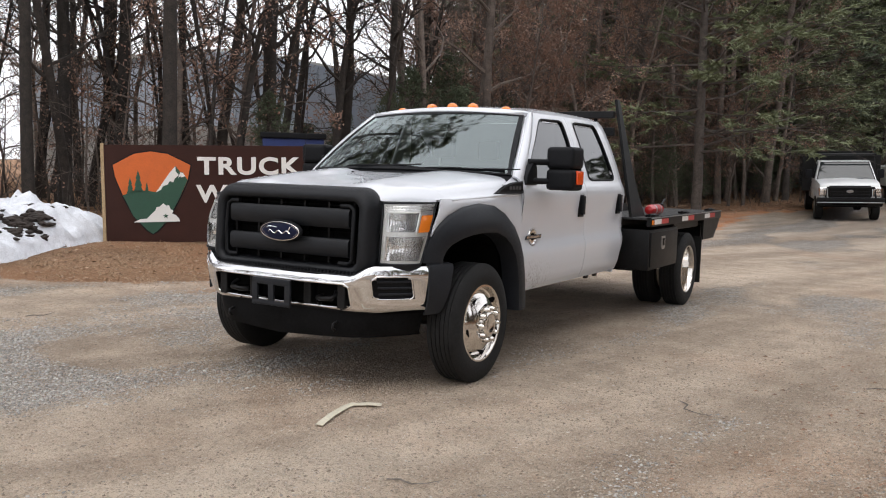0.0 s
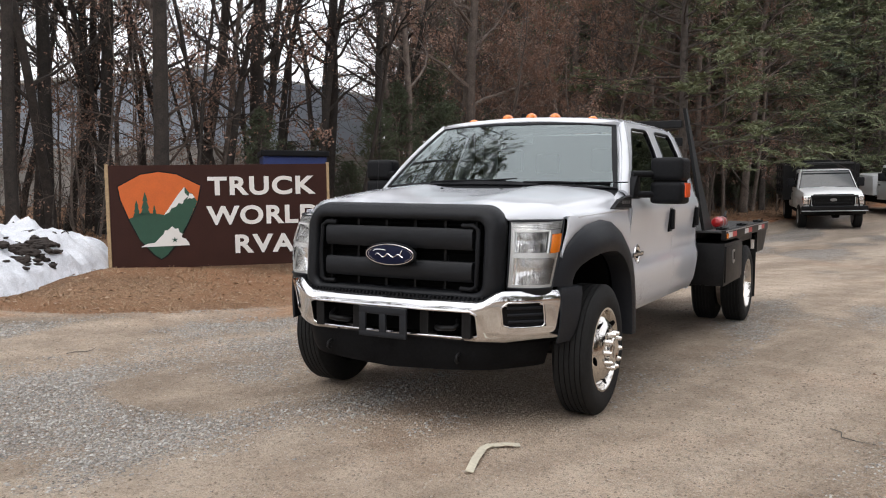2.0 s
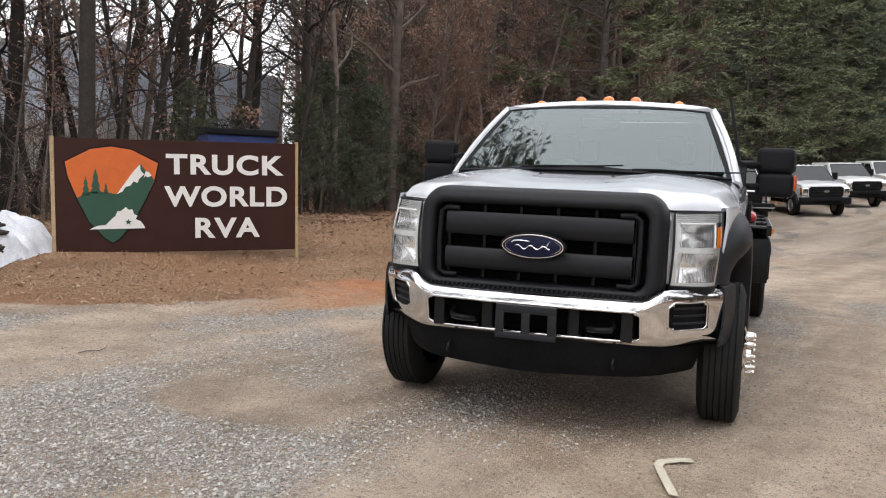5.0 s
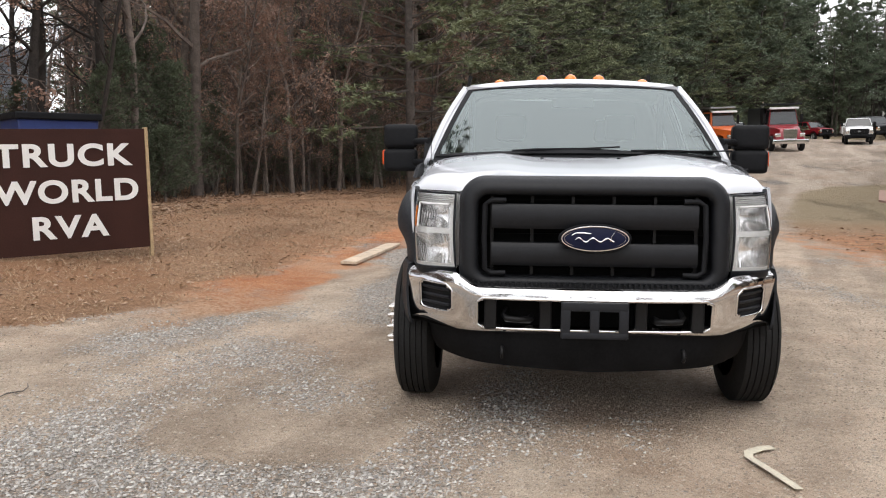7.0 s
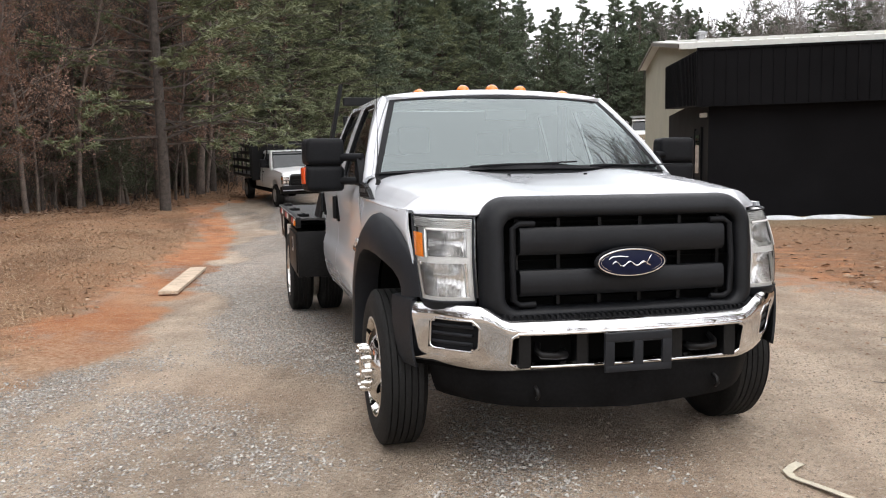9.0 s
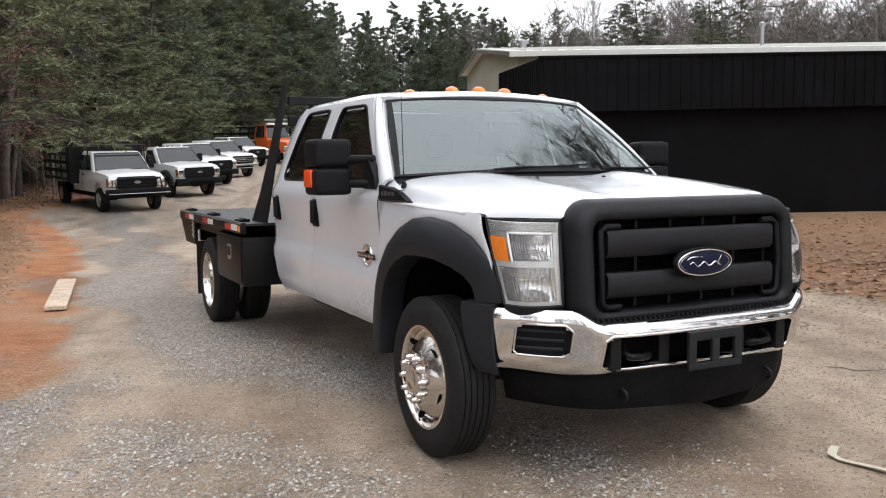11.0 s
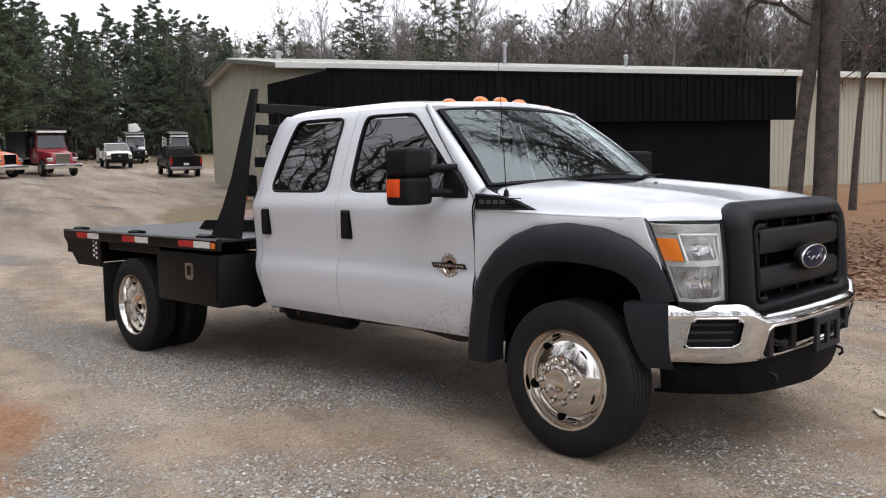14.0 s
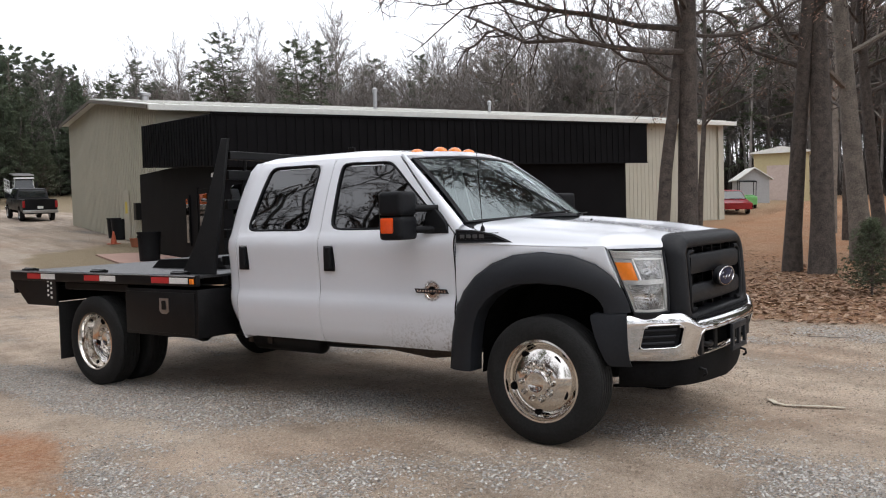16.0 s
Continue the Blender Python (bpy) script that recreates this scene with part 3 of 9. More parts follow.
# windscreen pillars
for s in (-1, 1):
    bm = bmesh.new()
    rows = []
    for k in range(13):
        t = k / 12
        w = Vector((0.946, 0.612, 1.398)).lerp(Vector((0.744, 1.212, 1.886)), t) + Vector((0.015, 0, 0.02)) * math.sin(math.pi * t)
        d = Vector((1.0, 0.645, 1.335)).lerp(Vector((0.765, 1.262, 1.912)), t) + Vector((0.02, 0, 0.01)) * math.sin(math.pi * t)
        m = w.lerp(d, 0.5) + Vector((0.014, -0.008, 0.010))
        rows.append([(s * p.x, p.y, p.z) for p in (w + Vector((-0.02, 0.02, -0.02)), w, w.lerp(m, 0.5) + Vector((0.004, -0.004, 0.004)), m, m.lerp(d, 0.5) + Vector((0.004, -0.002, 0.002)), d)])
    grid_mesh(rows, bm=bm)
    outward(bm, (0, 1.6, 1.3))
    thicken(part("windscreen_pillar", bm, WHITE, TRUCK, smooth=70), 0.02)

# windscreen
def screen(u, v):
    x = u * (0.926 + (0.733 - 0.926) * v)
    y = (0.37 + 0.235 * u * u) * (1 - v) + (1.085 + 0.10 * u * u) * v
    z = (1.425 - 0.022 * u * u) * (1 - v) + (1.908 - 0.030 * u * u) * v + 0.020 * math.sin(math.pi * v)
    return Vector((x, y, z))


bm = grid_mesh([[screen(-1 + j / 8, v / 10) for j in range(17)] for v in range(11)])
outward(bm, (0, 1.6, 1.3))
WINDSCREEN = part("windscreen", bm, GLASS, TRUCK, "greenish windscreen reflecting the trees", smooth=80)
WINDSCREEN.visible_shadow = False
bm = bmesh.new()
edge = [screen(-1 + j / 12, 1) for j in range(25)] + [screen(1, 1 - k / 12) for k in range(1, 13)] + [screen(1 - j / 12, 0) for j in range(1, 25)] + [screen(-1, k / 12) for k in range(1, 12)]
inner = []
for p in edge:
    c = screen(0, 0.5)
    inner.append(p + (c - p).normalized() * 0.038 + Vector((0, -0.004, 0.004)))
grid_mesh([[p + Vector((0, -0.003, 0.003)) for p in edge + edge[:1]], inner + inner[:1]], bm=bm)
outward(bm, (0, 1.6, 1.3))
thicken(part("windscreen_border", bm, BLACK_PLASTIC, WINDSCREEN, smooth=80), 0.004)
# black cowl below the windscreen
bm = grid_mesh([[screen(-1 + j / 8, 0) + Vector((0, dy, dz)) for j in range(17)] for dy, dz in ((0.02, 0.002), (-0.03, -0.030), (-0.14, -0.07))])
outward(bm, (0, 1.6, 0.3))
thicken(part("cowl", bm, BLACK_PLASTIC, TRUCK, smooth=60), 0.02)
for sx in (-0.42, 0.30):
    bm = bmesh.new()
    a, b = screen(sx / 0.9 + 0.02, 0.015), screen(sx / 0.9 + 0.62, 0.05)
    off = Vector((0, -0.014, 0.012))
    tube(bm, [a + off + Vector((0, -0.03, 0)), a.lerp(b, 0.3) + off * 1.3, b + off * 0.5], 0.007, 6)
    tube(bm, [a.lerp(b, 0.15) + off * 0.7, b + off * 0.35 + Vector((0.12, 0.01, 0.012))], 0.005, 6)
    part("wiper", bm, BLACK_PLASTIC, TRUCK, smooth=60)

# bonnet
def bonnet_edge(y):
    """Half-width of the bonnet at its seam with the wing."""
    return lerp_table([(-0.72, 0.66), (-0.70, 0.672), (-0.42, 0.902), (-0.3, 0.966), (0, 0.990), (0.4, 1.0), (0.7, 1.003)], y)


def hood_z(x, y):
    a = abs(x)
    zc = lerp_table([(-0.72, 1.292), (-0.55, 1.322), (-0.3, 1.352), (0.0, 1.382), (0.3, 1.408), (0.7, 1.43)], y)
    u = a / max(0.6, bonnet_edge(max(y, -0.3)))
    f = lerp_table([(0, -0.012), (0.25, -0.010), (0.42, 0.008), (0.50, 0.012), (0.60, 0.002), (0.75, -0.014), (0.86, -0.034), (0.92, -0.058), (0.96, -0.085)], u)
    seam = 1.238 + 0.027 * smoothstep(-0.45, 0.6, y)
    k = smoothstep(0.90, 1.0, u) ** 1.5
    return (zc + f) * (1 - k) + seam * k


us_b = [0, 0.1, 0.2, 0.3, 0.38, 0.45, 0.52, 0.6, 0.68, 0.74, 0.80, 0.85, 0.89, 0.92, 0.945, 0.965, 0.98, 0.992, 1.0]
us_b = [-u for u in us_b[:0:-1]] + us_b
rows = []
for k in range(34):
    v = (k / 33) ** 1.5
    row = []
    for u in us_b:
        a = abs(u)
        xf = a * 0.905
        yf = -0.712 + 1.235 * max(0, xf - 0.672)
        yb = 0.335 + 0.305 * min(1, a / 0.95) ** 2
        y = yf + (yb - yf) * v
        x = u * (bonnet_edge(y) if a > 0.7 and y > -0.42 else 0.905 + (bonnet_edge(max(y, -0.42)) - 0.905) * smoothstep(0.3, 0.9, a))
        z = hood_z(x, y)
        if xf > 0.5:
            lip = 1.300 - 0.076 * smoothstep(0.5, 0.672, xf)
            z = lip + (z - lip) * min(1, max(0, (y - yf) / 0.13)) ** 0.45 if z > lip else z
        row.append((x, y, z))
    rows.append(row)
bm = grid_mesh(rows)
outward(bm, (0, 0, 0.5))
HOOD = thicken(part("bonnet", bm, WHITE, TRUCK, "white bonnet with two low ridges", smooth=60), 0.02)
for sx in (-0.23, 0.23):
    bm = bmesh.new()
    lathe(bm, [(0, 0.012), (0.012, 0.011), (0.016, 0)], 10, "z", Matrix.Translation((sx, 0.22, hood_z(sx, 0.22) - 0.004)))
    part("washer_nozzle", bm, BLACK_PLASTIC, HOOD, smooth=60)

# front wings: white skin above the arch, black flare round the wheel
OUT = [(-0.60, 0.845), (-0.585, 0.91), (-0.545, 0.985), (-0.47, 1.065), (-0.36, 1.135), (-0.2, 1.19), (0, 1.212), (0.2, 1.192), (0.36, 1.135), (0.49, 1.05), (0.58, 0.95), (0.64, 0.83), (0.675, 0.68), (0.69, 0.55), (0.70, 0.43)]
INN = [(-0.42, 0.835), (-0.415, 0.87), (-0.39, 0.91), (-0.345, 0.95), (-0.27, 0.985), (-0.15, 1.008), (0, 1.015), (0.15, 1.005), (0.27, 0.965), (0.36, 0.905), (0.425, 0.83), (0.46, 0.74), (0.48, 0.64), (0.49, 0.54), (0.495, 0.43)]


VENT_GREY = mat("dull_vent_grey", (0.11, 0.11, 0.115), 0.4, 0.5)


def wing_x(y):
    return lerp_table([(-0.62, 0.895), (-0.5, 0.925), (-0.3, 0.962), (0, 0.985), (0.4, 0.995), (0.7, 1.0)], y)


for s in (-1, 1):
    bm = bmesh.new()
    rows = []
    for (yo, zo) in OUT[1:]:
        if yo > 0.66:
            continue
        top = 1.245 + 0.02 * smoothstep(-0.4, 0.6, yo)
        yt = max(yo, -0.42)
        rows.append([(s * (wing_x(yt + (yo - yt) * t) + 0.012 * math.sin(math.pi * t) - (0.012 if t > 0.97 else 0)), yt + (yo - yt) * t, top + (zo - 0.03 - top) * t) for t in (0, 0.06, 0.25, 0.5, 0.75, 1.0)])
    rows.append([(s * 0.998, 0.645, z) for z in (1.262, 1.25, 1.1, 1.0, 0.85, 0.6)])
    grid_mesh(rows, bm=bm)
    outward(bm, (0, 0, 0.9))
    WING = thicken(part("front_wing", bm, WHITE, TRUCK, smooth=50), 0.015)
    # the wing's top behind the bonnet's seam up to the pillar
    bm = bmesh.new()
    rows = []
    for k in range(7):
        y = 0.36 + 0.29 * k / 6
        zt = lerp_table([(0.36, 1.30), (0.65, 1.40)], y)
        rows.append([(s * lerp_table([(0, 0.995), (0.5, 0.985), (1, 0.92)], t), y, 1.25 + (zt - 1.25) * t) for t in (0, 0.3, 0.6, 0.85, 1)])
    grid_mesh(rows, bm=bm)
    outward(bm, (0, 0.5, 0.9))
    thicken(part("wing_top", bm, WHITE, WING, smooth=60), 0.012)
    # flare
    bm = bmesh.new()
    rows = []
    prof = [(0.0, -0.02), (0.0, 0.018), (0.10, 0.040), (0.3, 0.066), (0.55, 0.082), (0.85, 0.088), (0.97, 0.082), (1.0, 0.06), (1.0, -0.05)]
    for (yo, zo), (yi, zi) in zip(OUT, INN):
        k = 0.35 + 0.65 * smoothstep(-0.6, -0.25, yo)
        rows.append([(s * (wing_x(yo) + (wing_x(yi) - wing_x(yo)) * t + h * (k if h > 0 else 1)), yo + (yi - yo) * t, zo + (zi - zo) * t) for t, h in prof])
    grid_mesh(rows, bm=bm)
    for r in (rows[0], rows[-1]):
        bm.faces.new([bm.verts.new(p) for p in r])
    bmesh.ops.remove_doubles(bm, verts=bm.verts, dist=0.0005)
    bmesh.ops.recalc_face_normals(bm, faces=bm.faces)
    part("wheel_arch_flare", bm, GREY_PLASTIC, TRUCK, "broad dark grey plastic wheel-arch flare", smooth=50)
    # liner behind the wheel, the arch's shade put into its near-black colour
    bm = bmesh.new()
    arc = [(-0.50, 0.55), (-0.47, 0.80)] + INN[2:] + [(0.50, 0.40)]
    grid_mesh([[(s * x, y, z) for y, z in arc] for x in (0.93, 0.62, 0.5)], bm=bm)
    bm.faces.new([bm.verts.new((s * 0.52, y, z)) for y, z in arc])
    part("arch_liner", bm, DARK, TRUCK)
    # model badge set in a black vent
    bm = bmesh.new()
    prism(bm, [(0.635, 1.272), (0.635, 1.362), (0.46, 1.352), (0.33, 1.325), (0.20, 1.272)], 0.02, bevel=0.006,
          m=Matrix(((0, s * 1, 0, s * 0.992), (1, 0, 0, 0), (0, 0, 1, 0), (0, 0, 0, 1))))
    VENT = part("wing_vent", bm, BLACK_PLASTIC, TRUCK, "black side vent with model lettering")
    bm = bmesh.new()
    ring = [Vector((s * 1.014, y, z)) for y, z in ((0.625, 1.278), (0.625, 1.354), (0.46, 1.345), (0.335, 1.319), (0.225, 1.278))]
    tube(bm, ring + ring[:2], 0.004, 5, caps=False)
    part("vent_trim", bm, GREY_PLASTIC, VENT, smooth=60)
    for j in range(3):
        bm = bmesh.new()
        box(bm, s * 1.010, s * 1.016, 0.30 + 0.03 * (2 - j), 0.61, 1.288 + 0.022 * j, 1.293 + 0.022 * j)
        part("vent_slat", bm, GREY_PLASTIC, VENT)
    for j in range(4):
        bm = bmesh.new()
        box(bm, s * 1.014, s * 1.018, 0.41 + 0.050 * j, 0.446 + 0.050 * j, 1.302, 1.326, 0.002)
        part("vent_mark", bm, VENT_GREY, VENT)
    # round engine badge on the front door, with a dark bar across
    at_badge = Matrix.Translation((s * 1.003, 0.84, 0.945)) @ Matrix.Diagonal((s, 1, 1, 1))
    bm = bmesh.new()
    lathe(bm, [(0, 0.066), (0.008, 0.064), (0.010, 0.054), (0.005, 0.050), (0.005, 0)], 30, "x", at_badge)
    DB = part("door_badge", bm, SATIN, TRUCK, "round chrome engine badge with a dark name bar", smooth=40)
    for k in range(14):
        a = 2 * math.pi * k / 14
        bm = bmesh.new()
        box(bm, 0.006, 0.011, -0.008, 0.008, 0.058, 0.072, 0.001, at_badge @ Matrix.Rotation(a, 4, "X"))
        part("badge_tooth", bm, STEEL, DB)
    bm = bmesh.new()
    lathe(bm, [(0.005, 0.030), (0.009, 0.028), (0.009, 0.020), (0.005, 0.019)], 20, "x", at_badge)
    part("badge_ring", bm, DARK, DB)
    bm = bmesh.new()
    prism(bm, [(0.700, 0.928), (0.715, 0.958), (0.985, 0.958), (0.970, 0.928)], 0.004, m=Matrix(((0, s * 1, 0, s * 1.012), (1, 0, 0, 0), (0, 0, 1, 0), (0, 0, 0, 1))))
    part("badge_bar", bm, GREY_PLASTIC, DB)
    for j in range(11):
        bm = bmesh.new()
        box(bm, s * 1.0165, s * 1.0185, 0.722 + 0.0225 * j, 0.737 + 0.0225 * j, 0.935, 0.951)
        part("badge_bar_mark", bm, SATIN, DB)

RUSTY = mat("rusty_steel", (0.045, 0.032, 0.025), 0.8, vary=0.4, scale=14)
# inner tub, sill and frame, near-black to carry the shade behind the panels
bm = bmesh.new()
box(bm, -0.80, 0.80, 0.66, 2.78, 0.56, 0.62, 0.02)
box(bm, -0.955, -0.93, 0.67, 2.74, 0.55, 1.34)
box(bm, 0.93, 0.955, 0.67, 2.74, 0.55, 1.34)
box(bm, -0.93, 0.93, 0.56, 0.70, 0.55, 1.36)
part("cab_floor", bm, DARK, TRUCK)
for s in (-1, 1):
    bm = bmesh.new()
    for y in (1.876,):
        box(bm, s * 0.72, s * 0.76, y - 0.05, y + 0.05, 1.3, 1.9)
    part("door_post", bm, CABIN, TRUCK)
for s in (-1, 1):
    bm = bmesh.new()
    box(bm, s * 0.40, s * 0.47, -0.75, 5.55, 0.50, 0.72, 0.012)
    part("chassis_rail", bm, DARK, TRUCK)
# plain near-black block stands in for the shade of the engine bay
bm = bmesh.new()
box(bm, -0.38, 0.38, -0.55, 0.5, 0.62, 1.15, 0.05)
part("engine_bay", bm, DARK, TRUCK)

# cabin
bm = grid_mesh([[(x, y, z) for x in (-0.86, -0.5, 0, 0.5, 0.86)] for y, z in ((0.46, 1.36), (0.62, 1.37), (0.80, 1.36), (0.95, 1.28), (0.98, 1.0))])
bmesh.ops.recalc_face_normals(bm, faces=bm.faces)
part("dashboard", bm, CABIN, TRUCK, smooth=50)
for s in (-1, 1):
    for y in (1.55, 2.45):
        bm = bmesh.new()
        box(bm, s * 0.16, s * 0.70, y - 0.26, y + 0.26, 0.85, 1.0, 0.05)
        box(bm, s * 0.18, s * 0.68, y + 0.18, y + 0.32, 0.95, 1.52, 0.05, Matrix.Translation((0, y, 1)) @ Matrix.Rotation(radians(-10), 4, "X") @ Matrix.Translation((0, -y, -1)))
        box(bm, s * 0.31, s * 0.55, y + 0.29, y + 0.38, 1.54, 1.74, 0.04)
        part("seat", bm, CABIN, TRUCK, smooth=50)
bm = bmesh.new()
ring = [Vector((0.42 + 0.19 * math.cos(a), 0, 0.19 * math.sin(a))) for a in (2 * math.pi * k / 24 for k in range(24))]
R = Matrix.Translation((0, 1.02, 1.24)) @ Matrix.Rotation(radians(-25), 4, "X")
ring = [R @ p for p in ring]
tube(bm, ring + ring[:2], 0.016, 6, caps=False)
tube(bm, [R @ Vector((0.24, 0, 0)), R @ Vector((0.60, 0, 0))], 0.02, 6)
part("steering_wheel", bm, CABIN, TRUCK, smooth=60)
bm = bmesh.new()
box(bm, 0.28, 0.52, 0.66, 0.72, 1.374, 1.380, m=Matrix.Rotation(radians(6), 4, "Z"))
box(bm, 0.02, 0.24, 0.60, 0.70, 1.374, 1.379)
part("dash_papers", bm, WHITE_TAPE, TRUCK)
bm = bmesh.new()
box(bm, -0.14, 0.14, 0.985, 1.0, 1.74, 1.81, 0.008)
part("rear_view_mirror", bm, CABIN, TRUCK)

# roof marker lamps
for x in (-0.51, -0.205, 0.0, 0.20, 0.51):
    bm = bmesh.new()
    lathe(bm, [(-0.012, 0.052), (0.012, 0.050), (0.030, 0.040), (0.042, 0.022), (0.046, 0)], 16, "z", Matrix.Translation((x, 1.30, 1.955 - 0.05 * (x / 0.6) ** 2)) @ Matrix.Rotation(radians(5), 4, "X") @ Matrix.Diagonal((0.88, 1.25, 1, 1)))
    part("roof_marker_lamp", bm, AMBER, TRUCK, "amber clearance lamp", smooth=50)

# grille
def shell_outline(x, z0, z1, rt, rb, n=9):
    """A rounded rectangle, wide radii above, points in one turn."""
    pts = []
    for cx, cz, r, a0 in ((x - rb, z0 + rb, rb, -90), (x - rt, z1 - rt, rt, 0), (-x + rt, z1 - rt, rt, 90), (-x + rb, z0 + rb, rb, 180)):
        pts += [(cx + r * math.cos(radians(a0 + 90 * k / n)), cz + r * math.sin(radians(a0 + 90 * k / n))) for k in range(n + 1)]
    return pts


def dense(pts, n=6):
    out = []
    for a, b in zip(pts, pts[1:] + pts[:1]):
        out += [(a[0] + (b[0] - a[0]) * k / n, a[1] + (b[1] - a[1]) * k / n) for k in range(n)]
    return out


GRILLE = empty("grille")
GRILLE.parent = TRUCK
GRILLE_BLACK = mat("grille_black_plastic", (0.010, 0.0108, 0.0128), 0.46, vary=0.2, scale=12, bump=0.12, bump_scale=420, spec=0.22)
GRILLE["label"] = "matt black grille with two broad bars"
bm = bmesh.new()
rows = []
levels = [(0.656, 0.742, 1.300, 0.13, 0.10, -0.735), (0.664, 0.738, 1.306, 0.13, 0.10, -0.755), (0.664, 0.738, 1.304, 0.13, 0.10, -0.79), (0.656, 0.745, 1.294, 0.125, 0.10, -0.832), (0.640, 0.757, 1.276, 0.115, 0.095, -0.860),
          (0.616, 0.773, 1.252, 0.10, 0.085, -0.874), (0.592, 0.790, 1.230, 0.08, 0.07, -0.872), (0.574, 0.802, 1.215, 0.06, 0.06, -0.858), (0.566, 0.807, 1.210, 0.055, 0.055, -0.83), (0.564, 0.808, 1.209, 0.055, 0.055, -0.74)]
for x, z0, z1, rt, rb, y in levels:
    # the frame bows forward in the middle and leans back at the top
    rows.append([(px, y - 0.03 * (1 - (px / 0.66) ** 2) + 0.045 * max(0, (pz - 1.0) / 0.33) + 0.02, pz) for px, pz in shell_outline(x, z0, z1, rt, rb)])
grid_mesh([r + r[:1] for r in rows], bm=bm)
bmesh.ops.recalc_face_normals(bm, faces=bm.faces)
part("grille_frame", bm, GRILLE_BLACK, GRILLE, smooth=70)
for sx in (-1, 1):
    bm = bmesh.new()
    c = [(0.43, 1.185), (0.50, 1.187), (0.532, 1.165), (0.536, 1.0), (0.532, 0.845), (0.50, 0.823), (0.43, 0.825)]
    tube(bm, [(sx * x, -0.835 + 0.03 * max(0, (z - 1) / 0.33), z) for x, z in c], 0.014, 8)
    part("grille_inner_rail", bm, BLACK_PLASTIC, GRILLE, smooth=50)
for z0, z1 in ((0.862, 0.976), (1.046, 1.168)):
    bm = bmesh.new()
    rows = []
    for k in range(21):
        x = -0.50 + k * 0.05
        yb = -0.848 - 0.025 * (1 - (x / 0.6) ** 2) + 0.03 * max(0, (z0 - 1.0) / 0.33) + 0.03
        rows.append([(x, yb + 0.05, z1), (x, yb + 0.004, z1), (x, yb - 0.012, z1 - 0.02), (x, yb - 0.012, z0 + 0.02), (x, yb + 0.004, z0), (x, yb + 0.05, z0)])
    grid_mesh(rows, bm=bm)
    for r in (rows[0], rows[-1]):
        bm.faces.new([bm.verts.new(p) for p in r])
    bmesh.ops.recalc_face_normals(bm, faces=bm.faces)
    part("grille_bar", bm, GRILLE_BLACK, GRILLE, smooth=45)
for x in (-0.5, -0.3, -0.1, 0.1, 0.3, 0.5):
    bm = bmesh.new()
    box(bm, x - 0.008, x + 0.008, -0.775, -0.74, 0.81, 1.205)
    part("grille_fin", bm, BLACK_STEEL, GRILLE)
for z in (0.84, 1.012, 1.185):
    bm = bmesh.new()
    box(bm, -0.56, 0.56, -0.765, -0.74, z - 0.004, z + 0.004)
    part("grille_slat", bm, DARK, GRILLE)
# near-black sheet stands in for the shade behind the grille
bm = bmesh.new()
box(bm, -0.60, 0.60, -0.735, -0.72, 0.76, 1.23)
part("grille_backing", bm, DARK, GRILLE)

# oval emblem
NAVY = mat("navy_enamel", (0.006, 0.009, 0.032), 0.45, spec=0.2)
E_M = Matrix.Translation((0, -0.888, 1.008)) @ Matrix.Rotation(radians(4), 4, "X")
bm = bmesh.new()
lathe(bm, [(0.03, 0.9), (-0.004, 1.0), (-0.012, 0.97), (-0.012, 0.0)], 40, "y", E_M @ Matrix.Diagonal((0.176, 1, 0.072, 1)))
EMBLEM = part("emblem", bm, BLACK_PLASTIC, GRILLE, "dark blue oval emblem with silver rim", smooth=40)
for (a, b, r) in ((0.160, 0.060, 0.0045), (0.146, 0.049, 0.0016)):
    bm = bmesh.new()
    pts = [E_M @ Vector((a * math.cos(t), -0.014, b * math.sin(t))) for t in (2 * math.pi * k / 48 for k in range(50))]
    tube(bm, pts, r, 6, caps=False)
    part("emblem_rim", bm, CHROME, EMBLEM, smooth=60)
bm = bmesh.new()
lathe(bm, [(-0.012, 1.0), (-0.0155, 0.9), (-0.0165, 0.0)], 40, "y", E_M @ Matrix.Diagonal((0.156, 1, 0.057, 1)))
part("emblem_field", bm, NAVY, EMBLEM, smooth=60)
# the script on the emblem as plain flowing strokes
bm = bmesh.new()
wave = [E_M @ Vector((-0.095 + 0.185 * t, -0.0185, -0.006 + 0.011 * math.sin(t * 17.0) * (1 - 0.3 * t))) for t in (k / 36 for k in range(37))]
tube(bm, wave, [0.0020 + 0.0016 * abs(math.sin(k * 0.5)) for k in range(37)], 5)
tube(bm, [E_M @ Vector((x, -0.0185, z)) for x, z in ((-0.112, 0.016), (-0.095, 0.027), (-0.06, 0.029), (-0.02, 0.025))], [0.002, 0.0036, 0.0036, 0.002], 5)
tube(bm, [E_M @ Vector((x, -0.0185, z)) for x, z in ((0.092, 0.032), (0.078, 0.010), (0.072, -0.012))], [0.0022, 0.0034, 0.0028], 5)
part("emblem_script", bm, CHROME, EMBLEM, smooth=60)

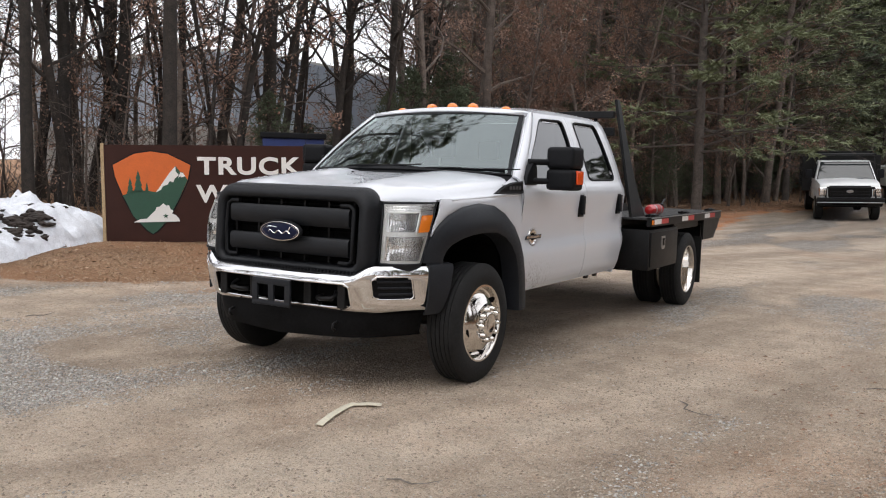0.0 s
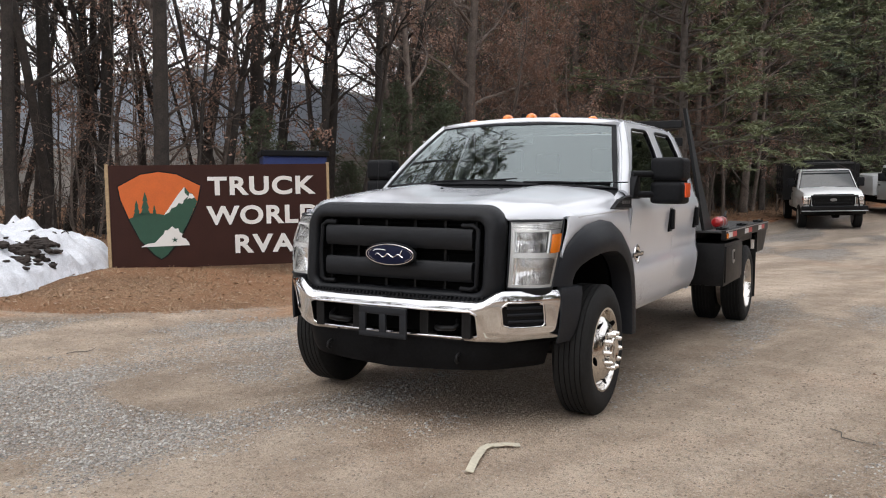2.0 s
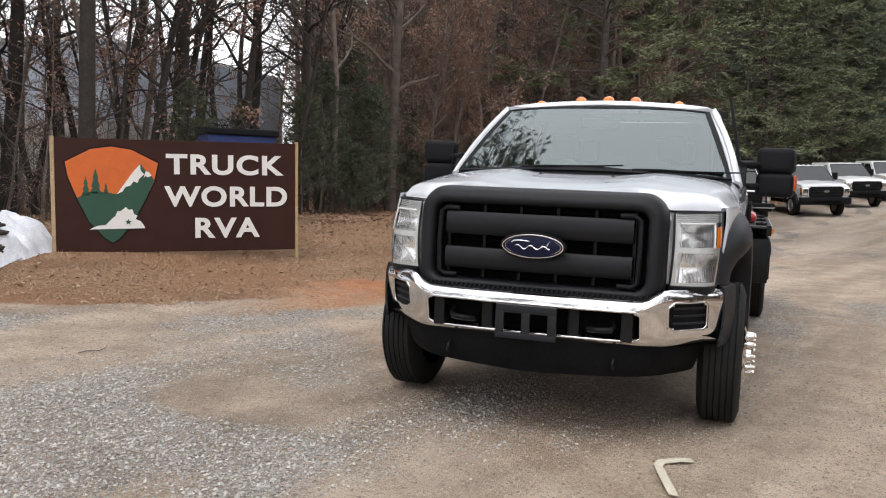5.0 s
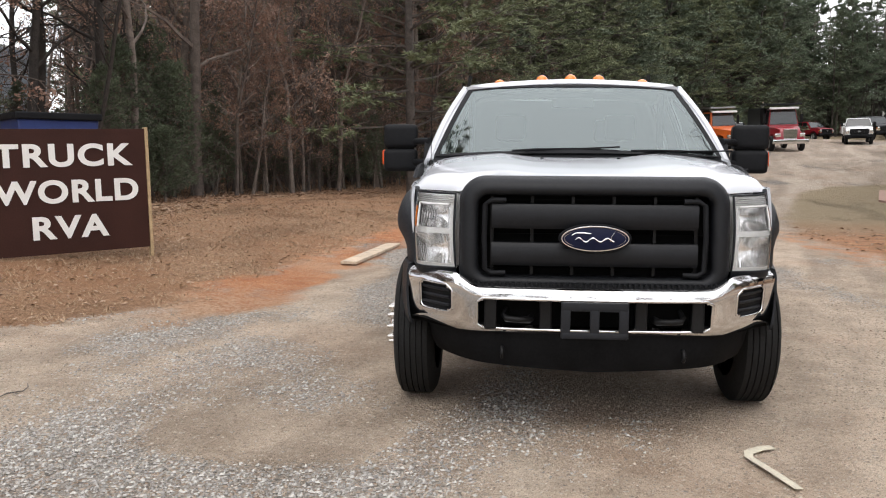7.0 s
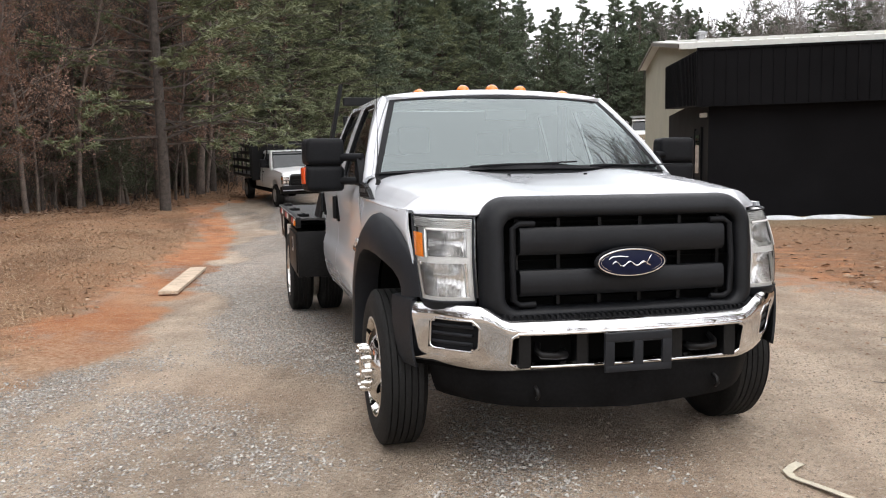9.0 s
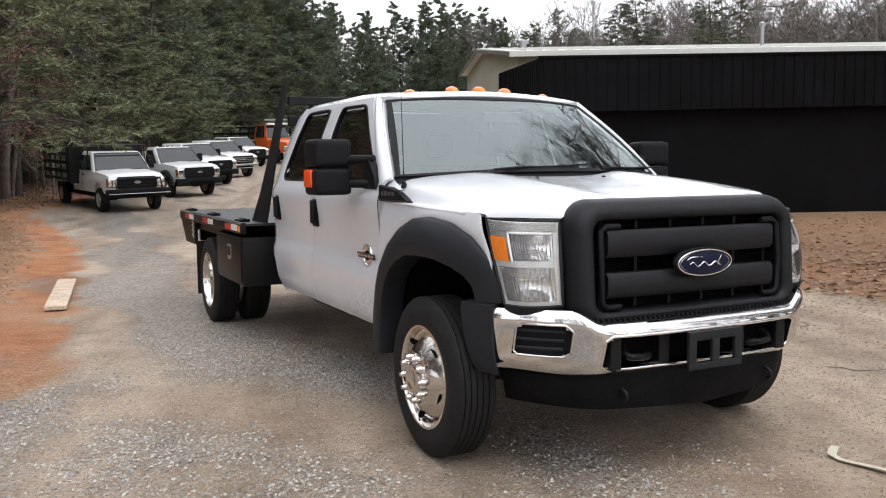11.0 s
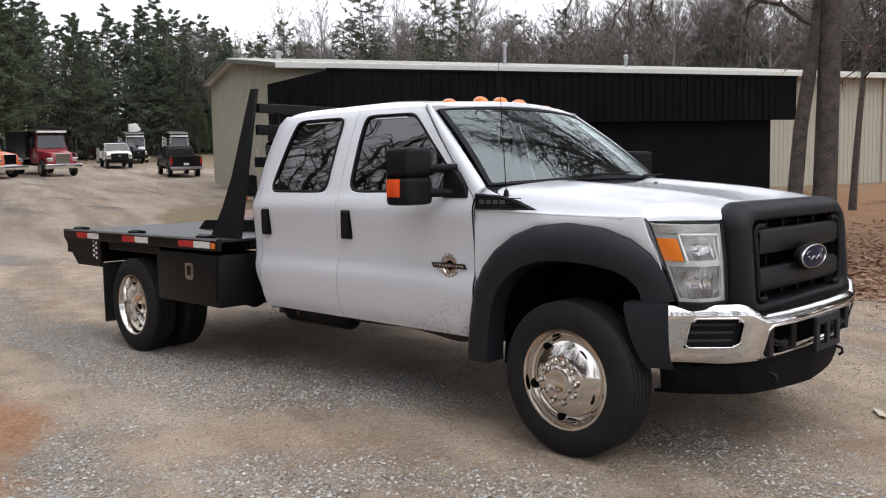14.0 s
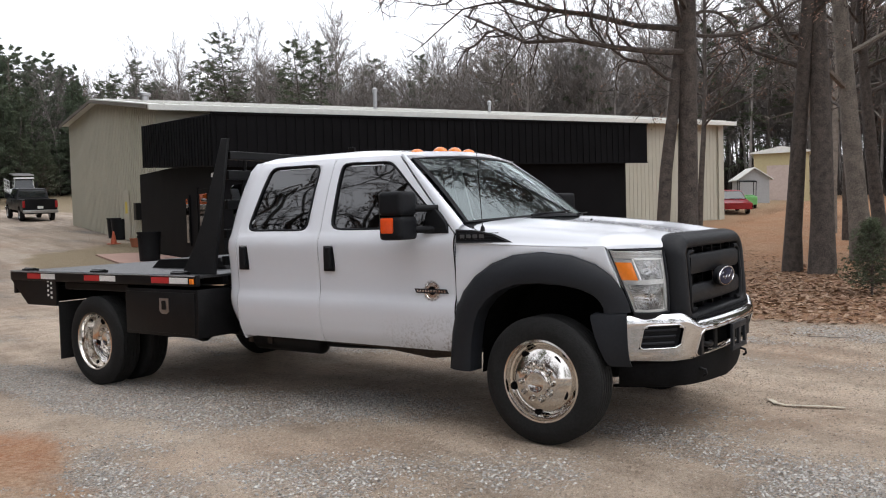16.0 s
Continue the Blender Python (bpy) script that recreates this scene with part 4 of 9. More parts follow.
# headlamps
for s in (-1, 1):
    LAMP = empty("headlamp")
    LAMP.parent = TRUCK
    LAMP["label"] = "clear headlamp with amber corner"

    def lamp_pt(u, v, depth=0.0):
        """u from the grille outwards, v from bottom to top."""
        top = Vector((0.672, -0.705, 1.212)).lerp(Vector((0.900, -0.420, 1.222)), u)
        bot = Vector((0.668, -0.735, 0.836)).lerp(Vector((0.888, -0.600, 0.842)), u)
        p = bot.lerp(top, v) + Vector((0.045, -0.062, 0)) * math.sin(math.pi * (0.15 + 0.7 * u)) * (0.6 + 0.4 * math.sin(math.pi * v)) + Vector((0.035, -0.015, 0)) * math.sin(math.pi * u)
        d = Vector((0.35, -0.9, 0)).normalized()
        p = p - d * depth
        return Vector((s * p.x, p.y, p.z))

    def patch(bm, u0, u1, v0, v1, depth, nu=8, nv=8, bowl=0.0, flute=0.0):
        rows = [[lamp_pt(u0 + (u1 - u0) * i / nu, v0 + (v1 - v0) * j / nv, depth + bowl * math.sin(math.pi * i / nu) * math.sin(math.pi * j / nv) + flute * math.sin(i * math.pi / 2)) for i in range(nu + 1)] for j in range(nv + 1)]
        grid_mesh(rows, bm=bm)
        outward(bm, (0, 0, 1.0))
    bm = bmesh.new()
    patch(bm, 0, 1, 0, 1, 0.0, 12, 12)
    lens = part("lamp_lens", bm, LENS, LAMP, smooth=80)
    lens.visible_shadow = False
    # chrome bowls, high and low beam
    for v0, v1 in ((0.05, 0.45), (0.53, 0.84)):
        u1 = 0.88 if v0 < 0.5 else 0.60
        bm = bmesh.new()
        patch(bm, 0.08, u1, v0, v1, 0.02, 56, 10, 0.07, 0.006)
        bowl = part("reflector", bm, LAMP_CHROME, LAMP, smooth=80)
        bm = bmesh.new()
        c = lamp_pt((0.08 + u1) / 2, (v0 + v1) / 2, 0.06)
        lathe(bm, [(0.0, 0.020), (-0.02, 0.018), (-0.03, 0.0)], 14, "y", Matrix.Translation(c))
        part("bulb", bm, LAMP_GLASS, bowl, smooth=60)
    bm = bmesh.new()
    patch(bm, 0.68, 0.985, 0.52, 0.80, -0.003, 8, 6)
    part("turn_signal", bm, AMBER, LAMP, "amber corner reflector", smooth=60)
    # housing and dividers
    bm = bmesh.new()
    patch(bm, 0, 1, 0, 1, 0.11, 6, 6)
    part("lamp_back", bm, LAMP_BACK, LAMP, smooth=60)
    for v0, v1 in ((0.455, 0.53), (0.86, 0.99), (0.0, 0.05)):
        bm = bmesh.new()
        patch(bm, 0.02, 0.98, v0, v1, 0.012, 8, 2)
        thicken(part("lamp_trim", bm, LAMP_HOUSING, LAMP, smooth=60), 0.03)
    for u0, u1 in ((0.0, 0.07), (0.92, 0.99)):
        bm = bmesh.new()
        patch(bm, u0, u1, 0, 0.99 if u0 == 0 else 0.52, 0.010, 2, 8)
        thicken(part("lamp_trim", bm, LAMP_HOUSING, LAMP, smooth=60), 0.03)
    # fluted strip along the top, and the seam that divides bowl and corner
    for k in range(5):
        bm = bmesh.new()
        tube(bm, [lamp_pt(0.03 + 0.94 * i / 8, 0.875 + 0.024 * k, 0.006) for i in range(9)], 0.0028, 5)
        part("lamp_flute", bm, LAMP_CHROME, LAMP, smooth=60)
    bm = bmesh.new()
    tube(bm, [lamp_pt(0.625, 0.52 + 0.33 * i / 6, 0.004) for i in range(7)] + [lamp_pt(0.58 - 0.5 * i / 5, 0.85, 0.004) for i in range(6)], 0.006, 6)
    part("lamp_divider", bm, LAMP_HOUSING, LAMP, smooth=60)
    bm = bmesh.new()
    rim = [lamp_pt(i / 10, 0, -0.002) for i in range(11)] + [lamp_pt(1, i / 10, -0.002) for i in range(1, 11)] + [lamp_pt(1 - i / 10, 1, -0.002) for i in range(1, 11)] + [lamp_pt(0, 1 - i / 10, -0.002) for i in range(1, 10)]
    tube(bm, rim + rim[:2], 0.006, 6, caps=False)
    part("lamp_seal", bm, GREY_PLASTIC, LAMP, smooth=60)
    # panel under the lamp
    bm = bmesh.new()
    rows = [[lamp_pt(u / 6, 0, d) + Vector((0, 0, dz)) for u in range(7)] for d, dz in ((0.0, -0.004), (0.004, -0.03), (0.03, -0.05))]
    grid_mesh(rows, bm=bm)
    bmesh.ops.recalc_face_normals(bm, faces=bm.faces)
    thicken(part("lamp_sill", bm, GREY_PLASTIC, TRUCK, smooth=50), 0.01)

# chrome bumper with a slot and two lamp openings
BUMPER = empty("front_bumper")
BUMPER.parent = TRUCK
BUMPER["label"] = "chrome steel front bumper"
PLAN = [(0.0, -0.965), (0.2, -0.962), (0.4, -0.948), (0.55, -0.925), (0.62, -0.905), (0.68, -0.872), (0.76, -0.805), (0.83, -0.725), (0.88, -0.655), (0.905, -0.60), (0.918, -0.555)]


def bump(x, z):
    """The bumper's face at a half-width x and height z."""
    y = lerp_table(PLAN, abs(x))
    zt = bump_top(x)
    zb = bump_bot(x)
    t = (z - zb) / (zt - zb)
    return y + 0.05 * (abs(2 * t - 1)) ** 6 * (1 if t > 0.5 else 0.8) + 0.07 * (0.8 - t)


def bump_top(x):
    a = abs(x)
    return 0.765 + 0.06 * smoothstep(0.56, 0.69, a)


def bump_bot(x):
    return 0.515 + 0.03 * smoothstep(0.5, 0.9, abs(x))


us = [0, 0.08, 0.16, 0.24, 0.32, 0.40, 0.48, 0.535, 0.565, 0.60, 0.64, 0.665, 0.69, 0.72, 0.76, 0.80, 0.83, 0.855, 0.87, 0.89, 0.905, 0.918]
us = [-u for u in us[:0:-1]] + us
vals = [0, 0.03, 0.08, 0.15, 0.21, 0.27, 0.34, 0.42, 0.5, 0.58, 0.66, 0.72, 0.78, 0.86, 0.93, 0.97, 1]
bm = bmesh.new()
vs = []
for v in vals:
    vs.append([bm.verts.new((u, bump(u, bump_bot(u) + (bump_top(u) - bump_bot(u)) * v), bump_bot(u) + (bump_top(u) - bump_bot(u)) * v)) for u in us])


def in_slot(x, z):
    a = abs(x)
    if a < 0.57 and 0.552 < z < 0.712:
        return not (a > 0.535 and (z > 0.696 or z < 0.567))
    if 0.69 < a < 0.865 and 0.618 < z < 0.765:
        return not ((a < 0.72 and (z > 0.745)) or (a > 0.85 and z > 0.745) or (a < 0.71 and z < 0.63))
    return False


for j in range(len(vals) - 1):
    for i in range(len(us) - 1):
        q = (vs[j][i], vs[j][i + 1], vs[j + 1][i + 1], vs[j + 1][i])
        c = sum((v.co for v in q), Vector()) / 4
        if not in_slot(c.x, c.z):
            bm.faces.new(q)
bmesh.ops.delete(bm, geom=[v for v in bm.verts if not v.link_faces], context="VERTS")
outward(bm, (0, 0, 0.65))
thicken(part("bumper_shell", bm, CHROME, BUMPER, "chrome bumper face", smooth=60), 0.03)
bm = bmesh.new()
rows = [[(u, bump(u, bump_top(u)) + d, bump_top(u) + dz) for u in us if abs(u) < 0.66] for d, dz in ((0.0, 0.0), (0.03, 0.012), (0.14, 0.014))]
grid_mesh(rows, bm=bm)
bmesh.ops.recalc_face_normals(bm, faces=bm.faces)
thicken(part("bumper_step_pad", bm, BLACK_PLASTIC, BUMPER, "ribbed black step pad"), 0.012)
for k in range(46):
    x = -0.585 + k * 0.026
    bm = bmesh.new()
    y = bump(x, bump_top(x))
    box(bm, x - 0.006, x + 0.006, y + 0.004, y + 0.10, 0.768, 0.785 + 0.06 * smoothstep(0.56, 0.69, abs(x)), 0.002, seg=1)
    part("pad_rib", bm, BLACK_PLASTIC, BUMPER)
# near-black sheet added for the shade inside the bumper's openings
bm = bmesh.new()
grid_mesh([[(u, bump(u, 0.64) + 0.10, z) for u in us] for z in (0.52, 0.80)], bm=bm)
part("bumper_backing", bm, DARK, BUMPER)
for s in (-1, 1):
    for xb in (0.20, 0.47):
        bm = bmesh.new()
        box(bm, s * xb, s * (xb + 0.06), -0.90, -0.80, 0.55, 0.71, 0.01)
        part("bumper_bracket", bm, BLACK_STEEL, BUMPER)
    bm = bmesh.new()
    tube(bm, [(s * 0.30, -0.83, 0.60), (s * 0.31, -0.885, 0.60), (s * 0.36, -0.905, 0.602), (s * 0.42, -0.895, 0.605), (s * 0.435, -0.87, 0.62), (s * 0.42, -0.84, 0.65)], [0.020, 0.019, 0.017, 0.017, 0.015, 0.012], 8)
    part("tow_hook", bm, BLACK_STEEL, BUMPER, smooth=60)
    # blank lamp cover with ribs and a chrome lip
    bm = bmesh.new()
    rows = [[(s * u, bump(u, z) + 0.035, z) for u in (0.68, 0.72, 0.76, 0.80, 0.84, 0.875)] for z in (0.605, 0.65, 0.69, 0.73, 0.775)]
    grid_mesh(rows, bm=bm)
    outward(bm, (0, 0, 0.65))
    FOG = thicken(part("lamp_cover", bm, BLACK_PLASTIC, BUMPER, "ribbed black lamp cover", smooth=60), 0.01)
    for z in (0.65, 0.69, 0.73):
        bm = bmesh.new()
        tube(bm, [(s * u, bump(u, z) + 0.028, z) for u in (0.71, 0.75, 0.79, 0.83, 0.855)], 0.008, 6)
        part("cover_rib", bm, GREY_PLASTIC, FOG, smooth=60)
    bm = bmesh.new()
    lip = [(0.715, 0.618), (0.855, 0.618), (0.868, 0.635), (0.868, 0.745), (0.852, 0.763), (0.722, 0.763), (0.692, 0.735), (0.692, 0.64)]
    lip = [Vector((s * x, bump(x, z) + 0.002, z)) for x, z in dense(lip, 3)]
    tube(bm, lip + lip[:2], 0.006, 8, caps=False)
    part("cover_trim", bm, CHROME, FOG, smooth=60)
    # plastic end piece between bumper and wheel
    bm = bmesh.new()
    rows = []
    for z, ya, yb, xa, xb in ((0.842, -0.575, -0.35, 0.905, 0.950), (0.832, -0.585, -0.335, 0.930, 0.988), (0.80, -0.590, -0.335, 0.938, 0.994), (0.70, -0.592, -0.365, 0.942, 0.994), (0.62, -0.595, -0.40, 0.938, 0.986), (0.56, -0.60, -0.43, 0.930, 0.974), (0.52, -0.61, -0.46, 0.918, 0.955)):
        rows.append([(s * (xa + (xb - xa) * t), ya + (yb - ya) * t, z) for t in (0, 0.2, 0.4, 0.6, 0.8, 0.93, 1)])
        rows[-1].append((rows[-1][-1][0] - s * 0.10, rows[-1][-1][1] + 0.012, z))
    grid_mesh(rows, bm=bm)
    outward(bm, (0, -0.4, 0.65))
    thicken(part("bumper_end", bm, GREY_PLASTIC, BUMPER, smooth=50), 0.012)
lip = dense([(0.535, 0.553), (0.566, 0.572), (0.566, 0.690), (0.535, 0.711), (-0.535, 0.711), (-0.566, 0.690), (-0.566, 0.572), (-0.535, 0.553)], 8)
bm = bmesh.new()
lip = [Vector((x, bump(x, z) + 0.003, z)) for x, z in lip]
tube(bm, lip + lip[:2], 0.008, 8, caps=False)
part("slot_trim", bm, CHROME, BUMPER, smooth=60)
# blank number-plate carrier
bm = bmesh.new()
y = -0.985
box(bm, -0.16, 0.16, y, y + 0.02, 0.528, 0.560, 0.006)
box(bm, -0.16, 0.16, y, y + 0.02, 0.665, 0.705, 0.006)
for x0, x1 in ((-0.16, -0.115), (-0.022, 0.022), (0.115, 0.16)):
    box(bm, x0, x1, y + 0.001, y + 0.019, 0.55, 0.675, 0.004)
box(bm, -0.15, 0.15, y + 0.010, y + 0.018, 0.660, 0.69)
part("plate_bracket", bm, GREY_PLASTIC, BUMPER, "empty black plate bracket", smooth=30)
# the chrome and the plastic ends reach out past the lamp covers
for ob in BUMPER.children:
    for v in ob.data.vertices:
        v.co.x += (0.012 if "end" in ob.name else 0.04) * math.copysign(smoothstep(0.855, 0.918, abs(v.co.x)), v.co.x)
# air dam below
DAM_BLACK = mat("worn_black_dam_plastic", (0.006, 0.006, 0.0065), 0.7, vary=0.4, scale=9, spec=0.08)
bm = bmesh.new()
rows = []
for z, dy, sc in ((0.53, 0.06, 0.92), (0.47, 0.055, 0.92), (0.39, 0.06, 0.90), (0.342, 0.075, 0.88), (0.330, 0.13, 0.86)):
    rows.append([(u * sc, lerp_table(PLAN, abs(u)) + dy + 0.04 * abs(u), z + 0.03 * abs(u)) for u in us])
grid_mesh(rows, bm=bm)
outward(bm, (0, 0, 0.5))
DAM = thicken(part("air_dam", bm, DAM_BLACK, TRUCK, "black plastic air dam", smooth=50), 0.015)
for s in (-1, 1):
    bm = bmesh.new()
    tube(bm, [(s * 0.44, -0.86, 0.455), (s * 0.44, -0.895, 0.445), (s * 0.44, -0.90, 0.42), (s * 0.44, -0.88, 0.405)], 0.009, 8)
    part("dam_hook", bm, BLACK_STEEL, DAM, smooth=60)

# mirrors
SIGNAL = mat("orange_signal_lens", (0.70, 0.075, 0.008), 0.25, vary=0.1, coat=0.5)
for s in (-1, 1):
    MIR = empty("door_mirror")
    MIR.parent = TRUCK
    MIR["label"] = "large black telescoping tow mirror"
    turn = Matrix.Translation((s * 1.19, 0.97, 1.46)) @ Matrix.Rotation(radians(-8 * s), 4, "Z") @ Matrix.Translation((-s * 1.19, -0.97, -1.46))
    for z0, z1 in ((1.462, 1.625), (1.30, 1.458)):
        bm = bmesh.new()
        box(bm, s * 1.075, s * 1.31, 0.885, 1.06, z0, z1, 0.035, seg=3)
        bmesh.ops.transform(bm, verts=bm.verts, matrix=turn)
        part("mirror_housing", bm, BLACK_PLASTIC, MIR, smooth=50)
    bm = bmesh.new()
    box(bm, s * 1.10, s * 1.285, 0.90, 1.05, 1.44, 1.48)
    bmesh.ops.transform(bm, verts=bm.verts, matrix=turn)
    part("mirror_core", bm, DARK, MIR)
    bm = bmesh.new()
    box(bm, s * 1.10, s * 1.285, 1.058, 1.064, 1.325, 1.60, 0.003)
    bmesh.ops.transform(bm, verts=bm.verts, matrix=turn)
    part("mirror_glass", bm, CHROME, MIR, "silvered mirror glass")
    bm = bmesh.new()
    box(bm, s * 1.278, s * 1.322, 0.945, 1.04, 1.345, 1.45, 0.014)
    bmesh.ops.transform(bm, verts=bm.verts, matrix=turn)
    part("mirror_signal", bm, SIGNAL, MIR, "orange signal lens", smooth=40)
    for z in (1.365, 1.508):
        bm = bmesh.new()
        tube(bm, [(s * 0.97, 0.80, z), (s * 1.03, 0.86, z), (s * 1.12, 0.95, z)], 0.024, 8)
        part("mirror_arm", bm, BLACK_PLASTIC, MIR, smooth=50)
    bm = bmesh.new()
    prism(bm, [(0.70, 1.335), (0.90, 1.335), (0.885, 1.46), (0.85, 1.53), (0.80, 1.50), (0.72, 1.41)], 0.05, bevel=0.012,
          m=Matrix(((0, s * 1, 0, s * 0.958), (1, 0, 0, 0), (0, 0, 1, 0), (0, 0, 0, 1))))
    part("mirror_base", bm, BLACK_PLASTIC, MIR, smooth=40)

bm = bmesh.new()
tube(bm, [(-0.93, 0.47, 1.36), (-0.925, 0.52, 2.10)], [0.003, 0.0012], 5)
lathe(bm, [(0, 0.018), (0.03, 0.012), (0.04, 0.003)], 10, "z", Matrix.Translation((-0.93, 0.47, 1.345)))
part("radio_aerial", bm, BLACK_STEEL, TRUCK)

# ---- wheels ----
def tyre(bm, x_out, w, r=0.405, rim=0.262):
    prof = [(x_out - w, rim), (x_out - w, rim + 0.02), (x_out - w - 0.006, rim + 0.07), (x_out - w + 0.004, r - 0.035), (x_out - w + 0.022, r - 0.008)]
    n = 5
    a, b = x_out - w + 0.03, x_out - 0.03
    for k in range(n):
        p0, p1 = a + (b - a) * k / n, a + (b - a) * (k + 0.8) / n
        prof += [(p0, r), (p1, r), (p1 + 0.001, r - 0.012), (p0 + (b - a) / n - 0.001, r - 0.012)]
    prof += [(b, r), (x_out - 0.022, r - 0.006), (x_out - 0.006, r - 0.034), (x_out - 0.002, r - 0.05), (x_out + 0.006, rim + 0.07), (x_out + 0.003, rim + 0.04), (x_out, rim + 0.02), (x_out - 0.006, rim)]
    lathe(bm, prof, 56, "x", caps=False)


# polished steel, its warm tint standing in for the ground's brown reflection
WHEEL_CHROME = mat("ground_tinted_wheel_steel", (0.70, 0.67, 0.63), 0.10, 1.0, vary=0.05, scale=9)


def hub_wheel(s, x, y, front):
    W = empty("wheel")
    W.parent = TRUCK
    W.matrix_basis = Matrix.Translation((s * x, y, 0.405)) @ (Matrix.Rotation(math.pi, 4, "Z") if s < 0 else Matrix.Identity(4))
    W["label"] = "commercial tyre on polished steel wheel"
    bm = bmesh.new()
    tyre(bm, 0.11, 0.22)
    if not front:
        tyre(bm, -0.19, 0.22)
    part("tyre", bm, RUBBER, W, smooth=40)
    bm = bmesh.new()
    if front:
        prof = [(-0.02, 0.262), (0.095, 0.264), (0.107, 0.262), (0.108, 0.250), (0.095, 0.242), (0.070, 0.236), (0.066, 0.225), (0.088, 0.205), (0.112, 0.175), (0.128, 0.140), (0.135, 0.125), (0.135, 0.085)]
    else:
        prof = [(-0.20, 0.262), (0.095, 0.264), (0.107, 0.262), (0.108, 0.250), (0.095, 0.242), (0.04, 0.235), (-0.02, 0.225), (-0.045, 0.200), (-0.055, 0.165), (-0.045, 0.13), (-0.045, 0.085)]
    lathe(bm, prof, 56, "x", caps=False)
    RIM = part("rim", bm, WHEEL_CHROME, W, "polished steel rim", smooth=35)
    # hub cover and its studs
    xh = prof[-1][0]
    bm = bmesh.new()
    lathe(bm, [(xh - 0.01, 0.088), (xh + 0.025, 0.086), (xh + 0.034, 0.075), (xh + 0.036, 0.055), (xh + 0.034, 0.052), (xh + 0.034, 0)], 36, "x")
    part("hub_cover", bm, WHEEL_CHROME, RIM, smooth=40)
    for k in range(8 if not front else 10):
        t = 2 * math.pi * k / (8 if not front else 10)
        bm = bmesh.new()
        lathe(bm, [(xh - 0.012, 0.019), (xh + 0.03, 0.018), (xh + 0.036, 0.014), (xh + 0.048 if front else xh + 0.042, 0.012), (xh + 0.051 if front else xh + 0.045, 0)], 10, "x", Matrix.Translation((0, 0.108 * math.cos(t), 0.108 * math.sin(t))))
        part("lug_nut_cap", bm, WHEEL_CHROME, RIM, smooth=40)
    for k in range(5):
        t = 2 * math.pi * k / 5 + 0.55
        rr = 0.192 if front else 0.180
        xo = 0.101 if front else -0.05
        bm = bmesh.new()
        tilt = Matrix.Rotation(t, 4, "X") @ Matrix.Translation((xo, 0, rr)) @ Matrix.Rotation(radians(38 if front else 15), 4, "Y")
        # flat disc on the rim; its near-black colour gives the hole's shade
        lathe(bm, [(0.002, 0.027), (0.005, 0.027), (0.005, 0)], 16, "x", tilt)
        part("cooling_hole", bm, DARK, RIM)
    return W


for s in (-1, 1):
    hub_wheel(s, 0.945, 0.0, True)
    hub_wheel(s, 1.115, 4.475, False)
for y, r in ((0.0, 0.06), (4.475, 0.075)):
    bm = bmesh.new()
    tube(bm, [(-0.85, y, 0.405), (0.85, y, 0.405)], r, 12)
    lathe(bm, [(-0.16, 0.06), (-0.1, 0.15), (0, 0.19), (0.1, 0.15), (0.16, 0.06)], 16, "x", Matrix.Translation((0.1 if y < 1 else 0, y, 0.42)))
    part("axle", bm, BLACK_STEEL, TRUCK, smooth=50)
bm = bmesh.new()
tube(bm, [(-0.55, 0.9, 0.50), (-0.55, 2.0, 0.46), (-0.60, 2.6, 0.46), (-0.60, 3.6, 0.52)], 0.05, 10)
lathe(bm, [(2.2, 0.05), (2.25, 0.11), (2.95, 0.11), (3.0, 0.05)], 16, "y", Matrix.Translation((-0.6, 0, 0.46)))
part("exhaust", bm, BLACK_STEEL, TRUCK, smooth=50)
bm = bmesh.new()
box(bm, 0.45, 0.70, 1.4, 2.4, 0.47, 0.62, 0.05)
part("fuel_tank", bm, DARK, TRUCK, smooth=40)
bm = bmesh.new()
tube(bm, [(0, 0.6, 0.45), (0, 4.3, 0.42)], 0.05, 10)
box(bm, -0.2, 0.2, 0.5, 1.3, 0.38, 0.7, 0.06)
part("driveline", bm, BLACK_STEEL, TRUCK, smooth=40)

